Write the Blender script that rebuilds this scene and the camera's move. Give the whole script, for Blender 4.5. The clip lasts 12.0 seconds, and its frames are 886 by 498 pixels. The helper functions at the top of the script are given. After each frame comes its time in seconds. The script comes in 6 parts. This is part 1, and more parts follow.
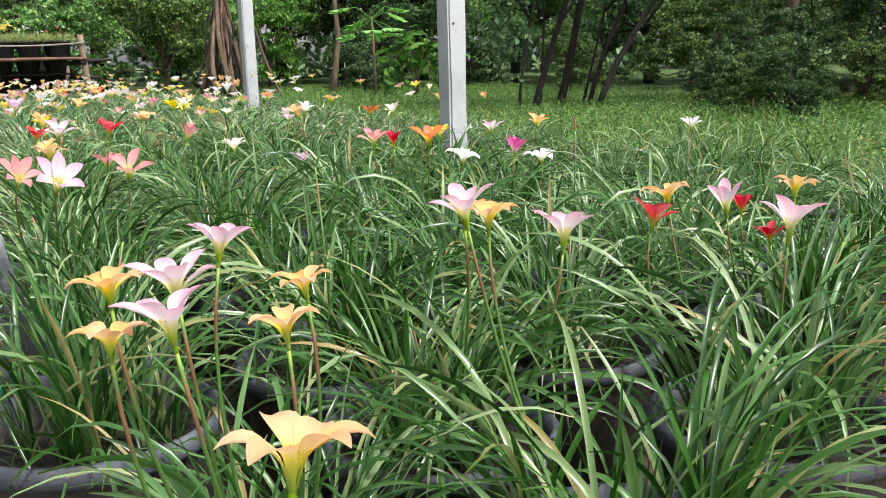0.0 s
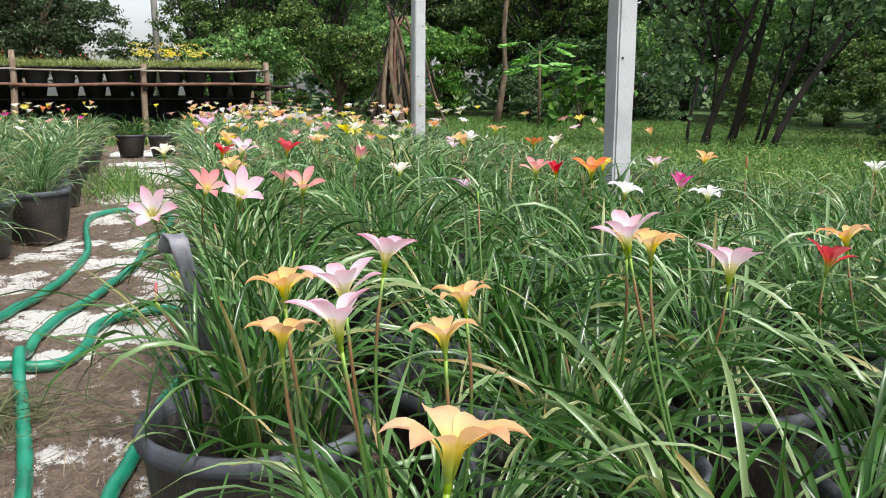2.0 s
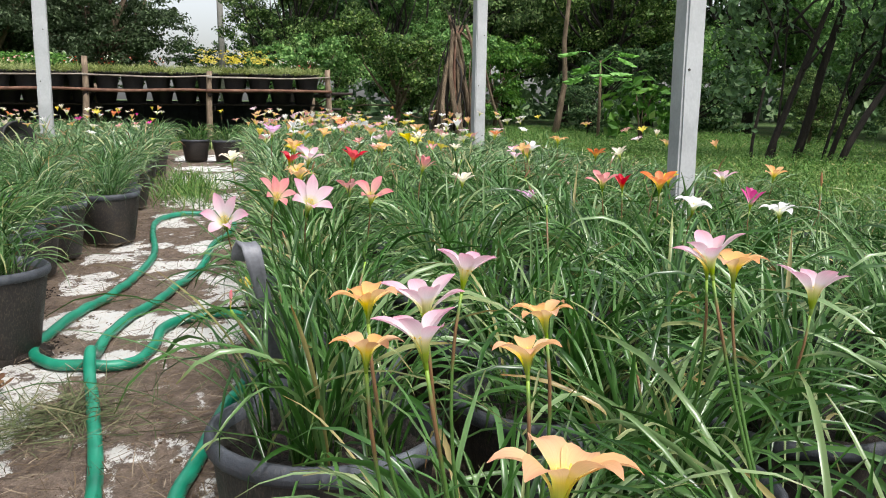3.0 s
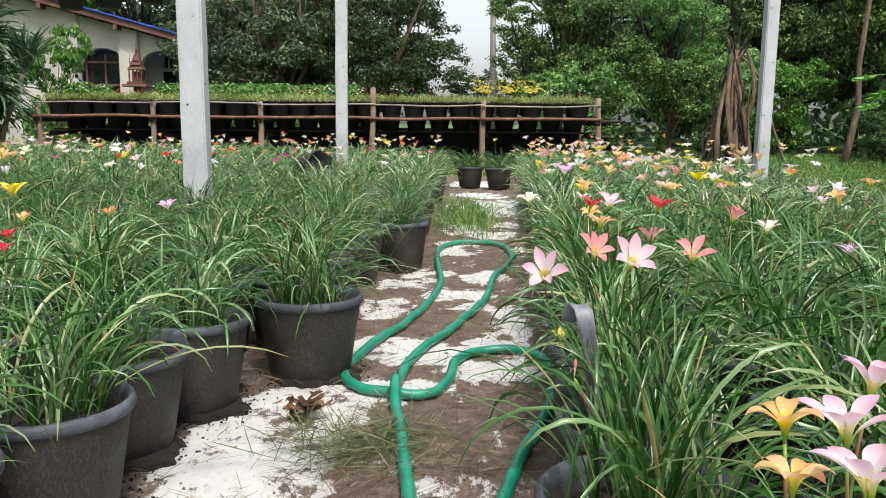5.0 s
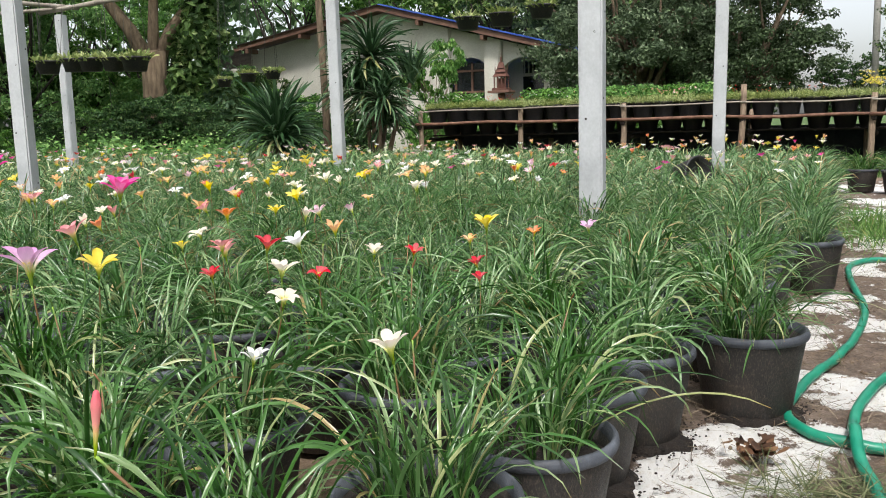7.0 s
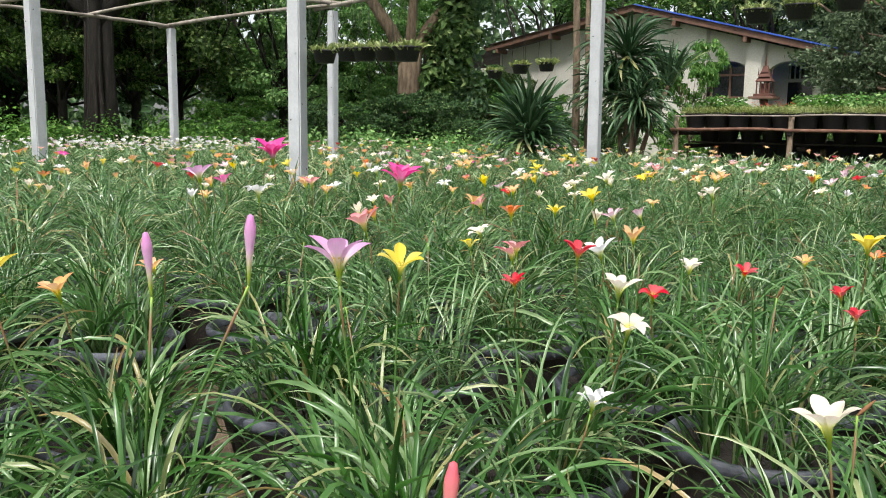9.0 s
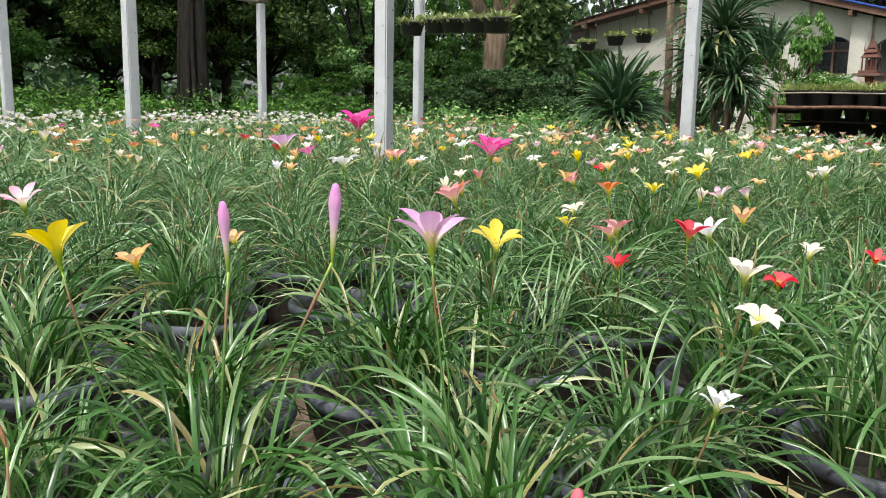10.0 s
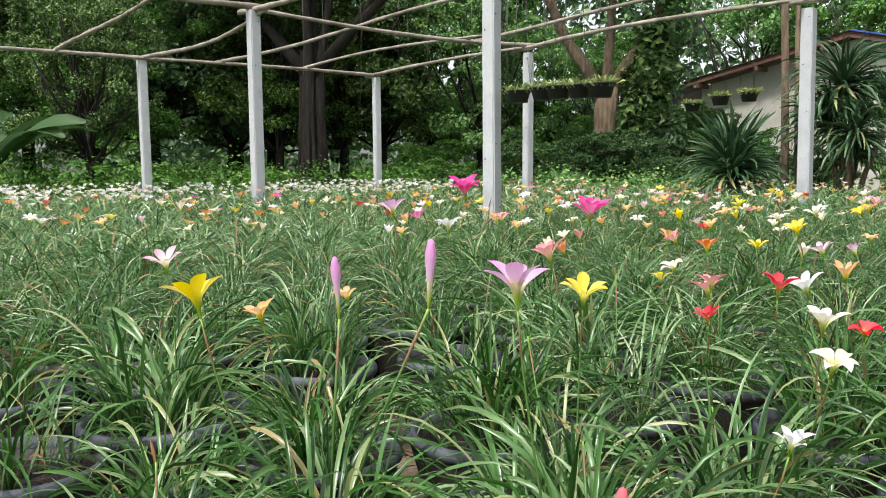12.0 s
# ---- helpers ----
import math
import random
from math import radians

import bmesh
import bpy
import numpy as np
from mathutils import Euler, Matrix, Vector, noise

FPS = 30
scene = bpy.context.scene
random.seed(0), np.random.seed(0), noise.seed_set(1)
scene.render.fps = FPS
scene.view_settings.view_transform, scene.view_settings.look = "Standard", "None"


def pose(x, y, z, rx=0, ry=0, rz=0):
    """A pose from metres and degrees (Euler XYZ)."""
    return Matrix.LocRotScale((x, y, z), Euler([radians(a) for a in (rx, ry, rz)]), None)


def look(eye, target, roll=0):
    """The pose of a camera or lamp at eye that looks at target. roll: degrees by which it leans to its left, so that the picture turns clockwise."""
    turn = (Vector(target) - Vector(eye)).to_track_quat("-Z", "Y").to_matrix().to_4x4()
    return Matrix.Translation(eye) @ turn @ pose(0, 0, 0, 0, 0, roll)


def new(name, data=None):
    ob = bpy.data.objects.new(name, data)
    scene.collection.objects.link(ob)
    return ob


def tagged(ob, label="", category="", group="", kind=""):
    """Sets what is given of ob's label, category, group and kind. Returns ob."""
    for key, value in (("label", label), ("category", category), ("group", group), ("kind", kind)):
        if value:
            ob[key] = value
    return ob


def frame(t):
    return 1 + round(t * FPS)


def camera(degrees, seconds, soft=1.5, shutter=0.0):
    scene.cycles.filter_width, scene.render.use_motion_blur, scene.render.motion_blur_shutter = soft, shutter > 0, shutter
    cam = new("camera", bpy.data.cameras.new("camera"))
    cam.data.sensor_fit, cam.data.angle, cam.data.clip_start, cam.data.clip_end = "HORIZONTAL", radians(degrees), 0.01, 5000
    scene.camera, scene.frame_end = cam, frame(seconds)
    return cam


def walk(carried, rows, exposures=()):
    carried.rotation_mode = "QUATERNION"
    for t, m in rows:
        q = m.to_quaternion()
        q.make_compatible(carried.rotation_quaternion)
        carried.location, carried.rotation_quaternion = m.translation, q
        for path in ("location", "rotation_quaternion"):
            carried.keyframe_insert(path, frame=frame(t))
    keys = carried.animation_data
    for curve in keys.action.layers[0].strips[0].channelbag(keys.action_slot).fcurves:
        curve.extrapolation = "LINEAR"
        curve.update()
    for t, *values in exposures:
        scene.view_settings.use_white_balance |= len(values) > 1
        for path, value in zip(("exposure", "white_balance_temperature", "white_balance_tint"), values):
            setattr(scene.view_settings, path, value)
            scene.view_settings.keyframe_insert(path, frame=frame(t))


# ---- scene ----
cam = camera(55.58, 12.0, 1.0)
PATH = [
    (0, (0.145, -0.025, 0.642), (1.169, 1.633, 0.196), -1.67),
    (0.5, (0.140, -0.028, 0.642), (1.093, 1.683, 0.236), -1.15),
    (1, (0.136, -0.030, 0.639), (1.012, 1.727, 0.255), -0.36),
    (1.5, (0.136, -0.031, 0.635), (0.909, 1.774, 0.255), -0.10),
    (2, (0.136, -0.031, 0.634), (0.843, 1.804, 0.269), -0.08),
    (2.5, (0.135, -0.025, 0.633), (0.796, 1.828, 0.274), 0.19),
    (2.7, (0.130, -0.022, 0.635), (0.765, 1.840, 0.278), 0.40),
    (4.3, (0.062, -0.020, 0.668), (0.300, 1.946, 0.387), 0.00),
    (4.5, (0.053, -0.017, 0.673), (0.220, 1.957, 0.395), 0.02),
    (5, (0.017, 0.003, 0.693), (0.010, 1.980, 0.396), 0.48),
    (5.5, (0.000, 0.000, 0.711), (-0.121, 1.969, 0.384), 0.82),
    (6, (-0.050, -0.019, 0.723), (-0.337, 1.931, 0.388), 0.49),
    (6.5, (-0.129, -0.039, 0.760), (-0.694, 1.851, 0.428), -0.47),
    (7, (-0.239, -0.006, 0.771), (-1.024, 1.809, 0.473), -1.42),
    (7.2, (-0.286, 0.009, 0.763), (-1.143, 1.794, 0.480), -1.48),
    (8.8, (-0.533, 0.152, 0.742), (-1.734, 1.728, 0.471), 0.68),
    (9, (-0.565, 0.181, 0.738), (-1.809, 1.720, 0.450), 0.75),
    (9.5, (-0.662, 0.260, 0.722), (-1.997, 1.715, 0.400), 0.75),
    (10, (-0.657, 0.252, 0.719), (-2.038, 1.657, 0.376), 1.11),
    (10.5, (-0.631, 0.222, 0.719), (-2.051, 1.588, 0.379), 0.85),
    (11, (-0.593, 0.212, 0.718), (-2.058, 1.543, 0.433), -0.45),
    (11.5, (-0.567, 0.211, 0.716), (-2.079, 1.499, 0.483), -0.63),
    (12, (-0.554, 0.199, 0.719), (-2.130, 1.416, 0.525), -0.49),
]
EXPOSURES = [(0.0, 0.35), (1.0, 0.33), (2.0, 0.15), (2.5, 0.09), (4.5, -0.04), (5.5, 0.23), (6.0, 0.22), (7.0, 0.08), (9.0, 0.15), (9.5, 0.15), (12.0, 0.22)]
walk(cam, [(t, look(eye, target, roll)) for t, eye, target, roll in PATH], EXPOSURES)

# ---- light: bright hazy day, soft high sun from the south-east ----
SUN_ELEV, SUN_AZ = radians(60), radians(160)
world = bpy.data.worlds.new("sky")
scene.world = world
world.use_nodes = True
wn = world.node_tree.nodes
sky = wn.new("ShaderNodeTexSky")
sky.sky_type, sky.sun_disc, sky.sun_elevation, sky.sun_rotation = "NISHITA", False, SUN_ELEV, SUN_AZ
sky.air_density, sky.dust_density, sky.ozone_density = 1.0, 3.0, 1.5
haze = wn.new("ShaderNodeHueSaturation")  # thin white cloud over the blue
haze.inputs["Saturation"].default_value, haze.inputs["Value"].default_value = 0.32, 1.5
world.node_tree.links.new(sky.outputs[0], haze.inputs["Color"])
world.node_tree.links.new(haze.outputs[0], wn["Background"].inputs[0])
wn["Background"].inputs[1].default_value = 0.15
sun = new("sun", bpy.data.lights.new("sun", "SUN"))
sun.data.energy, sun.data.angle, sun.data.color = 3.4, radians(6), (1.0, 0.97, 0.92)
sun_from = Vector((math.sin(SUN_AZ) * math.cos(SUN_ELEV), math.cos(SUN_AZ) * math.cos(SUN_ELEV), math.sin(SUN_ELEV)))
sun.matrix_basis = look(sun_from * 30, (0, 0, 0))


# ---- materials ----
def srgb(h):
    c = [int(h[i:i + 2], 16) / 255 for i in (0, 2, 4)]
    return tuple(v / 12.92 if v <= 0.04045 else ((v + 0.055) / 1.055) ** 2.4 for v in c) + (1.0,)


class Mat:
    """A node material under construction."""

    def __init__(self, name):
        self.m = bpy.data.materials.new(name)
        self.m.use_nodes = True
        self.n, self.l = self.m.node_tree.nodes, self.m.node_tree.links
        self.b = self.n["Principled BSDF"]

    def node(self, kind, **values):
        n = self.n.new("ShaderNode" + kind)
        for k, v in values.items():
            if k in n.inputs:
                n.inputs[k].default_value = v
        return n

    def coords(self, kind="Object", scale=1.0, stretch=None):
        c, m = self.node("TexCoord"), self.node("Mapping")
        m.inputs["Scale"].default_value = stretch or (scale,) * 3
        self.l.new(c.outputs[kind], m.inputs[0])
        return m.outputs[0]

    def noise(self, scale, vec=None, detail=4.0, rough=0.55):
        n = self.node("TexNoise", Scale=scale, Detail=detail, Roughness=rough)
        if vec is not None:
            self.l.new(vec, n.inputs["Vector"])
        return n.outputs["Fac"]

    def ramp(self, fac, stops, constant=False):
        r = self.node("ValToRGB")
        e = r.color_ramp.elements
        while len(e) < len(stops):
            e.new(0.5)
        for el, (p, c) in zip(e, stops):
            el.position, el.color = p, c
        if constant:
            r.color_ramp.interpolation = "CONSTANT"
        self.l.new(fac, r.inputs[0])
        return r.outputs[0]

    def mix(self, fac, a, b, mode="MIX"):
        m = self.n.new("ShaderNodeMix")
        m.data_type, m.blend_type = "RGBA", mode
        for sock, v in ((m.inputs[0], fac), (m.inputs[6], a), (m.inputs[7], b)):
            if isinstance(v, bpy.types.NodeSocket):
                self.l.new(v, sock)
            else:
                sock.default_value = v
        return m.outputs[2]

    def bump(self, height, strength, distance=0.01):
        b = self.node("Bump", Strength=strength, Distance=distance)
        self.l.new(height, b.inputs["Height"])
        self.l.new(b.outputs[0], self.b.inputs["Normal"])

    def color(self, v):
        if isinstance(v, bpy.types.NodeSocket):
            self.l.new(v, self.b.inputs["Base Color"])
        else:
            self.b.inputs["Base Color"].default_value = v

    def rough(self, v):
        if isinstance(v, bpy.types.NodeSocket):
            self.l.new(v, self.b.inputs["Roughness"])
        else:
            self.b.inputs["Roughness"].default_value = v

    def thin(self, color, amount):
        """Lets light through a thin leaf or petal."""
        t, mx = self.node("BsdfTranslucent"), self.node("MixShader")
        mx.inputs[0].default_value = amount
        if isinstance(color, bpy.types.NodeSocket):
            self.l.new(color, t.inputs[0])
        else:
            t.inputs[0].default_value = color
        self.l.new(self.b.outputs[0], mx.inputs[1])
        self.l.new(t.outputs[0], mx.inputs[2])
        self.l.new(mx.outputs[0], self.n["Material Output"].inputs[0])


def leaf_material(name, stops, gloss=0.4, thin=0.34, tip=None, sheen=0.24):
    m = Mat(name)
    g = m.node("NewGeometry")
    col = m.ramp(g.outputs["Random Per Island"], stops)
    if tip:
        uv = m.node("UVMap")
        sp = m.node("SeparateXYZ")
        m.l.new(uv.outputs[0], sp.inputs[0])
        base = m.ramp(sp.outputs[1], [(0.0, tip[0]), (0.3, (1, 1, 1, 1)), (0.9, (1, 1, 1, 1)), (1.0, tip[1])])
        col = m.mix(1.0, col, base, "MULTIPLY")
        rib = m.ramp(sp.outputs[0], [(0.0, (1, 1, 1, 1)), (0.5, (0.78, 0.82, 0.75, 1)), (1.0, (1, 1, 1, 1))])
        col = m.mix(1.0, col, rib, "MULTIPLY")
    oi, hs = m.node("ObjectInfo"), m.node("HueSaturation")
    for sock, lo, hi in (("Value", 0.72, 1.12), ("Saturation", 1.06, 0.86)):
        mr = m.node("MapRange")
        mr.inputs[3].default_value, mr.inputs[4].default_value = lo, hi
        m.l.new(oi.outputs["Random"], mr.inputs[0])
        m.l.new(mr.outputs[0], hs.inputs[sock])
    m.l.new(col, hs.inputs["Color"])
    col = hs.outputs[0]
    m.color(col)
    m.rough(gloss)
    m.b.inputs["Specular IOR Level"].default_value = sheen
    m.thin(col, thin)
    return m.m


MAT = {}
BLADE = [(0.0, srgb("2c5420")), (0.3, srgb("44772c")), (0.62, srgb("63934a")), (0.86, srgb("98b47c")), (0.95, srgb("b8ba7c")), (0.98, srgb("bd9a62")), (1.0, srgb("8a5f3c"))]
MAT["blade"] = leaf_material("lily_blade", BLADE, gloss=0.3, thin=0.36, tip=(srgb("c8c8a8"), srgb("e0b090")), sheen=0.68)
FINE = [(0.0, srgb("294e20")), (0.3, srgb("40722e")), (0.62, srgb("63914b")), (0.86, srgb("9fb984")), (0.95, srgb("bcbc80")), (0.98, srgb("bd9a62")), (1.0, srgb("8a5f3c"))]
MAT["blade_fine"] = leaf_material("lily_blade_fine", FINE, gloss=0.3, thin=0.36, tip=(srgb("c8c8a8"), srgb("e0b090")), sheen=0.68)
MAT["bush"] = leaf_material("bush_leaf", [(0.0, srgb("2a431d")), (0.5, srgb("48682e")), (0.85, srgb("739446")), (1.0, srgb("aebc78"))], gloss=0.45)
# Darker copy of the bush leaf, with woodland shade put into its colour.
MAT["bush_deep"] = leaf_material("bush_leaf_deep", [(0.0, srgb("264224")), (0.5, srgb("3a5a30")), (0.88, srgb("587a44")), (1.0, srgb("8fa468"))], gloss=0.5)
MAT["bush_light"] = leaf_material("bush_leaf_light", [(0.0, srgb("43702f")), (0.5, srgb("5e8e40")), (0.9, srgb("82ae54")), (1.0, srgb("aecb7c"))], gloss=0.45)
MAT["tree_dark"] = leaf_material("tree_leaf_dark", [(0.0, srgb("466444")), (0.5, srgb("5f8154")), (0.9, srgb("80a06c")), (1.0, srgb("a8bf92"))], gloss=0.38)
MAT["grey_leaf"] = leaf_material("tree_leaf_greyish", [(0.0, srgb("36482e")), (0.5, srgb("4c6040")), (0.9, srgb("6a7e58")), (1.0, srgb("97a686"))], gloss=0.55)
MAT["grass"] = leaf_material("grass_blade", [(0.0, srgb("436c2c")), (0.5, srgb("608a3e")), (0.9, srgb("86a858")), (1.0, srgb("b0ac70"))], gloss=0.5)
MAT["herb"] = leaf_material("herb_leaf", [(0.0, srgb("6c8044")), (0.5, srgb("93a45e")), (1.0, srgb("c6ca84"))], gloss=0.55)
MAT["dracaena"] = leaf_material("dracaena_leaf", [(0.0, srgb("284428")), (0.6, srgb("405f3c")), (0.93, srgb("68865f")), (1.0, srgb("9a9a62"))], gloss=0.34, thin=0.15)
MAT["limp"] = leaf_material("limp_cut_grass", [(0.0, srgb("454f30")), (0.6, srgb("66704a")), (1.0, srgb("8f8a68"))], gloss=0.7, thin=0.2)
MAT["dead_leaf"] = leaf_material("dead_leaf", [(0.0, srgb("3c2a20")), (0.6, srgb("64452f")), (1.0, srgb("8a6a48"))], gloss=0.7, thin=0.1)
MAT["withered"] = leaf_material("withered_bloom", [(0.0, srgb("6e4a34")), (0.5, srgb("a0704e")), (1.0, srgb("c09a70"))], gloss=0.7, thin=0.2)
MAT["dry"] = leaf_material("dry_straw", [(0.0, srgb("46382a")), (0.5, srgb("6e5c44")), (1.0, srgb("a2917a"))], gloss=0.8, thin=0.1)


def petal_material(name, base, mid, tip, edge=0.25):
    m = Mat("petal_" + name)
    uv, sp = m.node("UVMap"), m.node("SeparateXYZ")
    m.l.new(uv.outputs[0], sp.inputs[0])
    col = m.ramp(sp.outputs[1], [(0.0, srgb("86a832")), (0.16, srgb("b2c83c")), (0.36, base), (0.52, mid), (0.95, tip)])
    vein = m.ramp(m.noise(1.0, m.coords("UV", stretch=(26.0, 1.6, 1.0)), 2.0), [(0.35, (0.91, 0.91, 0.91, 1)), (0.65, (1, 1, 1, 1))])
    col = m.mix(1.0, col, vein, "MULTIPLY")
    ob = m.node("ObjectInfo")
    h = m.node("HueSaturation", Saturation=1.0, Value=1.0)
    mr = m.node("MapRange")
    mr.inputs[3].default_value, mr.inputs[4].default_value = 0.85, 1.1
    m.l.new(ob.outputs["Random"], mr.inputs[0])
    m.l.new(mr.outputs[0], h.inputs["Saturation"])
    m.l.new(col, h.inputs["Color"])
    m.color(h.outputs[0])
    m.rough(0.55)
    m.b.inputs["Specular IOR Level"].default_value = 0.3
    m.thin(h.outputs[0], 0.45)
    return m.m


PETAL = {
    "pink": petal_material("pink", srgb("f0eab0"), srgb("fae8ee"), srgb("f0acc8")),
    "peach": petal_material("peach", srgb("f0da4c"), srgb("fad08e"), srgb("f5b084")),
    "yellow": petal_material("yellow", srgb("f0e04c"), srgb("f6e24a"), srgb("f6d844")),
    "white": petal_material("white", srgb("ecf0c8"), srgb("fbfaf8"), srgb("fbf7fa")),
    "cream": petal_material("cream", srgb("e8ea96"), srgb("fbf5da"), srgb("fbe8de")),
    "red": petal_material("red", srgb("dc7a30"), srgb("e03a42"), srgb("d82a48")),
    "orange": petal_material("orange", srgb("f2ce58"), srgb("f6a060"), srgb("f07c50")),
    "magenta": petal_material("magenta", srgb("f6b4d4"), srgb("f874bc"), srgb("f450a6")),
    "salmon": petal_material("salmon", srgb("f2dc9c"), srgb("f6b8b0"), srgb("ee8a96")),
    "lavender": petal_material("lavender", srgb("eee2c8"), srgb("f4cdea"), srgb("e9a4dc")),
}


def stamen_material():
    m = Mat("stamen")
    m.color(m.ramp(m.node("NewGeometry").outputs["Random Per Island"], [(0.0, srgb("e8c23a")), (1.0, srgb("f2e08a"))]))
    m.rough(0.6)
    return m.m


def stalk_material():
    m = Mat("flower_stalk")
    uv, sp = m.node("UVMap"), m.node("SeparateXYZ")
    m.l.new(uv.outputs[0], sp.inputs[0])
    col = m.ramp(sp.outputs[1], [(0.0, srgb("3c5e2a")), (0.74, srgb("4c6e30")), (0.8, srgb("6c5236")), (0.9, srgb("7e5e40")), (0.95, srgb("54742e")), (1.0, srgb("86a832"))])
    m.color(col)
    m.rough(0.45)
    return m.m


def pot_material(name, c0, c1, c2, speck=0.45):
    m = Mat(name)
    co = m.coords(scale=1.0)
    n1, n2 = m.noise(9.0, co, 5.0, 0.6), m.noise(260.0, m.coords(stretch=(1, 1, 0.4)), 4.0, 0.75)
    col = m.ramp(n1, [(0.3, c0), (0.55, c1), (0.75, c2)])
    col = m.mix(m.ramp(n2, [(0.5, (0, 0, 0, 1)), (0.7, (speck, speck, speck, 1))]), col, srgb("6f6254"))
    m.color(col)
    m.rough(m.ramp(n1, [(0.3, (0.42,) * 3 + (1,)), (0.7, (0.75,) * 3 + (1,))]))
    ring = m.node("TexWave", Scale=46.0, Distortion=3.5, Detail=3.0)
    ring.bands_direction = "Z"
    m.l.new(co, ring.inputs["Vector"])
    h = m.node("Math")
    h.operation = "MULTIPLY_ADD"
    m.l.new(ring.outputs["Fac"], h.inputs[0])
    h.inputs[1].default_value = 0.07
    m.l.new(n2, h.inputs[2])
    m.bump(h.outputs[0], 0.6, 0.0026)
    return m.m


MAT["stamen"], MAT["stalk"] = stamen_material(), stalk_material()
MAT["pot"] = pot_material("black_pot_plastic", srgb("222121"), srgb("2e2b29"), srgb("463d35"), 0.55)
# Darker version of the pot plastic, for the rack and hanging pots.
MAT["dark_pot"] = pot_material("soot_black_pot", srgb("1d1e20"), srgb("26272a"), srgb("35322f"))
# Lighter blue-grey than the wall: the rim's highlight is put into its colour.
MAT["rim"] = pot_material("pot_rim_plastic", srgb("33363c"), srgb("464a52"), srgb("666b74"), 0.2)


def plain(name, stops, scale, rough=0.8, bump=0.3, dist=0.004, stretch=None, fine=None, metal=0.0, low=0.8):
    m = Mat(name)
    co = m.coords(stretch=stretch) if stretch else m.coords()
    n = m.noise(scale, co, 6.0, 0.62)
    col = m.ramp(n, stops)
    n2 = m.noise(fine or scale * 9, co, 3.0)
    col = m.mix(1.0, col, m.ramp(n2, [(0.3, (low, low, low, 1)), (0.7, (1.05, 1.05, 1.05, 1))]), "MULTIPLY")
    m.color(col)
    m.rough(rough)
    m.b.inputs["Metallic"].default_value = metal
    m.bump(n2, bump, dist)
    return m.m


MAT["soil"] = plain("potting_soil", [(0.3, srgb("17120f")), (0.6, srgb("2c231c")), (0.75, srgb("4a3c30"))], 30, 0.95, 1.0, 0.01)
MAT["concrete"] = plain("whitewashed_concrete", [(0.25, srgb("999b9d")), (0.5, srgb("b2b4b6")), (0.8, srgb("c5c7c9"))], 4.0, 0.85, 0.25, 0.003, stretch=(1, 1, 0.7), fine=90, low=0.93)
MAT["hole"] = plain("post_hole_shadow", [(0.3, srgb("3a3632")), (0.7, srgb("4a4540"))], 20, 0.9)
MAT["wood"] = plain("weathered_wood", [(0.25, srgb("615346")), (0.5, srgb("887562")), (0.8, srgb("ad9b84"))], 9.0, 0.85, 0.5, 0.004, stretch=(6, 6, 1), fine=60)
MAT["pole"] = plain("grey_brown_pole_wood", [(0.25, srgb("665d53")), (0.5, srgb("948a7e")), (0.8, srgb("b9b1a6"))], 6.0, 0.85, 0.7, 0.006, fine=45)
# Rack boards and bearers: the shade inside the rack is put into their colour.
MAT["shaded_board"] = plain("old_dark_board", [(0.25, srgb("1c1613")), (0.5, srgb("2b221d")), (0.8, srgb("40342c"))], 9.0, 0.85, 0.4, 0.004, fine=60)
MAT["red_wood"] = plain("red_brown_rail_wood", [(0.25, srgb("4c342a")), (0.5, srgb("6e4c3c")), (0.8, srgb("957460"))], 9.0, 0.8, 0.4, 0.004, fine=60)
MAT["bark"] = plain("tree_bark", [(0.25, srgb("43382d")), (0.5, srgb("6a5a48")), (0.8, srgb("93826b"))], 5.0, 0.9, 0.9, 0.02, stretch=(3, 3, 0.6), fine=30)
MAT["pale_bark"] = plain("pale_smooth_bark", [(0.25, srgb("4c4033")), (0.5, srgb("7d6b56")), (0.8, srgb("a38f75"))], 4.0, 0.9, 1.0, 0.04, stretch=(4, 4, 0.6), fine=22)
MAT["dark_bark"] = plain("dark_bark", [(0.25, srgb("1a1613")), (0.5, srgb("2b2520")), (0.8, srgb("463c34"))], 6.0, 0.9, 0.8, 0.02, stretch=(3, 3, 0.6), fine=30)
MAT["wall"] = plain("painted_house_wall", [(0.25, srgb("b9b5a8")), (0.5, srgb("cdc9be")), (0.8, srgb("d9d6cd"))], 1.2, 0.85, 0.1, 0.002, fine=30)
MAT["grey_wall"] = plain("grey_block_wall", [(0.25, srgb("86847e")), (0.8, srgb("aeaca4"))], 2.0, 0.9, 0.3, 0.004, fine=30)
MAT["blue_roof"] = plain("blue_roof_sheet", [(0.3, srgb("2f4f9e")), (0.7, srgb("4a70c8"))], 2.0, 0.4, 0.05, fine=20)
MAT["old_roof"] = plain("weathered_roof_sheet", [(0.3, srgb("5c5654")), (0.7, srgb("827a78"))], 2.0, 0.7, 0.1, fine=20)
MAT["fascia"] = plain("brown_fascia_board", [(0.3, srgb("5a3f35")), (0.7, srgb("7a5a4a"))], 4.0, 0.7, 0.2)
MAT["pane"] = plain("dark_window_pane", [(0.3, srgb("15181a")), (0.7, srgb("24282a"))], 2.0, 0.12, 0.02)
MAT["red_clay"] = plain("red_brown_clay", [(0.3, srgb("4a2e27")), (0.7, srgb("6e4638"))], 12.0, 0.8, 0.3)
MAT["strap"] = plain("grey_plastic_strap", [(0.3, srgb("6a6b72")), (0.7, srgb("8d8e95"))], 25.0, 0.5, 0.2, 0.001)
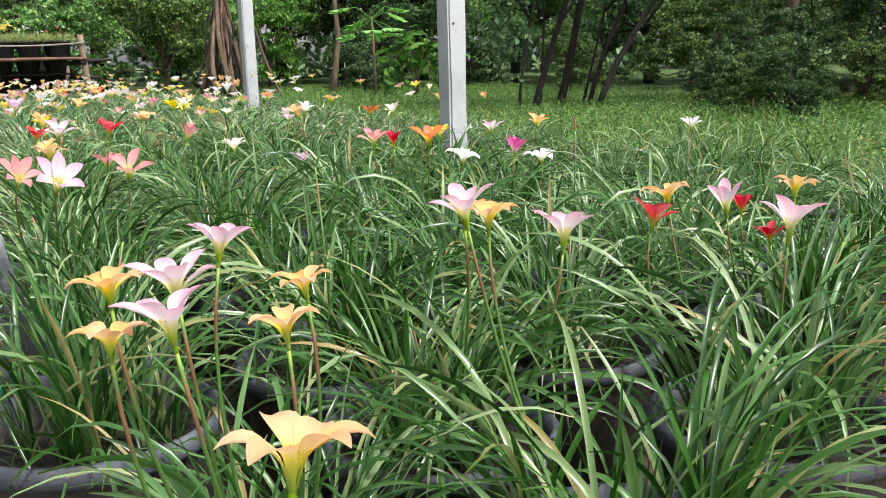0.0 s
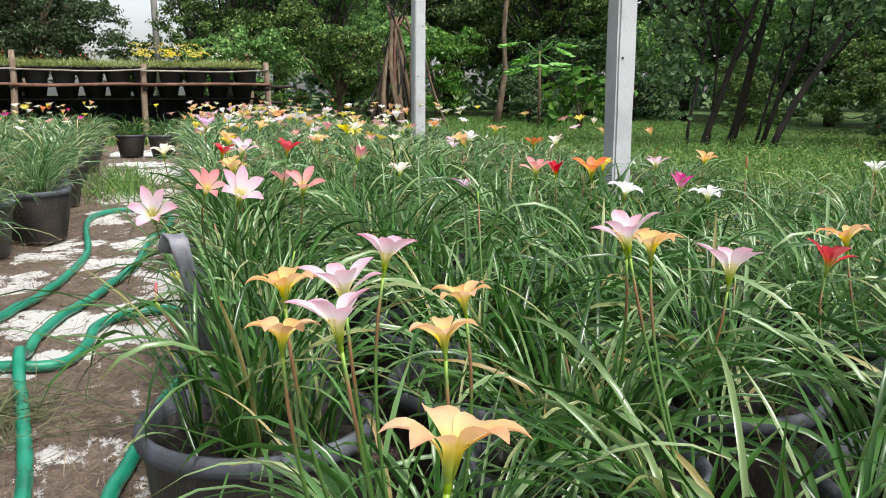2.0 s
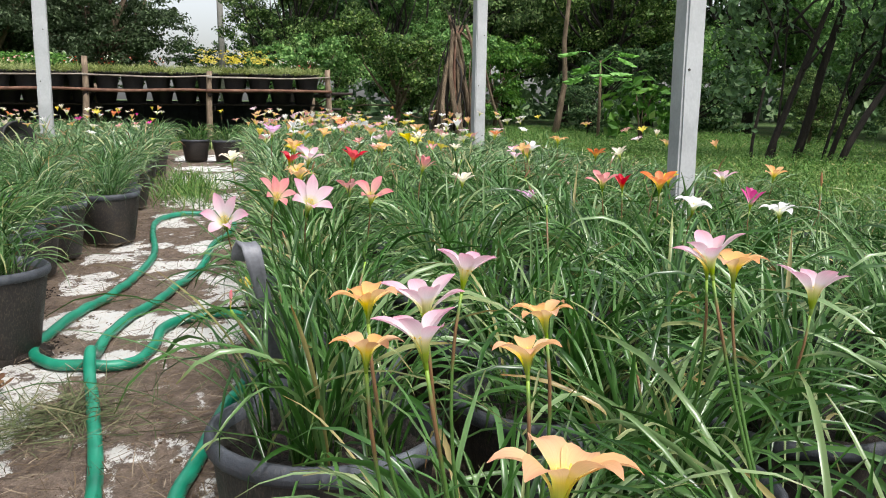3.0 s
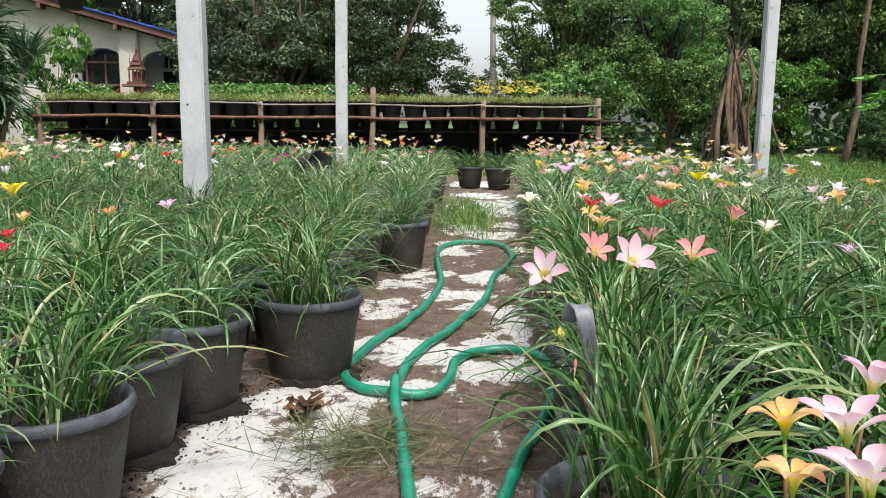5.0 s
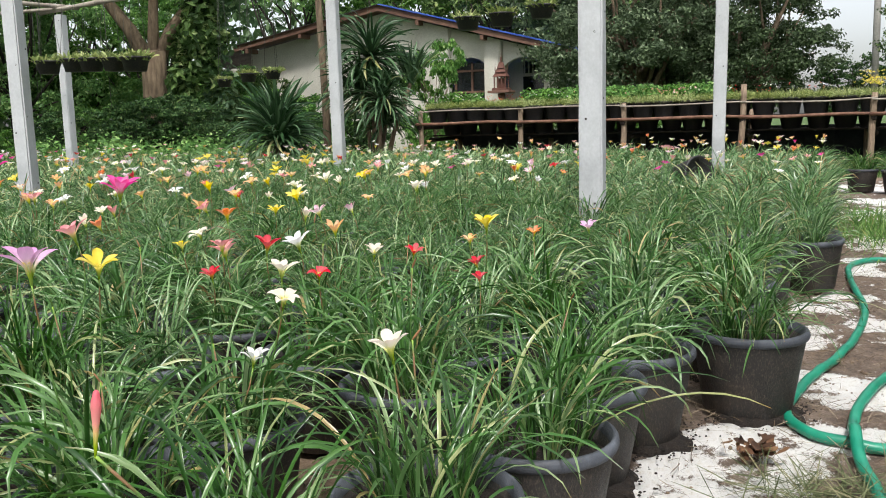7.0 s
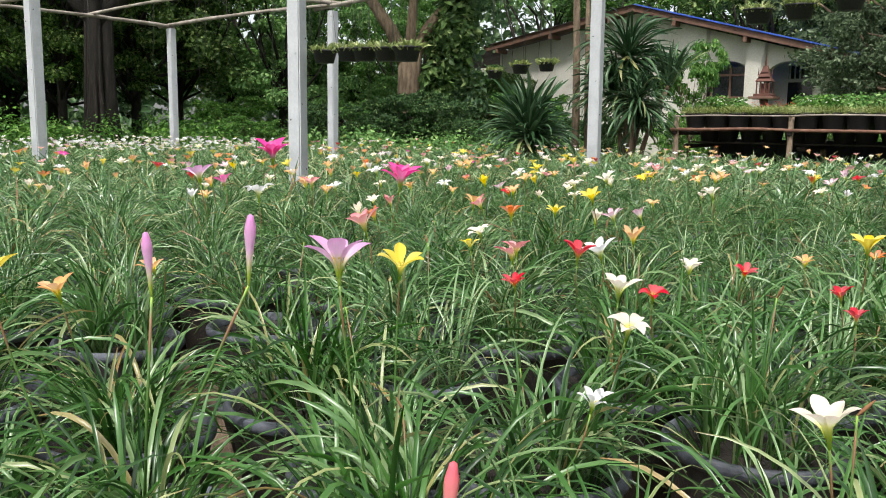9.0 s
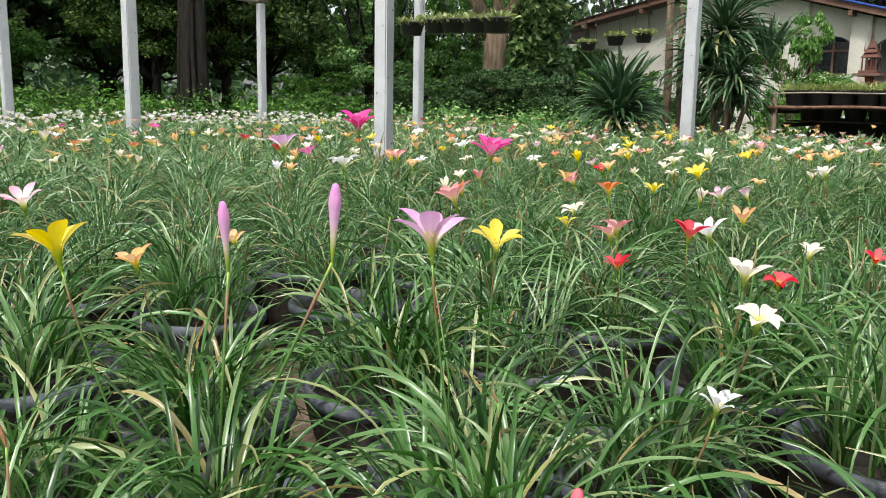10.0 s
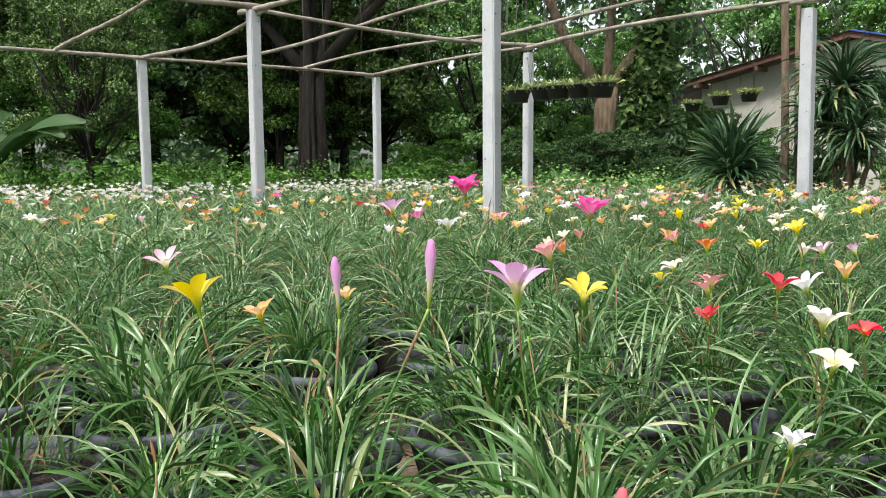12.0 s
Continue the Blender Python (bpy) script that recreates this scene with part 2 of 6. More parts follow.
MAT["wire"] = plain("thin_wire", [(0.3, srgb("4c4a46")), (0.7, srgb("6a6864"))], 30.0, 0.6, 0.1)
# Black of the sheet that stands in for shade under the rack.
MAT["shade_black"] = plain("black_rubber", [(0.3, srgb("24262a")), (0.7, srgb("3b3e42"))], 14.0, 0.7, 0.3)
MAT["papaya"] = leaf_material("papaya_leaf", [(0.0, srgb("4f8a36")), (0.6, srgb("6aa848")), (1.0, srgb("8cc462"))], gloss=0.45)


def hose_material():
    m = Mat("green_garden_hose")
    co = m.coords()
    n = m.noise(14.0, co, 4.0)
    m.color(m.ramp(n, [(0.3, srgb("0f6a52")), (0.55, srgb("178266")), (0.8, srgb("3a947a"))]))
    m.rough(m.ramp(n, [(0.3, (0.3,) * 3 + (1,)), (0.75, (0.55,) * 3 + (1,))]))
    m.bump(m.noise(90.0, co), 0.15, 0.001)
    return m.m


def ground_material():
    """Trodden brown earth."""
    m = Mat("trodden_earth")
    co = m.coords()
    mid, fine = m.noise(11.0, co, 6.0, 0.7), m.noise(85.0, co, 4.0, 0.7)
    earth = m.ramp(mid, [(0.25, srgb("4f4136")), (0.5, srgb("7d6b5a")), (0.75, srgb("a18d78"))])
    earth = m.mix(1.0, earth, m.ramp(fine, [(0.3, (0.62, 0.6, 0.58, 1)), (0.7, (1.1, 1.08, 1.05, 1))]), "MULTIPLY")
    m.color(earth)
    m.rough(0.95)
    m.bump(fine, 0.8, 0.008)
    return m.m


def grass_ground_material():
    m = Mat("grassy_ground")
    co = m.coords()
    big, fine = m.noise(0.8, co, 6.0), m.noise(40.0, co, 5.0, 0.7)
    col = m.ramp(big, [(0.35, srgb("3b5a26")), (0.55, srgb("55713a")), (0.72, srgb("6e5a44"))])
    col = m.mix(1.0, col, m.ramp(fine, [(0.3, (0.5, 0.5, 0.5, 1)), (0.7, (1.1, 1.1, 1.0, 1))]), "MULTIPLY")
    m.color(col)
    m.rough(0.95)
    m.bump(fine, 1.0, 0.03)
    return m.m


def aisle_material():
    """Trodden earth over a torn white sheet, which shows where the attribute 'sheet' is high."""
    m = Mat("earth_over_torn_white_sheet")
    co = m.coords()
    mid, fine, tiny = m.noise(13.0, co, 8.0, 0.75), m.noise(70.0, m.coords(stretch=(1.0, 0.55, 1.0)), 6.0, 0.75), m.noise(260.0, co, 3.0, 0.75)
    earth = m.ramp(mid, [(0.25, srgb("54463a")), (0.5, srgb("87766a")), (0.75, srgb("b09e90"))])
    earth = m.mix(1.0, earth, m.ramp(fine, [(0.3, (0.45, 0.44, 0.43, 1)), (0.7, (1.12, 1.1, 1.08, 1))]), "MULTIPLY")
    earth = m.mix(1.0, earth, m.ramp(tiny, [(0.32, (0.55, 0.54, 0.53, 1)), (0.62, (1.15, 1.14, 1.12, 1))]), "MULTIPLY")
    white = m.ramp(fine, [(0.2, srgb("b0a290")), (0.34, srgb("d6d0c6")), (0.48, srgb("e6e4e1"))])
    at = m.node("Attribute")
    at.attribute_name = "sheet"
    add = m.node("Math")
    add.operation = "MULTIPLY_ADD"
    m.l.new(fine, add.inputs[0])
    add.inputs[1].default_value = 1.5
    m.l.new(at.outputs["Fac"], add.inputs[2])
    add2 = m.node("Math")
    add2.operation = "MULTIPLY_ADD"
    m.l.new(tiny, add2.inputs[0])
    add2.inputs[1].default_value = 0.7
    m.l.new(add.outputs[0], add2.inputs[2])
    k = m.ramp(m.node("MapRange").outputs[0], [(0, (0, 0, 0, 1)), (1, (1, 1, 1, 1))])
    mr = k.node.inputs[0].links[0].from_node
    mr.inputs[1].default_value, mr.inputs[2].default_value = 1.04, 1.2
    m.l.new(add2.outputs[0], mr.inputs[0])
    m.color(m.mix(k, earth, white))
    m.rough(0.88)
    h = m.node("Math")
    h.operation = "MULTIPLY_ADD"
    m.l.new(add2.outputs[0], h.inputs[0])
    h.inputs[1].default_value = 0.6
    m.l.new(tiny, h.inputs[2])
    m.bump(h.outputs[0], 0.7, 0.015)
    return m.m


MAT["hose"], MAT["earth"], MAT["turf"], MAT["aisle"] = hose_material(), ground_material(), grass_ground_material(), aisle_material()


# ---- mesh helpers ----
def mesh(name, verts, faces, mat, smooth=True, uvs=None):
    me = bpy.data.meshes.new(name)
    v = np.asarray(verts, dtype=np.float32).reshape(-1, 3)
    me.from_pydata(v.tolist() if len(v) < 2000 else v, [], faces if isinstance(faces, list) else faces.tolist())
    if uvs is not None:
        layer = me.uv_layers.new(name="UVMap")
        idx = np.empty(len(me.loops), dtype=np.int32)
        me.loops.foreach_get("vertex_index", idx)
        layer.data.foreach_set("uv", np.asarray(uvs, dtype=np.float32)[idx].ravel())
    if smooth:
        me.polygons.foreach_set("use_smooth", np.ones(len(me.polygons), dtype=bool))
    me.materials.append(mat)
    me.update()
    return me


def obj(name, me, parent=None, m=None, label=""):
    ob = new(name, me)
    if parent is not None:
        ob.parent = parent
    if m is not None:
        ob.matrix_basis = m
    return tagged(ob, label)


def part(name, bm, material, parent, label=""):
    me = bpy.data.meshes.new(name)
    bm.to_mesh(me)
    bm.free()
    me.materials.append(material)
    return obj(name, me, parent, None, label)


def empty(name, m, label, category, group="", kind=""):
    e = new(name)
    e.empty_display_size = 0.1
    e.matrix_basis = m
    return tagged(e, label, category, group, kind)


def lathe(profile, segs=28):
    a = np.arange(segs) * 2 * np.pi / segs
    v = [(r * math.cos(t), r * math.sin(t), z) for r, z in profile for t in a]
    f = []
    for i in range(len(profile) - 1):
        for j in range(segs):
            k = (j + 1) % segs
            f.append((i * segs + j, i * segs + k, (i + 1) * segs + k, (i + 1) * segs + j))
    return v, f


def tube(points, radii, segs=8, wob=0.0, seed=0, caps=True):
    """A round stick along points; wob makes it knobbly."""
    rng = np.random.default_rng(seed)
    p = np.asarray(points, float)
    r = np.broadcast_to(np.asarray(radii, float), (len(p),))
    t = np.gradient(p, axis=0)
    t /= np.linalg.norm(t, axis=1)[:, None] + 1e-9
    ref = np.array([0.0, 0.0, 1.0]) if abs(t[0][2]) < 0.9 else np.array([1.0, 0.0, 0.0])
    v, uv = [], []
    for i in range(len(p)):
        a = np.cross(t[i], ref)
        a /= np.linalg.norm(a) + 1e-9
        b = np.cross(t[i], a)
        ref = np.cross(a, t[i])
        for j in range(segs):
            an = 2 * math.pi * j / segs
            rr = r[i] * (1 + wob * rng.uniform(-1, 1))
            v.append(p[i] + rr * (math.cos(an) * a + math.sin(an) * b))
            uv.append((j / segs, i / (len(p) - 1)))
    f = [(i * segs + j, i * segs + (j + 1) % segs, (i + 1) * segs + (j + 1) % segs, (i + 1) * segs + j) for i in range(len(p) - 1) for j in range(segs)]
    if caps:
        f += [tuple(range(segs))[::-1], tuple(range((len(p) - 1) * segs, len(p) * segs))]
    return v, f, uv


def stick(name, a, b, r, mat, parent=None, wob=0.12, bend=0.02, n=9, seed=0, taper=0.8, label=""):
    rng = np.random.default_rng(seed)
    a, b = np.array(a, float), np.array(b, float)
    s = np.linspace(0, 1, n)[:, None]
    length = np.linalg.norm(b - a)
    pts = a + (b - a) * s
    off = rng.normal(size=3) * bend * length
    off2 = rng.normal(size=3) * bend * length * 0.4
    pts = pts + np.sin(np.pi * s) * off + np.sin(2 * np.pi * s) * off2
    v, f, uv = tube(pts, r * np.linspace(1, taper, n), 9, wob, seed)
    return obj(name, mesh(name, v, f, mat), parent, None, label)


def join(chunks):
    V, Fc, U, o = [], [], [], 0
    for c in chunks:
        v, f = c[0], c[1]
        V.append(np.asarray(v, float).reshape(-1, 3))
        Fc += [tuple(i + o for i in q) for q in f]
        if len(c) > 2:
            U.append(np.asarray(c[2], float).reshape(-1, 2))
        o += len(v)
    return np.concatenate(V), Fc, (np.concatenate(U) if U else None)


def blades(n, rng, spread, length, width, lean=(0.05, 0.55), droop=(0.4, 1.9), k=6, fold=True, origin=None, az=None):
    """n strap leaves, each a folded strip that rises and arches over. Returns verts, faces, uvs."""
    az = rng.uniform(0, 2 * np.pi, n) if az is None else az
    r0 = spread * np.sqrt(rng.uniform(0, 1, n))
    a0 = az + rng.normal(0, 1.15, n)
    base = np.stack([r0 * np.cos(az), r0 * np.sin(az), np.zeros(n)], 1) if origin is None else origin
    L = rng.uniform(*length, n)
    w = rng.uniform(*width, n)
    th0 = rng.uniform(*lean, n)
    dr = rng.uniform(*droop, n) * (L / length[1]) ** 0.5
    pw = rng.uniform(1.2, 2.4, n)
    tw = rng.normal(0, 0.8, n)
    s = np.linspace(0, 1, k + 1)
    th = th0[:, None] + dr[:, None] * s[None] ** pw[:, None]
    hd = np.stack([np.cos(a0), np.sin(a0)], 1)
    seg = L[:, None] / k
    mid = (th[:, 1:] + th[:, :-1]) / 2
    hx = np.concatenate([np.zeros((n, 1)), np.cumsum(np.sin(mid) * seg, 1)], 1)
    hz = np.concatenate([np.zeros((n, 1)), np.cumsum(np.cos(mid) * seg, 1)], 1)
    sway = rng.normal(0, 0.12, n)[:, None] * s[None] ** 2 * L[:, None]
    side = np.stack([-hd[:, 1], hd[:, 0]], 1)
    c = np.zeros((n, k + 1, 3))
    c[..., 0] = base[:, None, 0] + hx * hd[:, None, 0] + sway * side[:, None, 0]
    c[..., 1] = base[:, None, 1] + hx * hd[:, None, 1] + sway * side[:, None, 1]
    c[..., 2] = base[:, None, 2] + hz
    prof = np.minimum(1, 0.65 + 1.2 * s) * np.clip((1 - s) * 5.0, 0.12, 1) ** 0.7
    half = (w[:, None] * prof[None] / 2)[..., None]
    ang = (tw[:, None] * s[None])[..., None]
    sv = np.concatenate([side, np.zeros((n, 1))], 1)[:, None, :]
    nv = np.stack([-np.cos(th) * hd[:, None, 0], -np.cos(th) * hd[:, None, 1], np.sin(th)], -1)
    acr = np.cos(ang) * sv + np.sin(ang) * nv
    nn = np.cos(ang) * nv - np.sin(ang) * sv
    cols = [c - acr * half, c + acr * half]
    u = [0.0, 1.0]
    if fold:
        cols = [c - acr * half + nn * half * 0.45, c, c + acr * half + nn * half * 0.45]
        u = [0.0, 0.5, 1.0]
    m = len(cols)
    V = np.stack(cols, 2).reshape(-1, 3)
    UV = np.stack([np.broadcast_to(np.array(u)[None, None], (n, k + 1, m)), np.broadcast_to(s[None, :, None], (n, k + 1, m))], -1).reshape(-1, 2)
    i0 = np.arange(n)[:, None, None] * (k + 1) * m + np.arange(k)[None, :, None] * m + np.arange(m - 1)[None, None]
    Fq = np.stack([i0, i0 + 1, i0 + 1 + m, i0 + m], -1).reshape(-1, 4)
    return V, Fq, UV


def leaf_cloud(n, rng, blobs, size, shell=0.5, up=0.4, long=1.7):
    """n pointed leaves, a little folded, scattered through the outer part of uneven blobs. blobs: rows of x, y, z, rx, ry, rz."""
    B = np.asarray(blobs, float)
    wgt = (B[:, 3] * B[:, 4] + B[:, 3] * B[:, 5])
    pick = rng.choice(len(B), n, p=wgt / wgt.sum())
    d = rng.normal(size=(n, 3))
    d /= np.linalg.norm(d, axis=1)[:, None]
    lump = 1 + 0.22 * np.sin(d[:, 0] * 5 + pick) * np.cos(d[:, 1] * 6 - pick * 2) + 0.15 * np.sin(d[:, 2] * 9 + pick * 3)
    rad = (shell + (1 - shell) * rng.uniform(0, 1, n) ** 0.6) * lump
    c = B[pick, :3] + d * B[pick, 3:] * rad[:, None]
    nrm = d + rng.normal(0, 0.55, (n, 3)) + np.array([0, 0, up])
    nrm /= np.linalg.norm(nrm, axis=1)[:, None]
    t = np.cross(nrm, rng.normal(size=(n, 3)))
    t[:, 2] -= 0.35
    t -= nrm * (t * nrm).sum(1)[:, None]
    t /= np.linalg.norm(t, axis=1)[:, None] + 1e-9
    b = np.cross(nrm, t)
    sz = (size * rng.uniform(0.55, 1.35, n))[:, None]
    V = np.stack([c - t * sz * long / 2, c + b * sz * 0.5 + nrm * sz * 0.12, c + t * sz * long / 2 - nrm * sz * 0.15, c - b * sz * 0.5 + nrm * sz * 0.12], 1).reshape(-1, 3)
    i = np.arange(n)[:, None] * 4
    Fq = np.concatenate([i + np.array([[0, 1, 2]]), i + np.array([[0, 2, 3]])], 0)
    return V, Fq


# ---- ground ----
def sheet_grid(x0, x1, y0, y1, nx, ny, height, mat, name, keep=None):
    xs, ys = np.linspace(x0, x1, nx + 1), np.linspace(y0, y1, ny + 1)
    v = [(x, y, height(x, y)) for y in ys for x in xs]
    f = []
    for j in range(ny):
        for i in range(nx):
            if keep is None or keep((xs[i] + xs[i + 1]) / 2, (ys[j] + ys[j + 1]) / 2):
                a = j * (nx + 1) + i
                f.append((a, a + 1, a + nx + 2, a + nx + 1))
    return mesh(name, v, f, mat)


ground_me = sheet_grid(-400, 400, -400, 400, 40, 40, lambda x, y: -0.03, MAT["turf"], "ground")
ground = tagged(obj("ground", ground_me), "grassy ground with bare brown patches round the nursery beds", "ground", kind="structure")


def edge_left(y):
    return float(np.interp(y, [0.0, 1.0, 1.4, 2.0, 2.3, 2.6, 3.5, 3.8, 4.2, 5.0, 9.0, 12], [-0.7, -0.62, -0.6, -0.58, -0.38, -0.34, -0.34, -0.25, -0.07, -0.06, 0.02, 0.1]))


def edge_right(y):
    return float(np.interp(y, [0.0, 1.0, 1.5, 2.5, 4.4, 7.0, 9.0, 12], [0.1, 0.13, 0.2, 0.3, 0.46, 0.62, 0.86, 0.95]))


def earth_height(x, y):
    return 0.012 * (noise.noise(Vector((x * 3.1, y * 3.1, 0))) + 0.5 * noise.noise(Vector((x * 11, y * 11, 2)))) - 0.012


aisle_me = sheet_grid(-14, 5.0, -3, 11.6, 95, 73, lambda x, y: -0.022, MAT["earth"], "bed_earth")
bed_earth = tagged(obj("bed_earth", aisle_me), "bare brown earth under the rows of pots", "earth", kind="structure")
path_me = sheet_grid(-1.0, 1.0, -0.6, 11.0, 100, 560, earth_height, MAT["earth"], "aisle_path")
aisle = tagged(obj("aisle_path", path_me), "trodden brown earth aisle with straw and worn white sheeting", "path", kind="structure")


SHEET_PATCHES = [(-0.2, 3.68, 0.13, 0.13), (-0.22, 3.14, 0.09, 0.14), (-0.16, 2.6, 0.13, 0.08), (-0.06, 2.46, 0.1, 0.06), (0.06, 3.42, 0.13, 0.09), (0.12, 3.19, 0.08, 0.06),
                 (0.16, 2.61, 0.14, 0.09), (0.17, 2.31, 0.13, 0.08), (0.02, 4.57, 0.12, 0.12), (0.5, 7.4, 0.2, 0.35), (0.45, 5.87, 0.12, 0.14), (0.3, 2.87, 0.11, 0.14),
                 (0.25, 3.1, 0.06, 0.09), (0.08, 4.87, 0.15, 0.09), (0.45, 4.6, 0.05, 0.16), (0.35, 8.2, 0.2, 0.25), (0.3, 5.3, 0.12, 0.16), (0.12, 5.6, 0.1, 0.2), (0.4, 6.6, 0.16, 0.22), (0.28, 7.0, 0.25, 0.4), (0.2, 9.7, 0.3, 0.4), (-0.12, 3.9, 0.12, 0.12), (0.2, 3.8, 0.08, 0.12)]


def sheet_mask(x, y):
    """How far the white sheet is left uncovered by earth: torn patches, and a wide bare stretch beside the near pots."""
    n = 0.35 * noise.noise(Vector((x * 3.1 + 5, y * 2.2, 3))) + 0.85 * noise.noise(Vector((x * 10, y * 8, 7))) + 0.75 * noise.noise(Vector((x * 25, y * 23, 1)))
    k = max(max(0.0, 1.3 - 0.45 * ((x - a) / c) ** 2 - 0.45 * ((y - b) / d) ** 2) for a, b, c, d in SHEET_PATCHES)
    reach = float(np.interp(y, [0.9, 1.3, 1.5, 1.75, 1.95, 2.2, 2.3], [-0.42, -0.38, -0.35, -0.28, -0.2, -0.08, -0.3]))
    if y < 2.32:
        k = max(k, min(1.02, max(0.0, 0.8 + (reach - x) * 4, 0.0)) * (1.0 if y < 2.22 else (2.32 - y) * 10))
    bias = -0.5 + 0.85 * min(k, 1.2)
    foot = edge_left(y) + 0.045 + 0.05 * noise.noise(Vector((x * 6, y * 7, 9)))
    if x < foot:
        bias -= 1.2 * (foot - x) / 0.06
    if x > edge_right(y) - 0.02:
        bias -= 0.5
    return n + bias


mask = path_me.attributes.new("sheet", "FLOAT", "POINT")
mask.data.foreach_set("value", np.array([sheet_mask(q.co.x, q.co.y) for q in path_me.vertices], dtype=np.float32))
path_me.materials.clear()
path_me.materials.append(MAT["aisle"])

# ---- potted lilies ----
pot_v, pot_f = lathe([(0.0, 0.0), (0.108, 0.0), (0.112, 0.004), (0.141, 0.196), (0.141, 0.2), (0.134, 0.2), (0.126, 0.15)], 26)
POT_ME = mesh("pot_wall", pot_v, pot_f, MAT["pot"])
rim_v, rim_f = lathe([(0.1405, 0.197), (0.146, 0.199), (0.1495, 0.204), (0.150, 0.211), (0.148, 0.218), (0.144, 0.2215), (0.139, 0.2215), (0.1335, 0.2)], 30)
RIM_ME = mesh("pot_rim", rim_v, rim_f, MAT["rim"])


def soil_mesh(seed):
    rng = np.random.default_rng(seed)
    prof = [(0.0, 0.192), (0.04, 0.191), (0.08, 0.189), (0.11, 0.186), (0.1315, 0.184)]
    v, f = lathe(prof, 20)
    v = [(x, y, z + rng.uniform(-0.006, 0.006)) for x, y, z in v]
    return mesh("soil", v, f, MAT["soil"])


SOIL_ME = [soil_mesh(s) for s in range(3)]


def tuft(seed, n, width, length, k=7, mat="blade", shares=(0.34, 0.48, 0.18)):
    """Leaves in fans from a dozen bulbs: most stand up and nod at the tip, some arch over, a few flop across the rim."""
    rng = np.random.default_rng(seed)
    nb = max(9, n // 9)
    ba, br = rng.uniform(0, 2 * np.pi, nb), 0.088 * np.sqrt(rng.uniform(0, 1, nb))
    chunks = []
    for share, lean, droop, ls in zip(shares, ((0.02, 0.34), (0.05, 0.46), (0.38, 0.98)), ((0.3, 1.6), (1.3, 3.1), (1.3, 2.7)), (0.86, 1.06, 0.9)):
        m = int(n * share)
        pick = rng.integers(0, nb, m)
        o = np.stack([br[pick] * np.cos(ba[pick]) + rng.normal(0, 0.006, m), br[pick] * np.sin(ba[pick]) + rng.normal(0, 0.006, m), np.zeros(m)], 1)
        chunks.append(blades(m, rng, 0.0, (length[0] * ls, length[1] * ls), width, lean, droop, k, True, o, ba[pick]))
    off = np.cumsum([0] + [len(c[0]) for c in chunks])
    v = np.concatenate([c[0] for c in chunks])
    v[:, 2] += 0.18
    return mesh("leaves", v, np.concatenate([c[1] + o for c, o in zip(chunks, off)]), MAT[mat], uvs=np.concatenate([c[2] for c in chunks]))


WIDE_ARGS = ((0.0036, 0.0074), (0.15, 0.36))
FINE_ARGS = ((0.0026, 0.0052), (0.14, 0.33))
ARCHED = (0.22, 0.54, 0.24)
TUFT_WIDE = [tuft(10 + i, 172, *WIDE_ARGS, 10) for i in range(7)]
TUFT_FINE = [tuft(30 + i, 205, *FINE_ARGS, 9, "blade_fine", ARCHED) for i in range(6)]
TUFT_SHORT = [tuft(90 + i, 160, (0.0038, 0.0082), (0.13, 0.33), 10, "blade", (0.18, 0.52, 0.3)) for i in range(5)]
TUFT_WIDE_OFF = [tuft(110 + i, 125, *WIDE_ARGS, 5) for i in range(6)]
TUFT_FINE_OFF = [tuft(130 + i, 165, *FINE_ARGS, 5, "blade_fine", ARCHED) for i in range(8)]


TUFT_FRONT = [tuft(170 + i, 150, (0.0034, 0.0068), (0.15, 0.34), 10, "blade", (0.4, 0.48, 0.12)) for i in range(5)]
TUFT_THIN = [tuft(150 + i, 105, (0.0034, 0.0066), (0.14, 0.32), 9, "blade", (0.5, 0.4, 0.1)) for i in range(3)]
THIN_POTS = [(-1.24, 1.25), (-2.62, 0.55), (-2.6, 0.87), (-2.28, 1.56), (-2.12, 0.47)]
LOW_POTS = [(-1.97, 1.2), (-3.85, 1.72)]  # a few pots with little growth leave gaps between their neighbours


def pot_label(wide):
    return "black plastic pot of broad-leaved rain lilies" if wide else "black plastic pot of fine arching rain lily leaves"


def potted_lily(x, y, wide, rng, scale=1.0, tufts=None, tall=None):
    e = empty("potted_rain_lily", pose(x, y, 0, rng.normal(0, 1.0), rng.normal(0, 1.0), rng.uniform(0, 360)), pot_label(wide), "potted plant", "pots of rain lilies in the beds")
    e.scale = (scale, scale, tall or scale)
    p = obj("pot", POT_ME, e)
    obj("rim", RIM_ME, p, None, "rolled pot rim, its sunlit highlight put into a lighter grey")
    obj("soil", rng.choice(SOIL_ME), e)
    close = math.hypot(x, y) < 2.9
    kinds = TUFT_WIDE if wide else TUFT_FINE
    if -2.8 < x < -1.0 and y < 1.2:
        kinds = TUFT_SHORT
    if not close:
        kinds = TUFT_WIDE_OFF if wide and x > 0 else TUFT_FINE_OFF
    obj("leaves", rng.choice(tufts or kinds), e, pose(0, 0, 0, 0, 0, rng.uniform(0, 360)))
    return e


def clear_of_aisle(x, y, reach):
    return all(math.hypot(x - px, y - py) > reach for px, py in ((0.14, -0.03), (0.05, 0.0), (-0.24, 0.0), (-0.45, 0.1), (-0.66, 0.25)))


rng = np.random.default_rng(7)
PLANTS, FAR, TALL = [], [], set()
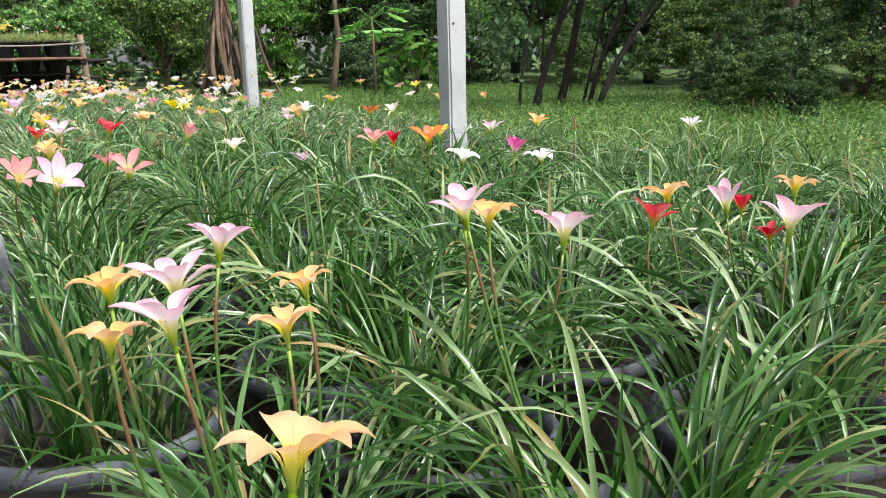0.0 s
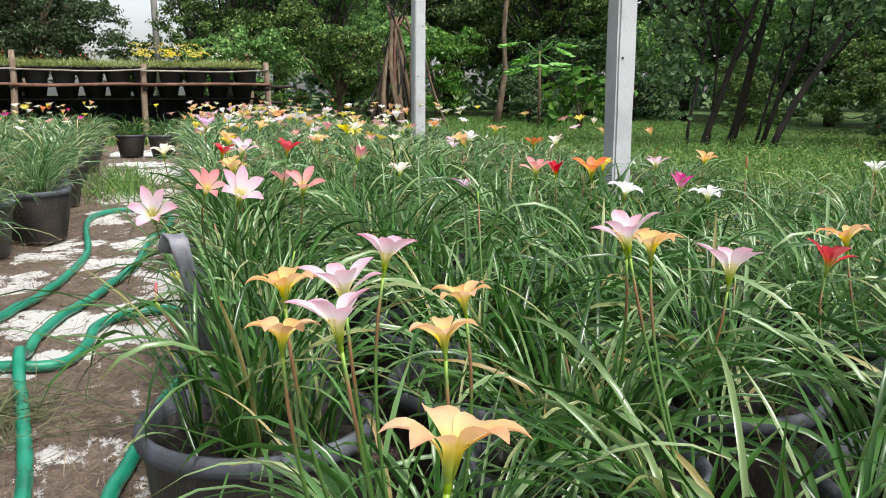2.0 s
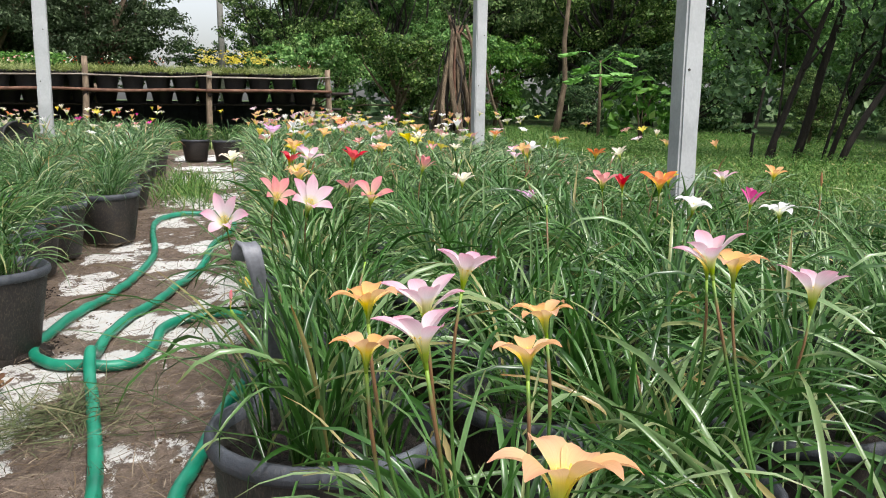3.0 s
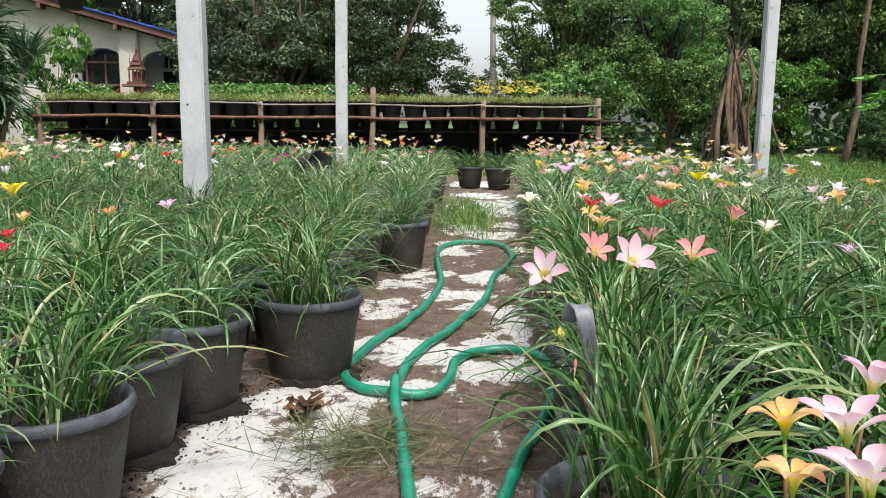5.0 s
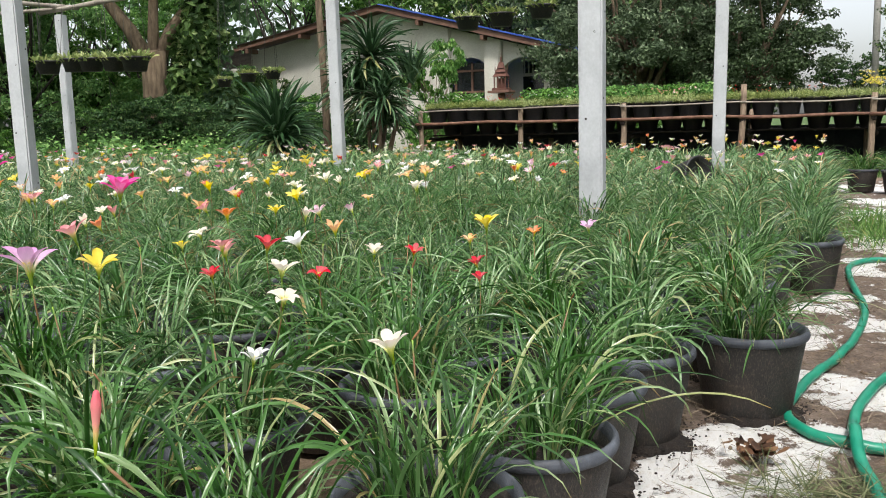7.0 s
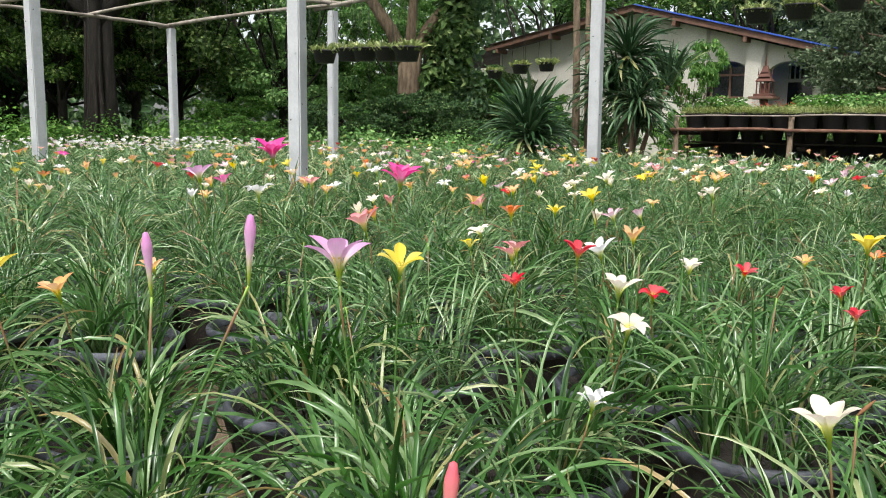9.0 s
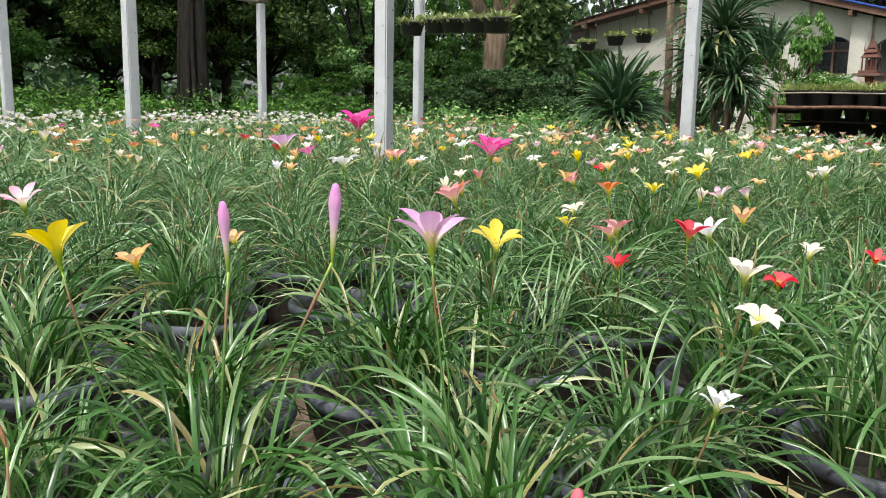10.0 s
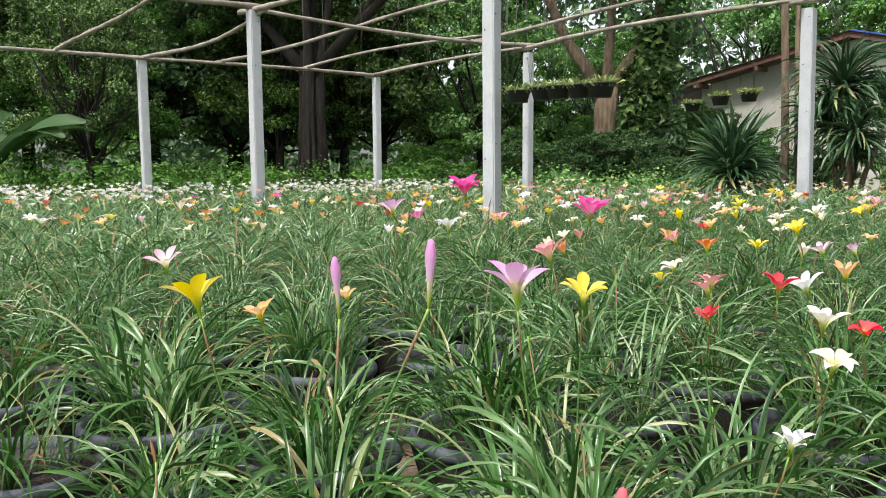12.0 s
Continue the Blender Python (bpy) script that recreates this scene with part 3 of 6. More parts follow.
# the row along the aisle, then the rows behind it
FRONT = [(-0.86, 0.78), (-0.75, 1.08), (-0.67, 1.38), (-0.68, 1.72), (-0.61, 2.0), (-0.36, 2.285), (-0.47, 2.62), (-0.46, 2.95), (-0.45, 3.29), (-0.40, 3.66), (-0.21, 4.04)]
for x, y in FRONT:
    PLANTS.append((potted_lily(x, y, y < 1.6 or rng.random() < 0.3, rng, 1.0, TUFT_FRONT if y < 2.1 else None), x, y))
POSTS = [(-1.225, 4.211), (-0.95, 7.79), (-4.63, 7.54), (-4.81, 3.905), (-8.22, 3.83), (-8.19, 7.43), (-11.55, 3.853), (-11.575, 7.437), (2.06, 2.967), (2.58, 6.914)]


def near_post(x, y):
    return any(math.hypot(x - a, y - b) < 0.165 for a, b in POSTS)


for j in range(34):
    y = 0.42 + 0.325 * j
    for i in range(1 if y < 4.2 else 0, 40):
        front = float(np.interp(y, [p[1] for p in FRONT], [p[0] for p in FRONT])) if y < 4.2 else edge_left(y) - 0.17
        x = front - 0.33 * i + rng.normal(0, 0.02)
        yy = y + rng.normal(0, 0.02) + (0.16 if i % 2 else 0)
        if x < -12.6 or any(math.hypot(x - a, yy - b) < 0.2 for a, b in THIN_POTS) or math.hypot(x + 1.62, yy - 0.3) < 0.4 or near_post(x, yy) or not clear_of_aisle(x, yy, 0.62) or yy > 11.0:
            continue
        if yy < 5.3 and x > -4.2:
            low = any(math.hypot(x - a, yy - b) < 0.2 for a, b in LOW_POTS)
            PLANTS.append((potted_lily(x, yy, rng.random() < (0.65 if yy < 2.2 else 0.3), rng, rng.uniform(0.94, 1.04) * (1.08 if x < -2 else 1.0), TUFT_THIN if low else None, 0.62 if low else None), x, yy))
        else:
            FAR.append((x, yy, 0))
RIGHT_ROW = [(0.275, 0.985), (0.318, 1.262), (0.338, 1.515), (0.385, 1.79), (0.42, 2.1), (0.45, 2.42), (0.49, 2.74), (0.5, 3.05)]
for (x, y), sc in zip(RIGHT_ROW, (1.0, 0.86, 0.86, 1, 1, 1, 1, 1)):
    PLANTS.append((potted_lily(x, y, True, rng, sc, TUFT_FRONT if y < 1.6 else None, 1.08 if y < 1.6 else None), x, y))
for j in range(33):
    y = 0.42 + 0.325 * j
    for i in range(11):
        if y < 0.95:
            x = 0.62 + 0.34 * i
        else:
            front = float(np.interp(y, [p[1] for p in RIGHT_ROW], [p[0] for p in RIGHT_ROW])) if y < 3.1 else edge_right(y) + 0.17
            x = front + 0.34 * (i + (1 if y < 3.1 else 0))
        x += rng.normal(0, 0.02)
        yy = y + rng.normal(0, 0.02) + (0.16 if i % 2 else 0)
        if x > 2.75 + 0.03 * y or near_post(x, yy) or not clear_of_aisle(x, yy, 0.6):
            continue
        if yy < 3.6:
            PLANTS.append((potted_lily(x, yy, rng.random() < 0.85, rng, rng.uniform(0.94, 1.04) * (0.84 if x > 1.6 else 1.0)), x, yy))
        else:
            FAR.append((x, yy, 1))
for x, y in THIN_POTS:
    PLANTS.append((potted_lily(x, y, True, rng, 1.0, TUFT_THIN if x < -2 else TUFT_SHORT), x, y))
PLANTS.append((potted_lily(-1.80, 0.62, True, rng, 0.85), -1.80, 0.62))
PLANTS.append((potted_lily(0.36, 0.60, True, rng, 0.9), 0.36, 0.60))
PLANTS.append((potted_lily(0.47, 0.22, True, rng, 0.8), 0.47, 0.22))
PLANTS.append((potted_lily(-1.42, 0.48, True, rng, 0.92), -1.42, 0.48))
for x, y in ((0.27, 9.15), (0.58, 9.05)):
    PLANTS.append((potted_lily(x, y, False, rng, 1.0, TUFT_SHORT), x, y))

for (px_, py_), tall_ in zip(POSTS[:8], (0, 0, 1, 1, 1, 1, 1, 1)):
    d_ = math.hypot(px_ + 0.4, py_)
    qx, qy = px_ - (px_ + 0.4) / d_ * 0.23, py_ - py_ / d_ * 0.23
    if d_ < 5:
        PLANTS.append((potted_lily(qx, qy, False, rng, 1.05), qx, qy))
    else:
        FAR.append((qx, qy, 0))
        TALL.add((qx, qy))


def far_beds():
    """Pots too many to count, farther down the beds: one mass of pots and one of leaves."""
    pv, pf, lv, lf, lu, o, lo = [], [], [], [], [], 0, 0
    base_v, base_f = lathe([(0.11, 0.0), (0.141, 0.195), (0.152, 0.218), (0.14, 0.22), (0.0, 0.19)], 10)
    base_v = np.array(base_v)
    r = np.random.default_rng(5)
    for x, y, side in FAR:
        pv.append(base_v + (x, y, 0))
        pf += [tuple(i + o for i in q) for q in base_f]
        o += len(base_v)
        d = math.hypot(x, y)
        n = int(np.interp(d, [4, 13], [85, 42]))
        w = (0.005, 0.0095) if d < 8 else (0.008, 0.014)
        tall = 1.4 if (x, y) in TALL else 1.16 if side == 0 and x < -2 else (0.7 if side == 1 and x > 1.7 else 1.0)
        v, f, u = blades(n, r, 0.12, (0.15 * tall, 0.34 * tall), w, (0.05, 0.75), (0.8, 2.8), 4, False)
        v += (x, y, 0.185)
        lv.append(v), lu.append(u), lf.append(f + lo)
        lo += len(v)
    obj_p = obj("far_pots", mesh("far_pots", np.concatenate(pv), pf, MAT["pot"]))
    tagged(obj_p, "mass of black plastic pots farther down the beds", "pots", kind="stuff")
    obj_l = obj("far_lily_leaves", mesh("far_lily_leaves", np.concatenate(lv), np.concatenate(lf), MAT["blade_fine"], uvs=np.concatenate(lu)))
    tagged(obj_l, "mass of green rain lily leaves farther down the beds", "leaves", kind="stuff")


far_beds()


# ---- flowers ----
def petal_shape(open_, recurve, nu=4, nv=12, wide=0.25):
    """One tepal of a flower one metre across: a narrow funnel below, then a pointed lobe that spreads and bends back."""
    v, uv = [], []
    r, z, fine = 0.022, 0.0, 48
    prof = []
    for q in range(fine + 1):
        s = q / fine
        k = min(1.0, max(0.0, (s - 0.2) / 0.28))
        th = 0.22 + (open_ - 0.22) * k * k * (3 - 2 * k) + recurve * max(0.0, s - 0.5) ** 1.5 / 0.3
        prof.append((r, z))
        r += math.sin(th) * 0.78 / fine
        z += math.cos(th) * 0.78 / fine
    for j in range(nv + 1):
        s = j / nv
        r, z = prof[round(s * fine)]
        if s < 0.3:
            w = 0.05 + 0.04 * s / 0.3
        elif s < 0.7:
            k = (s - 0.3) / 0.4
            w = 0.09 + (wide - 0.09) * k * k * (3 - 2 * k)
        else:
            w = wide * max(0.05, 1 - ((s - 0.7) / 0.3) ** 1.9)
        for i in range(nu + 1):
            q = i / nu * 2 - 1
            cup = 0.26 * w * q * q
            v.append((r - cup * (1 - s * 0.8), q * w / 2 * 1.08, z + cup * 0.8 * s - 0.02 * w * (1 - abs(q))))
            uv.append(((q + 1) / 2, s))
    f = [(j * (nu + 1) + i, j * (nu + 1) + i + 1, (j + 1) * (nu + 1) + i + 1, (j + 1) * (nu + 1) + i) for j in range(nv) for i in range(nu)]
    return v, f, uv


def throat_shape():
    v, f = lathe([(0.02, -0.07), (0.03, -0.03), (0.03, 0.0), (0.02, 0.06), (0.025, 0.16)], 10)
    return v, f, [(0.5, min(1, max(0.0, z * 0.9))) for _, _, z in v]


PET, THROAT, STAMEN = {}, {}, None
for cname, cmat in PETAL.items():
    for style, (o_, rc, wd) in {"open": (0.8, 0.55, 0.235), "wide": (0.95, 1.2, 0.265), "cup": (0.5, 0.25, 0.22)}.items():
        v, f, u = petal_shape(o_, rc, wide=wd)
        PET[cname, style] = mesh("petal", v, f, cmat, uvs=u)
    v, f, u = throat_shape()
    THROAT[cname] = mesh("throat", v, f, cmat, uvs=u)


def stamen_mesh():
    ch = []
    for i in range(6):
        a = i * math.pi / 3 + 0.4
        top = (0.13 * math.cos(a), 0.13 * math.sin(a), 0.42)
        ch.append(tube([(0.03 * math.cos(a), 0.03 * math.sin(a), 0.1), (0.07 * math.cos(a), 0.07 * math.sin(a), 0.28), top], [0.007, 0.006, 0.005], 4)[:2])
        ch.append(tube([(top[0] - 0.03 * math.sin(a), top[1] + 0.03 * math.cos(a), 0.41), (top[0], top[1], 0.44), (top[0] + 0.04 * math.sin(a), top[1] - 0.04 * math.cos(a), 0.42)], [0.01, 0.018, 0.008], 5)[:2])
    ch.append(tube([(0, 0, 0.1), (0.01, 0, 0.35), (0.03, 0.01, 0.52)], [0.008, 0.007, 0.012], 5)[:2])
    v, f, _ = join(ch)
    return mesh("flower_centre", v, f, MAT["stamen"])


STAMEN = stamen_mesh()


def nearest_plant(x, y):
    return min(PLANTS, key=lambda p: math.hypot(p[1] - x, p[2] - y))


COLOUR_WORD = {"pink": "pale pink", "peach": "peach-orange", "yellow": "bright yellow", "white": "white", "cream": "creamy white", "red": "red", "orange": "orange", "magenta": "magenta pink", "salmon": "salmon pink", "lavender": "lavender pink"}


def flower(x, y, z, size, colour, style, tilt, turn):
    """A rain lily bloom on its stalk, belonging to the nearest pot. x, y, z: the middle of the bloom."""
    plant, px, py = nearest_plant(x, y)
    inv = plant.matrix_basis.inverted()
    m = pose(x, y, z, tilt, rng.normal(0, 9), 0) @ pose(0, 0, 0, 0, 0, turn) @ Matrix.Scale(size, 4) @ Matrix.Translation((0, 0, -0.4))
    fl = obj("flower", THROAT[colour], plant, inv @ m, COLOUR_WORD[colour] + " six-petalled rain lily bloom")
    full, style = style == "double", "open" if style == "double" else style
    for i in range(12 if full else 6):
        k = (1.0 if i % 2 else 0.93) * (0.8 if i > 5 else 1.0)
        obj("petal", PET[colour, style if i < 6 else "cup"], fl, pose(0, 0, 0.01 * (i % 2), 0, rng.normal(0, 5), 60 * i + (30 if i > 5 else 0) + rng.normal(0, 5)) @ Matrix.Scale(k * rng.uniform(0.95, 1.05), 4))
    if style != "cup":
        obj("flower_centre", STAMEN, fl, Matrix.Diagonal((0.6, 0.6, 0.72, 1)))
    a = Vector((px + (x - px) * 0.35 + rng.normal(0, 0.01), py + (y - py) * 0.35 + rng.normal(0, 0.01), 0.185))
    if math.hypot(a.x - px, a.y - py) > 0.11:
        d = Vector((a.x - px, a.y - py, 0)).normalized() * 0.11
        a = Vector((px + d.x, py + d.y, 0.185))
    b = m @ Vector((0, 0, -0.05))
    up = (m.to_3x3() @ Vector((0, 0, 1))).normalized()
    pts = []
    for i in range(9):
        s = i / 8
        c = b - up * 0.12
        p0, p1 = a.lerp(c, s), c.lerp(b, s)
        pts.append(tuple(p0.lerp(p1, s)))
    v, f, u = tube(pts, [0.0017 * k for k in (1.15, 1.1, 1.05, 1, 0.95, 0.9, 0.85, 0.8, 0.75)], 7)
    obj("flower_stalk", mesh("flower_stalk", v, f, MAT["stalk"], uvs=u), plant, inv)


# blooms whose place can be told one by one: x, y, z, size
NEAR_RIGHT = [
    ("peach", "wide", 0.238, 0.218, 0.523, 0.046, -4), ("peach", "wide", 0.233, 0.516, 0.514, 0.042), ("peach", "wide", 0.223, 0.476, 0.493, 0.042),
    ("pink", "open", 0.274, 0.52, 0.51, 0.052), ("pink", "open", 0.25, 0.445, 0.507, 0.05), ("pink", "open", 0.331, 0.595, 0.514, 0.048),
    ("peach", "wide", 0.364, 0.521, 0.493, 0.042), ("peach", "wide", 0.327, 0.464, 0.485, 0.046), ("pink", "open", 0.52, 0.55, 0.525, 0.05),
    ("peach", "wide", 0.56, 0.57, 0.512, 0.05), ("peach", "open", 0.56, 0.61, 0.505, 0.04), ("pink", "open", 0.69, 0.62, 0.475, 0.063),
    ("peach", "wide", 0.93, 0.71, 0.475, 0.055), ("red", "open", 0.9, 0.70, 0.45, 0.055), ("pink", "cup", 1.1, 0.76, 0.44, 0.065),
    ("red", "cup", 1.16, 0.78, 0.42, 0.042)]
RIGHT_MORE = [
    ("red", "open", 1.2, 0.76, 0.375, 0.045), ("pink", "open", 0.9, 0.51, 0.475, 0.068), ("peach", "wide", 1.2, 0.72, 0.455, 0.058),
    ("pink", "open", 0.184, 1.386, 0.447, 0.071, 48), ("pink", "open", 0.311, 1.315, 0.482, 0.073, 40), ("salmon", "open", 0.272, 1.412, 0.484, 0.06, 35),
    ("salmon", "open", 0.426, 1.38, 0.486, 0.06, 25), ("pink", "open", 0.428, 2.111, 0.504, 0.07, 15), ("peach", "wide", 0.389, 2.017, 0.469, 0.07),
    ("salmon", "cup", 0.662, 1.879, 0.497, 0.055), ("salmon", "open", 0.50, 1.97, 0.44, 0.062), ("red", "open", 0.508, 1.942, 0.513, 0.06),
    ("lavender", "open", 0.41, 2.814, 0.541, 0.066), ("yellow", "open", 0.496, 2.959, 0.477, 0.06), ("red", "open", 0.38, 2.1, 0.5, 0.055),
    ("white", "wide", 1.18, 1.55, 0.43, 0.07), ("yellow", "cup", 0.218, 1.438, 0.325, 0.034)]
RIGHT_FAR = [
    ("magenta", "cup", 1.28, 1.49, 0.445, 0.06), ("white", "wide", 1.36, 1.5, 0.42, 0.07), ("orange", "open", 1.06, 1.5, 0.484, 0.07),
    ("salmon", "open", 0.98, 1.6, 0.48, 0.06), ("red", "cup", 1.04, 1.62, 0.47, 0.05), ("peach", "open", 1.9, 2.2, 0.43, 0.07), ("white", "open", 2.3, 1.9, 0.41, 0.07),
    ("pink", "open", 1.75, 2.25, 0.42, 0.07), ("lavender", "open", 0.98, 2.0, 0.4, 0.06), ("cream", "open", 0.9, 2.3, 0.42, 0.07),
    ("yellow", "open", 1.0, 3.3, 0.5, 0.08), ("white", "open", 1.5, 3.2, 0.46, 0.08), ("orange", "open", 1.9, 3.4, 0.42, 0.08)]
NEAR_LEFT = [
    ("yellow", "open", -0.902, 1.777, 0.548, 0.062), ("orange", "open", -1.08, 2.72, 0.40, 0.052), ("cream", "open", -0.762, 1.008, 0.47, 0.062),
    ("white", "open", -1.058, 1.098, 0.402, 0.044), ("cream", "wide", -1.063, 1.20, 0.48, 0.056), ("red", "wide", -1.147, 1.451, 0.475, 0.046),
    ("cream", "open", -1.126, 1.287, 0.513, 0.055, 4), ("red", "open", -1.369, 1.59, 0.51, 0.066), ("white", "open", -1.496, 1.904, 0.466, 0.076),
    ("salmon", "open", -1.74, 1.907, 0.436, 0.075), ("orange", "open", -1.9, 2.13, 0.51, 0.07), ("red", "open", -1.427, 1.457, 0.459, 0.046),
    ("lavender", "open", -1.295, 0.881, 0.588, 0.08, 2), ("yellow", "open", -1.425, 1.142, 0.534, 0.068, 8), ("magenta", "double", -2.198, 2.006, 0.606, 0.112),
    ("magenta", "double", -3.05, 2.23, 0.651, 0.13)]
LEFT_MORE = [
    ("magenta", "open", -2.985, 1.962, 0.552, 0.07), ("lavender", "open", -2.274, 1.368, 0.628, 0.07), ("white", "wide", -2.282, 1.551, 0.578, 0.074),
    ("salmon", "open", -1.744, 1.378, 0.553, 0.072), ("peach", "open", -1.889, 0.826, 0.475, 0.06), ("peach", "open", -2.0, 1.07, 0.47, 0.05),
    ("yellow", "open", -1.60, 0.60, 0.565, 0.074, 6), ("pink", "open", -2.2, 0.774, 0.545, 0.07), ("cream", "open", -1.32, 2.02, 0.43, 0.06),
    ("yellow", "open", -1.731, 1.72, 0.475, 0.045), ("red", "open", -1.18, 1.98, 0.44, 0.05), ("peach", "open", -1.15, 2.3, 0.43, 0.05),
    ("salmon", "open", -1.60, 1.72, 0.48, 0.06), ("red", "open", -0.96, 1.86, 0.44, 0.045), ("red", "open", -0.90, 1.72, 0.43, 0.042),
    ("lavender", "open", -0.9, 2.75, 0.42, 0.06)]
rng = np.random.default_rng(21)
for row in NEAR_RIGHT + RIGHT_MORE + RIGHT_FAR + NEAR_LEFT + LEFT_MORE:
    colour, style, x, y, z, size = row[:6]
    nod = row[6] if len(row) > 6 else rng.uniform(-12, 3) if x > 0 and y < 0.8 else rng.uniform(-6, 16)
    flower(x, y, z, size * 1.12, colour, style, nod, rng.uniform(0, 360))
# closed buds
for colour, x, y, z, size in (("salmon", -0.92, 0.63, 0.46, 0.042), ("salmon", 0.165, 0.93, 0.415, 0.014), ("lavender", -1.359, 0.8, 0.585, 0.05), ("lavender", -1.486, 0.746, 0.56, 0.048)):
    plant, px, py = nearest_plant(x, y)
    inv = plant.matrix_basis.inverted()
    tilt = rng.uniform(4, 12)
    prof = [(0.05, -1.2), (0.08, -0.8), (0.11, -0.2), (0.17, 0.4), (0.22, 0.85), (0.21, 1.1), (0.15, 1.35), (0.11, 1.52), (0.02, 1.58)]
    v, f = lathe(prof, 12)
    m = pose(x, y, z, 0, tilt, rng.uniform(0, 360)) @ Matrix.Scale(size * 0.62, 4)
    obj("flower_bud", mesh("flower_bud", v, f, PETAL[colour], uvs=[(0.5, min(1, max(0, (q[2] + 1.2) / 2.7))) for q in v]), plant, inv @ m, "closed " + COLOUR_WORD[colour] + " rain lily bud")
    b = m @ Vector((0, 0, -1.2))
    v, f, u = tube([(px, py, 0.185), ((px + b.x) / 2, (py + b.y) / 2, 0.185 + (b.z - 0.185) * 0.55), tuple(b)], [0.0022, 0.002, 0.0018], 7)
    obj("flower_stalk", mesh("flower_stalk", v, f, MAT["stalk"], uvs=u), plant, inv)

# withered heads and seed pods left on some of the nearer stalks
v, f = lathe([(0.05, -1.0), (0.16, -0.4), (0.2, 0.2), (0.14, 0.8), (0.03, 1.3)], 7)
uv_ = [(0.5, (q[2] + 1.0) / 2.3) for q in v]
POD = [mesh("seed_pod", v, f, MAT["bush"], uvs=uv_), mesh("withered_bloom", v, f, MAT["withered"], uvs=uv_)]
for plant, px, py in PLANTS:
    if math.hypot(px, py) > 3.2:
        continue
    for _ in range(rng.integers(0, 2)):
        x, y, z = px + rng.normal(0, 0.06), py + rng.normal(0, 0.06), rng.uniform(0.36, 0.5)
        dry = rng.random() < 0.45
        inv = plant.matrix_basis.inverted()
        m = pose(x, y, z, rng.normal(0, 14), rng.normal(0, 14), 0) @ Matrix.Scale(rng.uniform(0.008, 0.014), 4)
        obj(POD[dry].name, POD[dry], plant, inv @ m, "withered reddish-brown bloom" if dry else "small green seed pod")
        b = m @ Vector((0, 0, -0.9))
        v, f, u = tube([(px + (x - px) * 0.4, py + (y - py) * 0.4, 0.185), ((px + b.x) / 2, (py + b.y) / 2, 0.185 + (b.z - 0.185) * 0.55), tuple(b)], [0.0018, 0.0016, 0.0013], 6)
        obj("flower_stalk", mesh("flower_stalk", v, f, MAT["stalk"], uvs=u), plant, inv)
# long stray leaves that lean out of the first pots over the aisle
stray = np.random.default_rng(52)
for (plant, px, py), turn_, cnt in ((p, t, c) for p in PLANTS for ax, ay, t, c in ((0.275, 0.985, 3.0, 4), (0.318, 1.262, 3.2, 5), (-0.67, 1.38, 0.1, 4), (-0.36, 2.285, -0.9, 4)) if math.hypot(p[1] - ax, p[2] - ay) < 0.01):
    o_ = np.stack([stray.normal(0, 0.05, cnt) + math.cos(turn_) * 0.05, stray.normal(0, 0.05, cnt), np.full(cnt, 0.185)], 1)
    v, f, u = blades(cnt, stray, 0.0, (0.34, 0.5), (0.0026, 0.0048), (0.35, 0.9), (0.9, 2.0), 9, True, o_, turn_ + stray.normal(0, 0.25, cnt))
    obj("stray_leaves", mesh("stray_leaves", v, f, MAT["blade"], uvs=u), plant, plant.matrix_basis.inverted() @ Matrix.Translation((px, py, 0)))

# the rest of the blooms on the nearer pots
MIX_LEFT = ["peach"] * 8 + ["cream"] * 8 + ["white"] * 4 + ["yellow"] * 3 + ["salmon"] * 3 + ["pink"] * 3 + ["orange"] * 2 + ["red"] + ["magenta"]
MIX_RIGHT = ["peach"] * 7 + ["cream"] * 6 + ["yellow"] * 3 + ["salmon"] * 3 + ["pink"] * 3 + ["white"] * 2 + ["orange"]
for plant, px, py in PLANTS:
    if px < -1.5 and py > 1.9 and rng.random() < 0.9 or px > 0.3 and py > 2.3 and rng.random() < 0.8 and px < 1.6:
        for _ in range(rng.integers(1, 3)):
            flower(px + rng.normal(0, 0.09), py + rng.normal(0, 0.09), rng.uniform(0.45, 0.57) if px < 0 else rng.uniform(0.42, 0.54), rng.uniform(0.055, 0.078), rng.choice(MIX_LEFT if px < 0 else MIX_RIGHT), rng.choice(["open", "open", "wide", "cup"]), rng.uniform(0, 25), rng.uniform(0, 360))


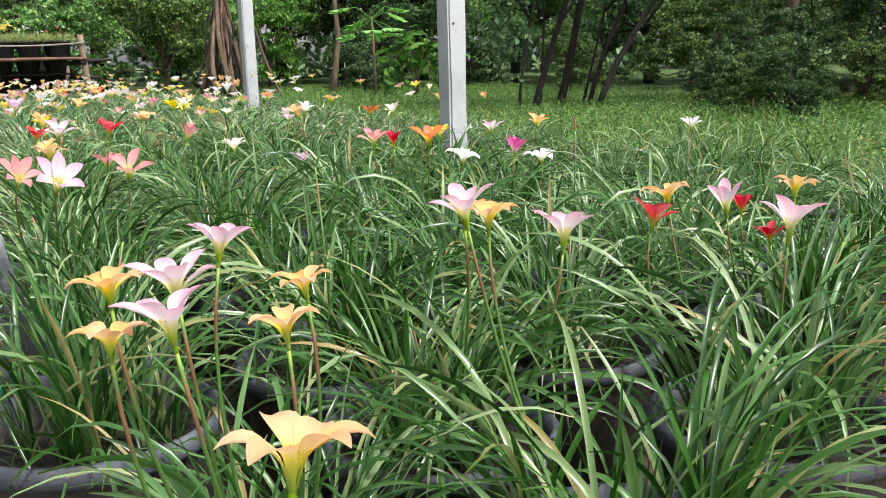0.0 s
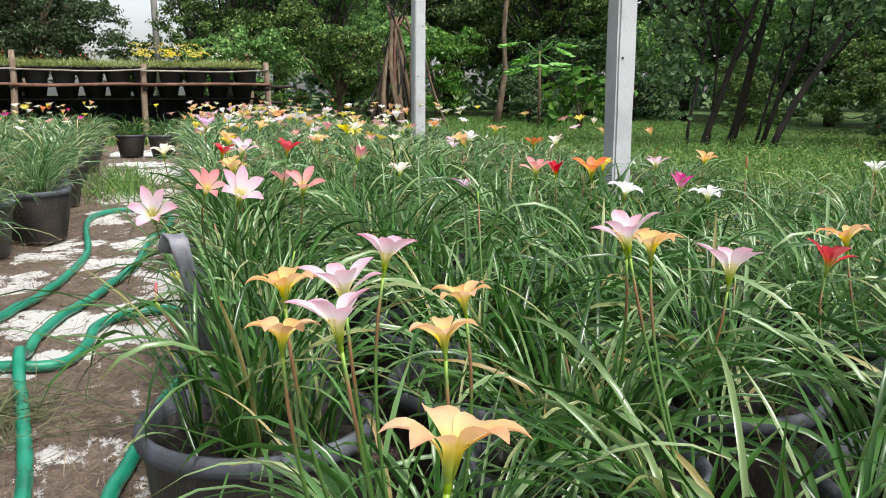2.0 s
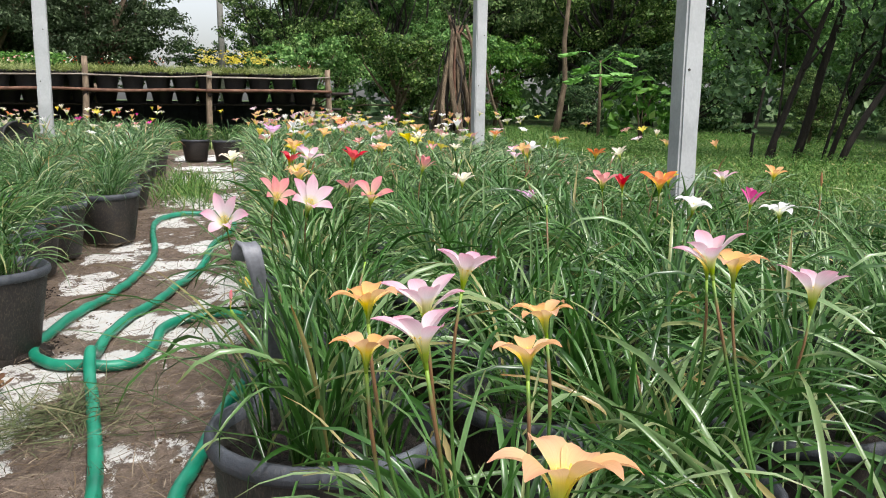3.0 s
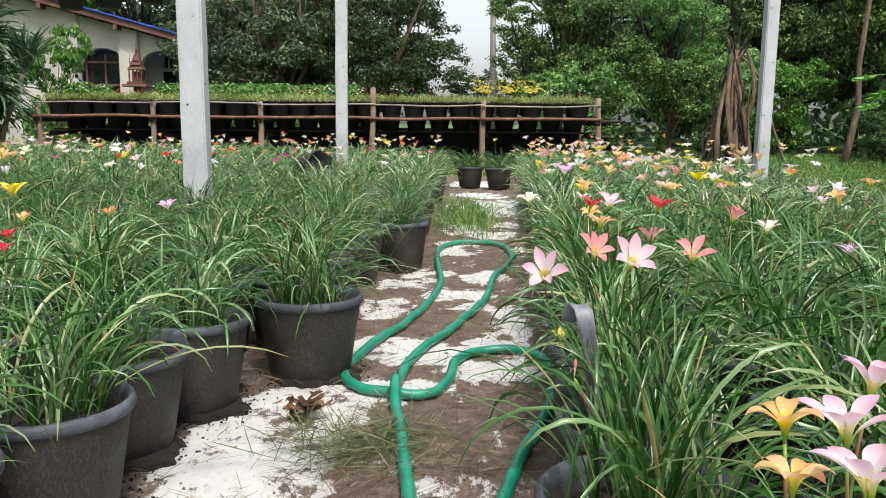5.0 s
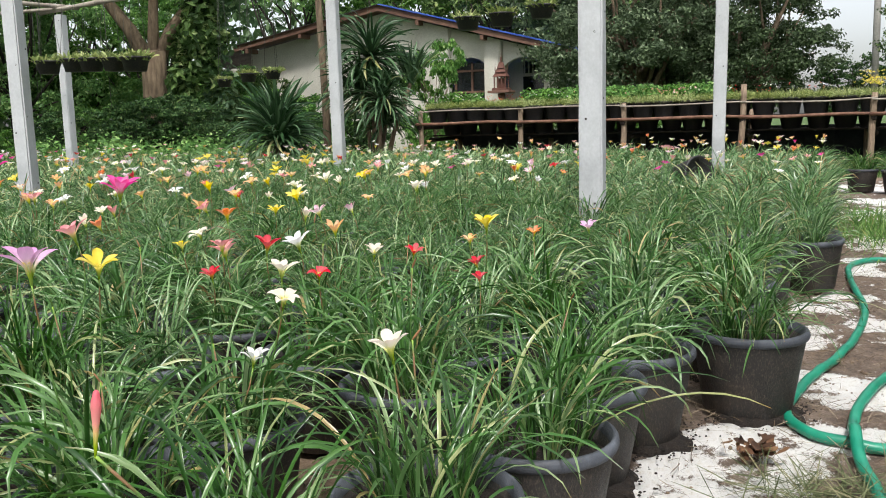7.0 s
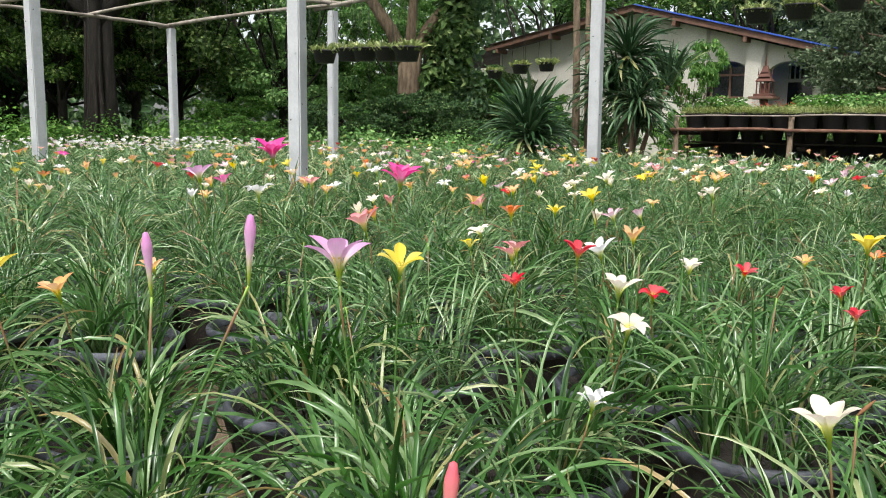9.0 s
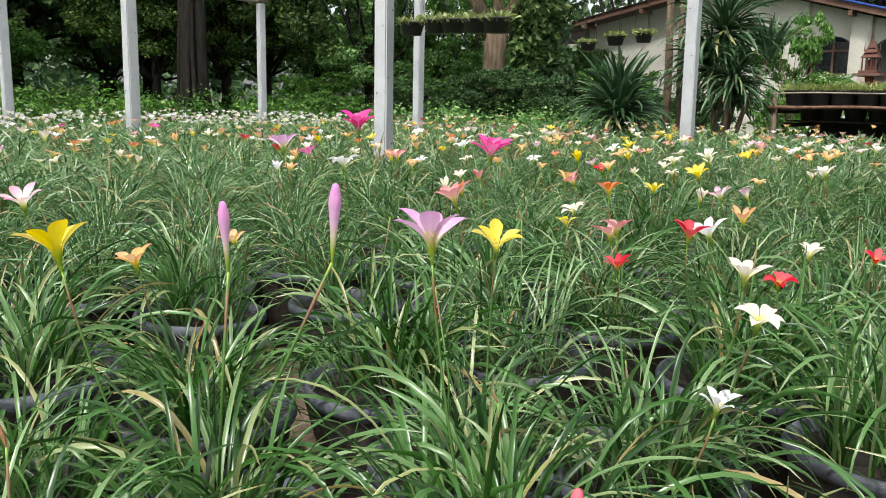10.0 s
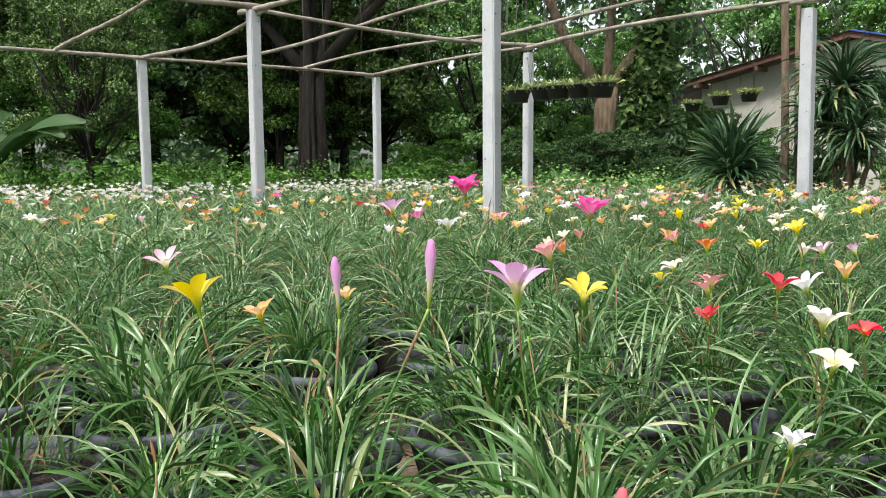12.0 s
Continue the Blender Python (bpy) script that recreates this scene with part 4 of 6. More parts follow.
def far_blooms():
    """Blooms farther down the beds, too many to count: one mass a colour."""
    r = np.random.default_rng(77)
    by = {}
    shapes = {st: petal_shape(o_, rc, 2, 4) for st, (o_, rc) in {"open": (0.95, 0.35), "wide": (1.05, 0.8), "cup": (0.5, 0.1)}.items()}
    for x, y, side in FAR:
        white_band = side == 0 and x < -8.2 and y < 8.2
        count = r.poisson(2.4 if white_band else ((0.55 if y > 7 else 0.95) if side == 0 and x < -2.2 else (0.8 if side == 0 else (3.2 if y < 7.5 and x < 1.7 else 0.6))))
        for _ in range(count):
            col = r.choice(["white"] * 5 + ["cream", "pink"]) if white_band else r.choice(MIX_LEFT if side == 0 else MIX_RIGHT)
            st = r.choice(["open", "open", "wide", "cup"])
            m = pose(x + r.normal(0, 0.1), y + r.normal(0, 0.1), r.uniform(0.42, 0.54), 0, r.uniform(0, 30), r.uniform(0, 360)) @ Matrix.Scale(r.uniform(0.055, 0.08), 4) @ Matrix.Translation((0, 0, -0.3))
            pv, pf, pu = shapes[st]
            for i in range(6):
                mm = m @ pose(0, 0, 0, 0, 0, 60 * i)
                A = np.array(mm)
                by.setdefault(col, []).append((np.asarray(pv) @ A[:3, :3].T + A[:3, 3], pf, pu))
    for col, chunks in by.items():
        v, f, u = join(chunks)
        o = obj("far_lily_blooms", mesh("far_lily_blooms", v, f, PETAL[col], uvs=u))
        tagged(o, "scattered " + COLOUR_WORD[col] + " rain lily blooms down the beds", "flowers", kind="stuff")


far_blooms()


# ---- concrete posts and the pole frame above them ----
def concrete_post(x, y, h, lean, turn, w=0.125):
    e = empty("concrete_post", pose(x, y, 0, lean[0], lean[1], turn), "square white-washed concrete post with small bolt holes", "post", "concrete posts among the flower beds")
    bm = bmesh.new()
    bmesh.ops.create_cube(bm, size=1)
    bmesh.ops.scale(bm, vec=(w, w, h + 0.3), verts=bm.verts)
    bmesh.ops.translate(bm, vec=(0, 0, (h - 0.3) / 2), verts=bm.verts)
    for k in range(1, 12):
        bmesh.ops.bisect_plane(bm, geom=bm.verts[:] + bm.edges[:] + bm.faces[:], plane_co=(0, 0, h * k / 12), plane_no=(0, 0, 1))
    edges = [ed for ed in bm.edges if abs(ed.verts[0].co.z - ed.verts[1].co.z) > 0.02 or min(ed.verts[0].co.z, ed.verts[1].co.z) > h - 0.01]
    bmesh.ops.bevel(bm, geom=edges, offset=0.008, segments=2, affect="EDGES")
    r = random.Random(int(x * 100 + y * 7))
    for v in bm.verts:
        v.co.x += r.uniform(-0.0015, 0.0015)
        v.co.y += r.uniform(-0.0015, 0.0015)
    part("shaft", bm, MAT["concrete"], e)
    v, f = lathe([(0.0, 0.0), (0.004, 0.0), (0.0055, 0.0015), (0.0055, -0.012), (0.0, -0.012)], 10)
    hole_me = mesh("bolt_hole", v, f, MAT["hole"])
    for k, zz in enumerate(np.arange(0.35, h, 0.42)):
        for face in (0, 90):
            m = pose(0, 0, 0, 0, 0, face) @ pose((-1) ** k * 0.022, -w / 2 - 0.0005, zz + 0.1 * (face > 0), 90, 0, 0)
            obj("bolt_hole", hole_me, e, m)
    return e


WIDTHS = [0.118, 0.105, 0.108, 0.095, 0.104, 0.1, 0.104, 0.1, 0.088, 0.098]
HEIGHTS = [2.15, 2.15, 2.11, 2.12, 2.24, 2.1, 2.14, 2.1, 2.15, 2.15]
LEANS = [(0, -0.3), (0, 0.3), (0, -0.4), (0, 0), (0, 0), (0, 0.3), (0, -0.4), (0, 0), (0, 0.3), (0, 0.5)]
TURNS = [3, 2, 8, 14, 6, 2, 4, 0, 3, 2]
for (px, py), h, ln, tn, pw in zip(POSTS, HEIGHTS, LEANS, TURNS, WIDTHS):
    concrete_post(px, py, h, ln, tn, pw)


def frame_pole(a, b, seed, r=0.027):
    ob = stick("frame_pole", a, b, r, MAT["pole"], None, 0.2, 0.01, 26, seed, 0.62)
    return tagged(ob, "crooked grey weathered wooden pole laid across the posts", "pole", "poles of the shade frame")


ZP = 2.16
TOP = {"D": (-1.225, 4.211), "F": (-0.95, 7.79), "E": (-4.63, 7.54), "K": (-4.81, 3.905), "G": (-8.22, 3.83), "J": (-8.19, 7.43), "H": (-11.55, 3.853), "I": (-11.575, 7.437), "C": (2.06, 2.967), "B": (2.58, 6.914)}


def top(n, dz=0.0, dx=0.0, dy=0.0):
    return (TOP[n][0] + dx, TOP[n][1] + dy, ZP + dz)


frame_pole(top("I", -0.03, 0, 0.05), top("H", -0.02, 0.0, -0.5), 1)
frame_pole(top("H", -0.03, 0.03, 0.2), (-11.4, 0.2, 2.15), 2)
frame_pole(top("I", -0.02, -0.3), top("J", 0.0, 0.3), 3)
frame_pole(top("J", -0.02, -0.3), top("E", 0.02, 0.4), 4)
frame_pole(top("E", 0.02, -0.2), top("F", 0.03, 0.5), 5)
frame_pole(top("H", 0.0, -0.3), top("G", 0.08, 0.4, 0.02), 6)
frame_pole(top("G", 0.1, -0.3), top("K", 0.05, 0.3), 7)
frame_pole(top("K", 0.04, -0.3), top("D", 0.05, 0.5), 8)
frame_pole(top("J", 0.05, -0.02, 0.3), top("G", 0.12, 0.0, -0.4), 9)
frame_pole(top("G", 0.12, 0.0, 0.1), (-8.1, 0.2, 2.3), 10)
frame_pole(top("E", 0.06, 0.0, 0.3), top("K", 0.06, 0.0, -0.5), 11)
frame_pole((-11.75, 4.9, 2.17), (-5.2, 5.3, 2.23), 12, 0.024)
frame_pole((-11.9, 6.25, 2.17), (-8.0, 6.55, 2.21), 13, 0.021)
frame_pole((-8.6, 6.75, 2.2), (-4.4, 6.75, 2.27), 16, 0.023)
frame_pole((-11.7, 2.8, 2.14), (-7.2, 2.68, 2.2), 17, 0.025)
frame_pole((-4.95, 5.86, 2.25), (-0.85, 5.93, 2.24), 18, 0.023)
frame_pole(top("C", 0.05, 0.0, -0.6), top("B", 0.05, 0.0, 0.4), 14)
frame_pole(top("D", 0.06, 0.0, -0.6), top("F", 0.06, 0.0, 0.4), 15)


# ---- small hanging pots on the pole between two posts ----
def hanging_pot(x, y, z, r, seed):
    g = np.random.default_rng(seed)
    e = empty("hanging_pot", pose(x, y, z, 0, 0, g.uniform(0, 360)), "small black hanging pot of yellow-green seedlings on wires", "hanging pot", "small pots hung on wires")
    v, f = lathe([(0.0, 0.0), (r * 0.72, 0.0), (r * 0.95, r * 0.85), (r * 1.06, r * 0.86), (r * 1.06, r * 0.98), (r * 0.92, r * 0.98), (r * 0.86, r * 0.7), (0.0, r * 0.72)], 20)
    obj("pot", mesh("pot", v, f, MAT["dark_pot"]), e)
    v, f, u = blades(150, g, r * 0.95, (r * 0.35, r * 1.05), (0.008, 0.016), (0.1, 0.9), (0.2, 1.4), 4, False)
    v[:, 2] += r * 0.7
    obj("seedling_mat", mesh("seedling_mat", v, f, MAT["herb"], uvs=u), e)
    for i in range(3):
        a = i * 2.1
        v, f, _ = tube([(r * math.cos(a), r * math.sin(a), r * 0.95), (r * 0.4 * math.cos(a), r * 0.4 * math.sin(a), 0.5), (0, 0, ZP + 0.02 - z)], 0.0012, 5)
        obj("wire", mesh("wire", v, f, MAT["wire"]), e)


for i, (bx, bz, br) in enumerate([(-3.80, 1.07, 0.085), (-3.98, 1.08, 0.08), (-4.14, 1.085, 0.08), (-4.3, 1.09, 0.08), (-4.5, 1.085, 0.08),
                                  (-2.96, 1.03, 0.046), (-3.11, 1.02, 0.047), (-3.29, 1.0, 0.044)]):
    hanging_pot(bx - (0.11 if i < 5 else 0.0), 3.96 + 0.02 * (i % 2), bz + (0.045 if i < 5 else 0.0), br, 40 + i)
for i, (bx, bz) in enumerate([(-2.55, 1.435), (-2.285, 1.445), (-1.99, 1.48)]):
    hanging_pot(bx, 5.9, bz, 0.094, 60 + i)

# ---- hose and strap ----
def smooth_path(pts, n):
    p = np.array(pts, float)
    d = np.r_[0, np.cumsum(np.linalg.norm(np.diff(p, axis=0), axis=1))]
    out = []
    for s in np.linspace(0, d[-1], n):
        i = min(max(int(np.searchsorted(d, s)) - 1, 0), len(p) - 2)
        t = (s - d[i]) / (d[i + 1] - d[i])
        p0, p1, p2, p3 = p[max(i - 1, 0)], p[i], p[i + 1], p[min(i + 2, len(p) - 1)]
        out.append(0.5 * (2 * p1 + (p2 - p0) * t + (2 * p0 - 5 * p1 + 4 * p2 - p3) * t * t + (3 * p1 - p0 - 3 * p2 + p3) * t ** 3))
    return np.array(out)


HOSE_Z = 0.0165
hose_xy = [(-0.06, 0.9), (-0.04, 1.33), (-0.075, 1.75), (-0.109, 2.06), (-0.096, 2.31), (-0.036, 2.56), (0.066, 2.88), (0.173, 3.27), (0.242, 3.78), (0.36, 4.3), (0.33, 4.75), (0.195, 4.86),
           (0.05, 4.8), (-0.02, 4.6), (-0.026, 4.2), (-0.005, 3.6), (-0.059, 3.14), (-0.139, 2.81), (-0.219, 2.51), (-0.262, 2.27), (-0.208, 2.13), (-0.115, 2.095), (-0.027, 2.104), (0.029, 2.217),
           (0.05, 2.385), (0.119, 2.484), (0.223, 2.496), (0.299, 2.413), (0.319, 2.249), (0.258, 1.93), (0.182, 1.683), (0.126, 1.466), (0.085, 1.3), (0.06, 0.9)]
hp = smooth_path([(x, y, HOSE_Z) for x, y in hose_xy], 420)
cross = np.exp(-(((hp[:, 0] + 0.109) / 0.05) ** 2 + ((hp[:, 1] - 2.085) / 0.07) ** 2))
first = np.arange(len(hp)) < 120
hp[:, 2] += np.where(first, cross * 0.036, 0.0) + [earth_height(x, y) for x, y in hp[:, :2]]
v, f, u = tube(hp, 0.0139, 14)
tagged(obj("garden_hose", mesh("garden_hose", v, f, MAT["hose"])), "green rubber garden hose looping along the aisle", "garden hose")

strap_pts = smooth_path([(0.258, 1.262, 0.17), (0.246, 1.215, 0.26), (0.222, 1.135, 0.36), (0.207, 1.108, 0.422), (0.203, 1.11, 0.441), (0.199, 1.117, 0.4495), (0.195, 1.126, 0.447), (0.192, 1.131, 0.436), (0.191, 1.133, 0.424)], 26)
bm = bmesh.new()
rows_ = []
for i, p in enumerate(strap_pts):
    w = 0.0122 + 0.0015 * math.sin(i * 0.3)
    t = Vector(strap_pts[min(i + 1, 25)] - strap_pts[max(i - 1, 0)]).normalized()
    side = Vector((1.0, 0.12, -0.1)).normalized()
    nr = t.cross(side).normalized()
    rows_.append([bm.verts.new(Vector(p) + side * w * q + nr * 0.003 * (1 - q * q) + nr * k) for k in (0.0, -0.004) for q in (-1, -0.5, 0, 0.5, 1)])
for a, b in zip(rows_, rows_[1:]):
    for i in range(4):
        bm.faces.new((a[i], a[i + 1], b[i + 1], b[i]))
        bm.faces.new((a[5 + i + 1], a[5 + i], b[5 + i], b[5 + i + 1]))
    bm.faces.new((a[4], a[9], b[9], b[4]))
    bm.faces.new((a[5], a[0], b[0], b[5]))
for r_ in (rows_[0], rows_[-1]):
    bm.faces.new((r_[0], r_[1], r_[2], r_[3], r_[4], r_[9], r_[8], r_[7], r_[6], r_[5]))
for fc in bm.faces:
    fc.smooth = True
tagged(part("bent_strap", bm, MAT["strap"], None), "grey plastic strip bent over at its top, stuck in a pot", "plastic strip")


# ---- wooden rack with pots ----
RX = [-5.74, -4.12, -2.61, -1.025, 0.53, 2.13]
RH = [0.95, 0.95, 0.97, 1.17, 1.01, 1.05]
RY, RDEPTH = 12.02, 1.5


def rack():
    e = empty("plant_rack", pose(0, RY, 0), "rough wooden two-tier rack of sticks and rails holding black pots", "plant rack")
    for i, (x, h) in enumerate(zip(RX, RH)):
        lean = (0.02, -0.01, 0.01, -0.05, -0.02, 0.05)[i]
        stick("post", (x + lean, -0.06, -0.05), (x, -0.06, h), 0.044, MAT["wood"], e, 0.1, 0.008, 9, i, 0.85)
        stick("post", (x + 0.03, RDEPTH, -0.05), (x, RDEPTH, 0.85), 0.05, MAT["wood"], e, 0.1, 0.01, 7, 20 + i)
        stick("bearer", (x, -0.12, 0.70), (x, RDEPTH + 0.05, 0.70), 0.035, MAT["shaded_board"], e, 0.08, 0.005, 7, 40 + i)
        stick("bearer", (x + 0.05, 0.2, 0.5), (x + 0.05, RDEPTH + 0.05, 0.5), 0.035, MAT["shaded_board"], e, 0.08, 0.005, 7, 50 + i)
    for i in range(5):
        z0, z1 = 0.925 + 0.012 * (i % 2), 0.93 + 0.01 * i / 4
        stick("top_rail", (RX[i] - 0.03, -0.115, z0), (RX[i + 1] + 0.03, -0.115, z1 + 0.01), 0.012, MAT["pole"], e, 0.14, 0.008, 14, 60 + i)
        stick("shelf_rail", (RX[i] - 0.05, -0.12, 0.745), (RX[i + 1] + 0.05, -0.12, 0.75), 0.024, MAT["red_wood"], e, 0.12, 0.006, 14, 70 + i)
        for j in range(7):
            yy = 0.02 + j * 0.24
            bm = bmesh.new()
            bmesh.ops.create_cube(bm, size=1)
            bmesh.ops.scale(bm, vec=(RX[i + 1] - RX[i] - 0.01, 0.15, 0.022), verts=bm.verts)
            bmesh.ops.bevel(bm, geom=bm.edges[:], offset=0.004, segments=1, affect="EDGES")
            bmesh.ops.translate(bm, vec=((RX[i] + RX[i + 1]) / 2, yy, 0.752 + 0.003 * (j % 3)), verts=bm.verts)
            part("shelf_board", bm, MAT["shaded_board"], e)
            if j > 1:
                bm = bmesh.new()
                bmesh.ops.create_cube(bm, size=1)
                bmesh.ops.scale(bm, vec=(RX[i + 1] - RX[i] - 0.01, 0.2, 0.022), verts=bm.verts)
                bmesh.ops.bevel(bm, geom=bm.edges[:], offset=0.004, segments=1, affect="EDGES")
                bmesh.ops.translate(bm, vec=((RX[i] + RX[i + 1]) / 2, yy, 0.552 + 0.003 * (j % 3)), verts=bm.verts)
                part("lower_board", bm, MAT["shaded_board"], e)
    stick("rail_end", (RX[-1] - 0.1, 0.05, 0.735), (RX[-1] + 0.42, 0.3, 0.73), 0.026, MAT["shaded_board"], e, 0.08, 0.01, 9, 91)
    stick("rail_end", (RX[-1] - 0.1, 0.5, 0.52), (RX[-1] + 0.3, 0.5, 0.5), 0.026, MAT["shaded_board"], e, 0.08, 0.01, 9, 92)
    # Added black sheet along the back, imitating the dark shade below the shelves.
    bm = bmesh.new()
    cols = 60
    vs = [[bm.verts.new((RX[0] - 0.1 + (RX[-1] - RX[0] + 0.1) * i / cols, RDEPTH + 0.07 + 0.03 * math.sin(i * 1.3) + 0.02 * math.sin(i * 3.1), z)) for z in (0.01, 0.3, 0.605)] for i in range(cols + 1)]
    for a, b in zip(vs, vs[1:]):
        for k in range(2):
            bm.faces.new((a[k], b[k], b[k + 1], a[k + 1]))
    bmesh.ops.solidify(bm, geom=bm.faces[:], thickness=0.004)
    part("shade_cloth", bm, MAT["shade_black"], e, "black sheet added in place of the shade under the back of the rack")
    return e


rack()


def herb_mesh(seed):
    g = np.random.default_rng(seed)
    v, f, u = blades(520, g, 0.16, (0.05, 0.17), (0.0035, 0.008), (0.05, 1.2), (0.2, 1.8), 3, False)
    v[:, 2] += 0.2
    return mesh("herbs", v, f, MAT["herb"], uvs=u)


HERB = [herb_mesh(s) for s in range(4)]


def dots_mesh(seed, colour, n, lo, hi, size=0.028):
    g = np.random.default_rng(seed)
    ch = []
    pv, pf, pu = petal_shape(1.1, 0.1, 2, 2, 0.5)
    for _ in range(n):
        m = pose(g.normal(0, 0.09), g.normal(0, 0.09), g.uniform(lo, hi), g.uniform(-50, 50), g.uniform(-50, 50), g.uniform(0, 360)) @ Matrix.Scale(size * g.uniform(0.7, 1.3), 4)
        for i in range(5):
            A = np.array(m @ pose(0, 0, 0, 0, 0, 72 * i))
            ch.append((np.asarray(pv) @ A[:3, :3].T + A[:3, 3], pf, pu))
    v, f, u = join(ch)
    return mesh("blossoms", v, f, PETAL[colour], uvs=u)


def rack_bush(seed):
    q = np.random.default_rng(seed)
    v, f = leaf_cloud(650, q, [(0, 0, 0.3, 0.2, 0.2, 0.16), (0.08, 0.05, 0.38, 0.14, 0.14, 0.12), (-0.08, 0.0, 0.36, 0.12, 0.12, 0.1)], 0.032, 0.2)
    return mesh("foliage", v, f, MAT["bush_light"], smooth=False)


RACK_BUSH = [rack_bush(5), rack_bush(6)]
DOTS = {"yellow": dots_mesh(1, "yellow", 40, 0.34, 0.52, 0.04), "white": dots_mesh(2, "white", 8, 0.3, 0.42), "red": dots_mesh(3, "red", 8, 0.3, 0.42), "salmon": dots_mesh(4, "salmon", 14, 0.28, 0.4, 0.034)}
v_, f_ = lathe([(0.0, 0.0), (0.108, 0.0), (0.112, 0.004), (0.141, 0.19), (0.152, 0.196), (0.152, 0.218), (0.14, 0.222), (0.126, 0.17), (0.0, 0.18)], 20)
RACK_POT_ME = mesh("rack_pot_wall", v_, f_, MAT["dark_pot"])
g = np.random.default_rng(12)
x = RX[0] + 0.22
n = 0
while x < RX[-1] - 0.1:
    for row in range(4):
        if row > 1 and x > -1.2:
            continue
        yy = RY + 0.13 + 0.36 * row
        e = empty("rack_pot", pose(x + g.normal(0, 0.015) + (0.158 if row % 2 and x < -1.2 else 0.0), yy, 0.766, 0, 0, g.uniform(0, 360)), "black plastic pot of short bushy flowering herbs on the rack", "potted plant", "pots on the rack")
        e.scale = (1.08, 1.08, 1.0)
        obj("pot", RACK_POT_ME, e)
        if row > 0 and x < -1.2 and g.random() < 0.6:
            obj("foliage", RACK_BUSH[int(g.integers(2))], e)
        else:
            obj("herb_tuft", HERB[int(g.integers(4))], e)
        if x > 0.35 and x < 1.4:
            c = "yellow"
        elif -3.4 < x < -1.9:
            c = "salmon" if row > 0 else ""
        else:
            c = g.choice(["white", "red", ""])
        if c:
            obj("blossoms", DOTS[c], e)
    e = empty("rack_pot", pose(x + g.normal(0, 0.015), RY + 0.62, 0.568, 0, 0, g.uniform(0, 360)), "empty black plastic pot on the rack's lower shelf", "pot", "pots on the rack")
    e.scale = (1.06, 1.06, 0.78)
    obj("pot", RACK_POT_ME, e)
    x += 0.335 if x > -1 else 0.315


# ---- house, shrine, pole ----
def box(bm, c, s, bev=0.0):
    r = bmesh.ops.create_cube(bm, size=1)
    bmesh.ops.scale(bm, vec=s, verts=r["verts"])
    bmesh.ops.translate(bm, vec=c, verts=r["verts"])
    return r["verts"]


HY = 21.0


def wall_with_arches(x0, x1, ztop, openings, y, thick):
    """A wall sheet with arched openings cut right through. openings: rows of middle, half width, sill, spring, rise."""
    bm = bmesh.new()
    cuts = sorted(openings)
    def face(pts):
        a = [bm.verts.new((px, y, pz)) for px, pz in pts]
        bm.faces.new(a)
    edges = [x0]
    for mid, hw, sill, spring, rise in cuts:
        left, right = mid - hw, mid + hw
        face([(edges[-1], 0), (left, 0), (left, ztop(left)), (edges[-1], ztop(edges[-1]))])
        if sill > 0.01:
            face([(left, 0), (right, 0), (right, sill), (left, sill)])
        arc = [(mid - hw * math.cos(math.pi * i / 12), spring + rise * math.sin(math.pi * i / 12)) for i in range(13)]
        for (ax, az), (bx, bz) in zip(arc, arc[1:]):
            face([(ax, az), (bx, bz), (bx, ztop(bx)), (ax, ztop(ax))])
        edges.append(right)
    face([(edges[-1], 0), (x1, 0), (x1, ztop(x1)), (edges[-1], ztop(edges[-1]))])
    bmesh.ops.remove_doubles(bm, verts=bm.verts, dist=0.001)
    res = bmesh.ops.solidify(bm, geom=bm.faces[:], thickness=thick)
    bmesh.ops.recalc_face_normals(bm, faces=bm.faces)
    return bm


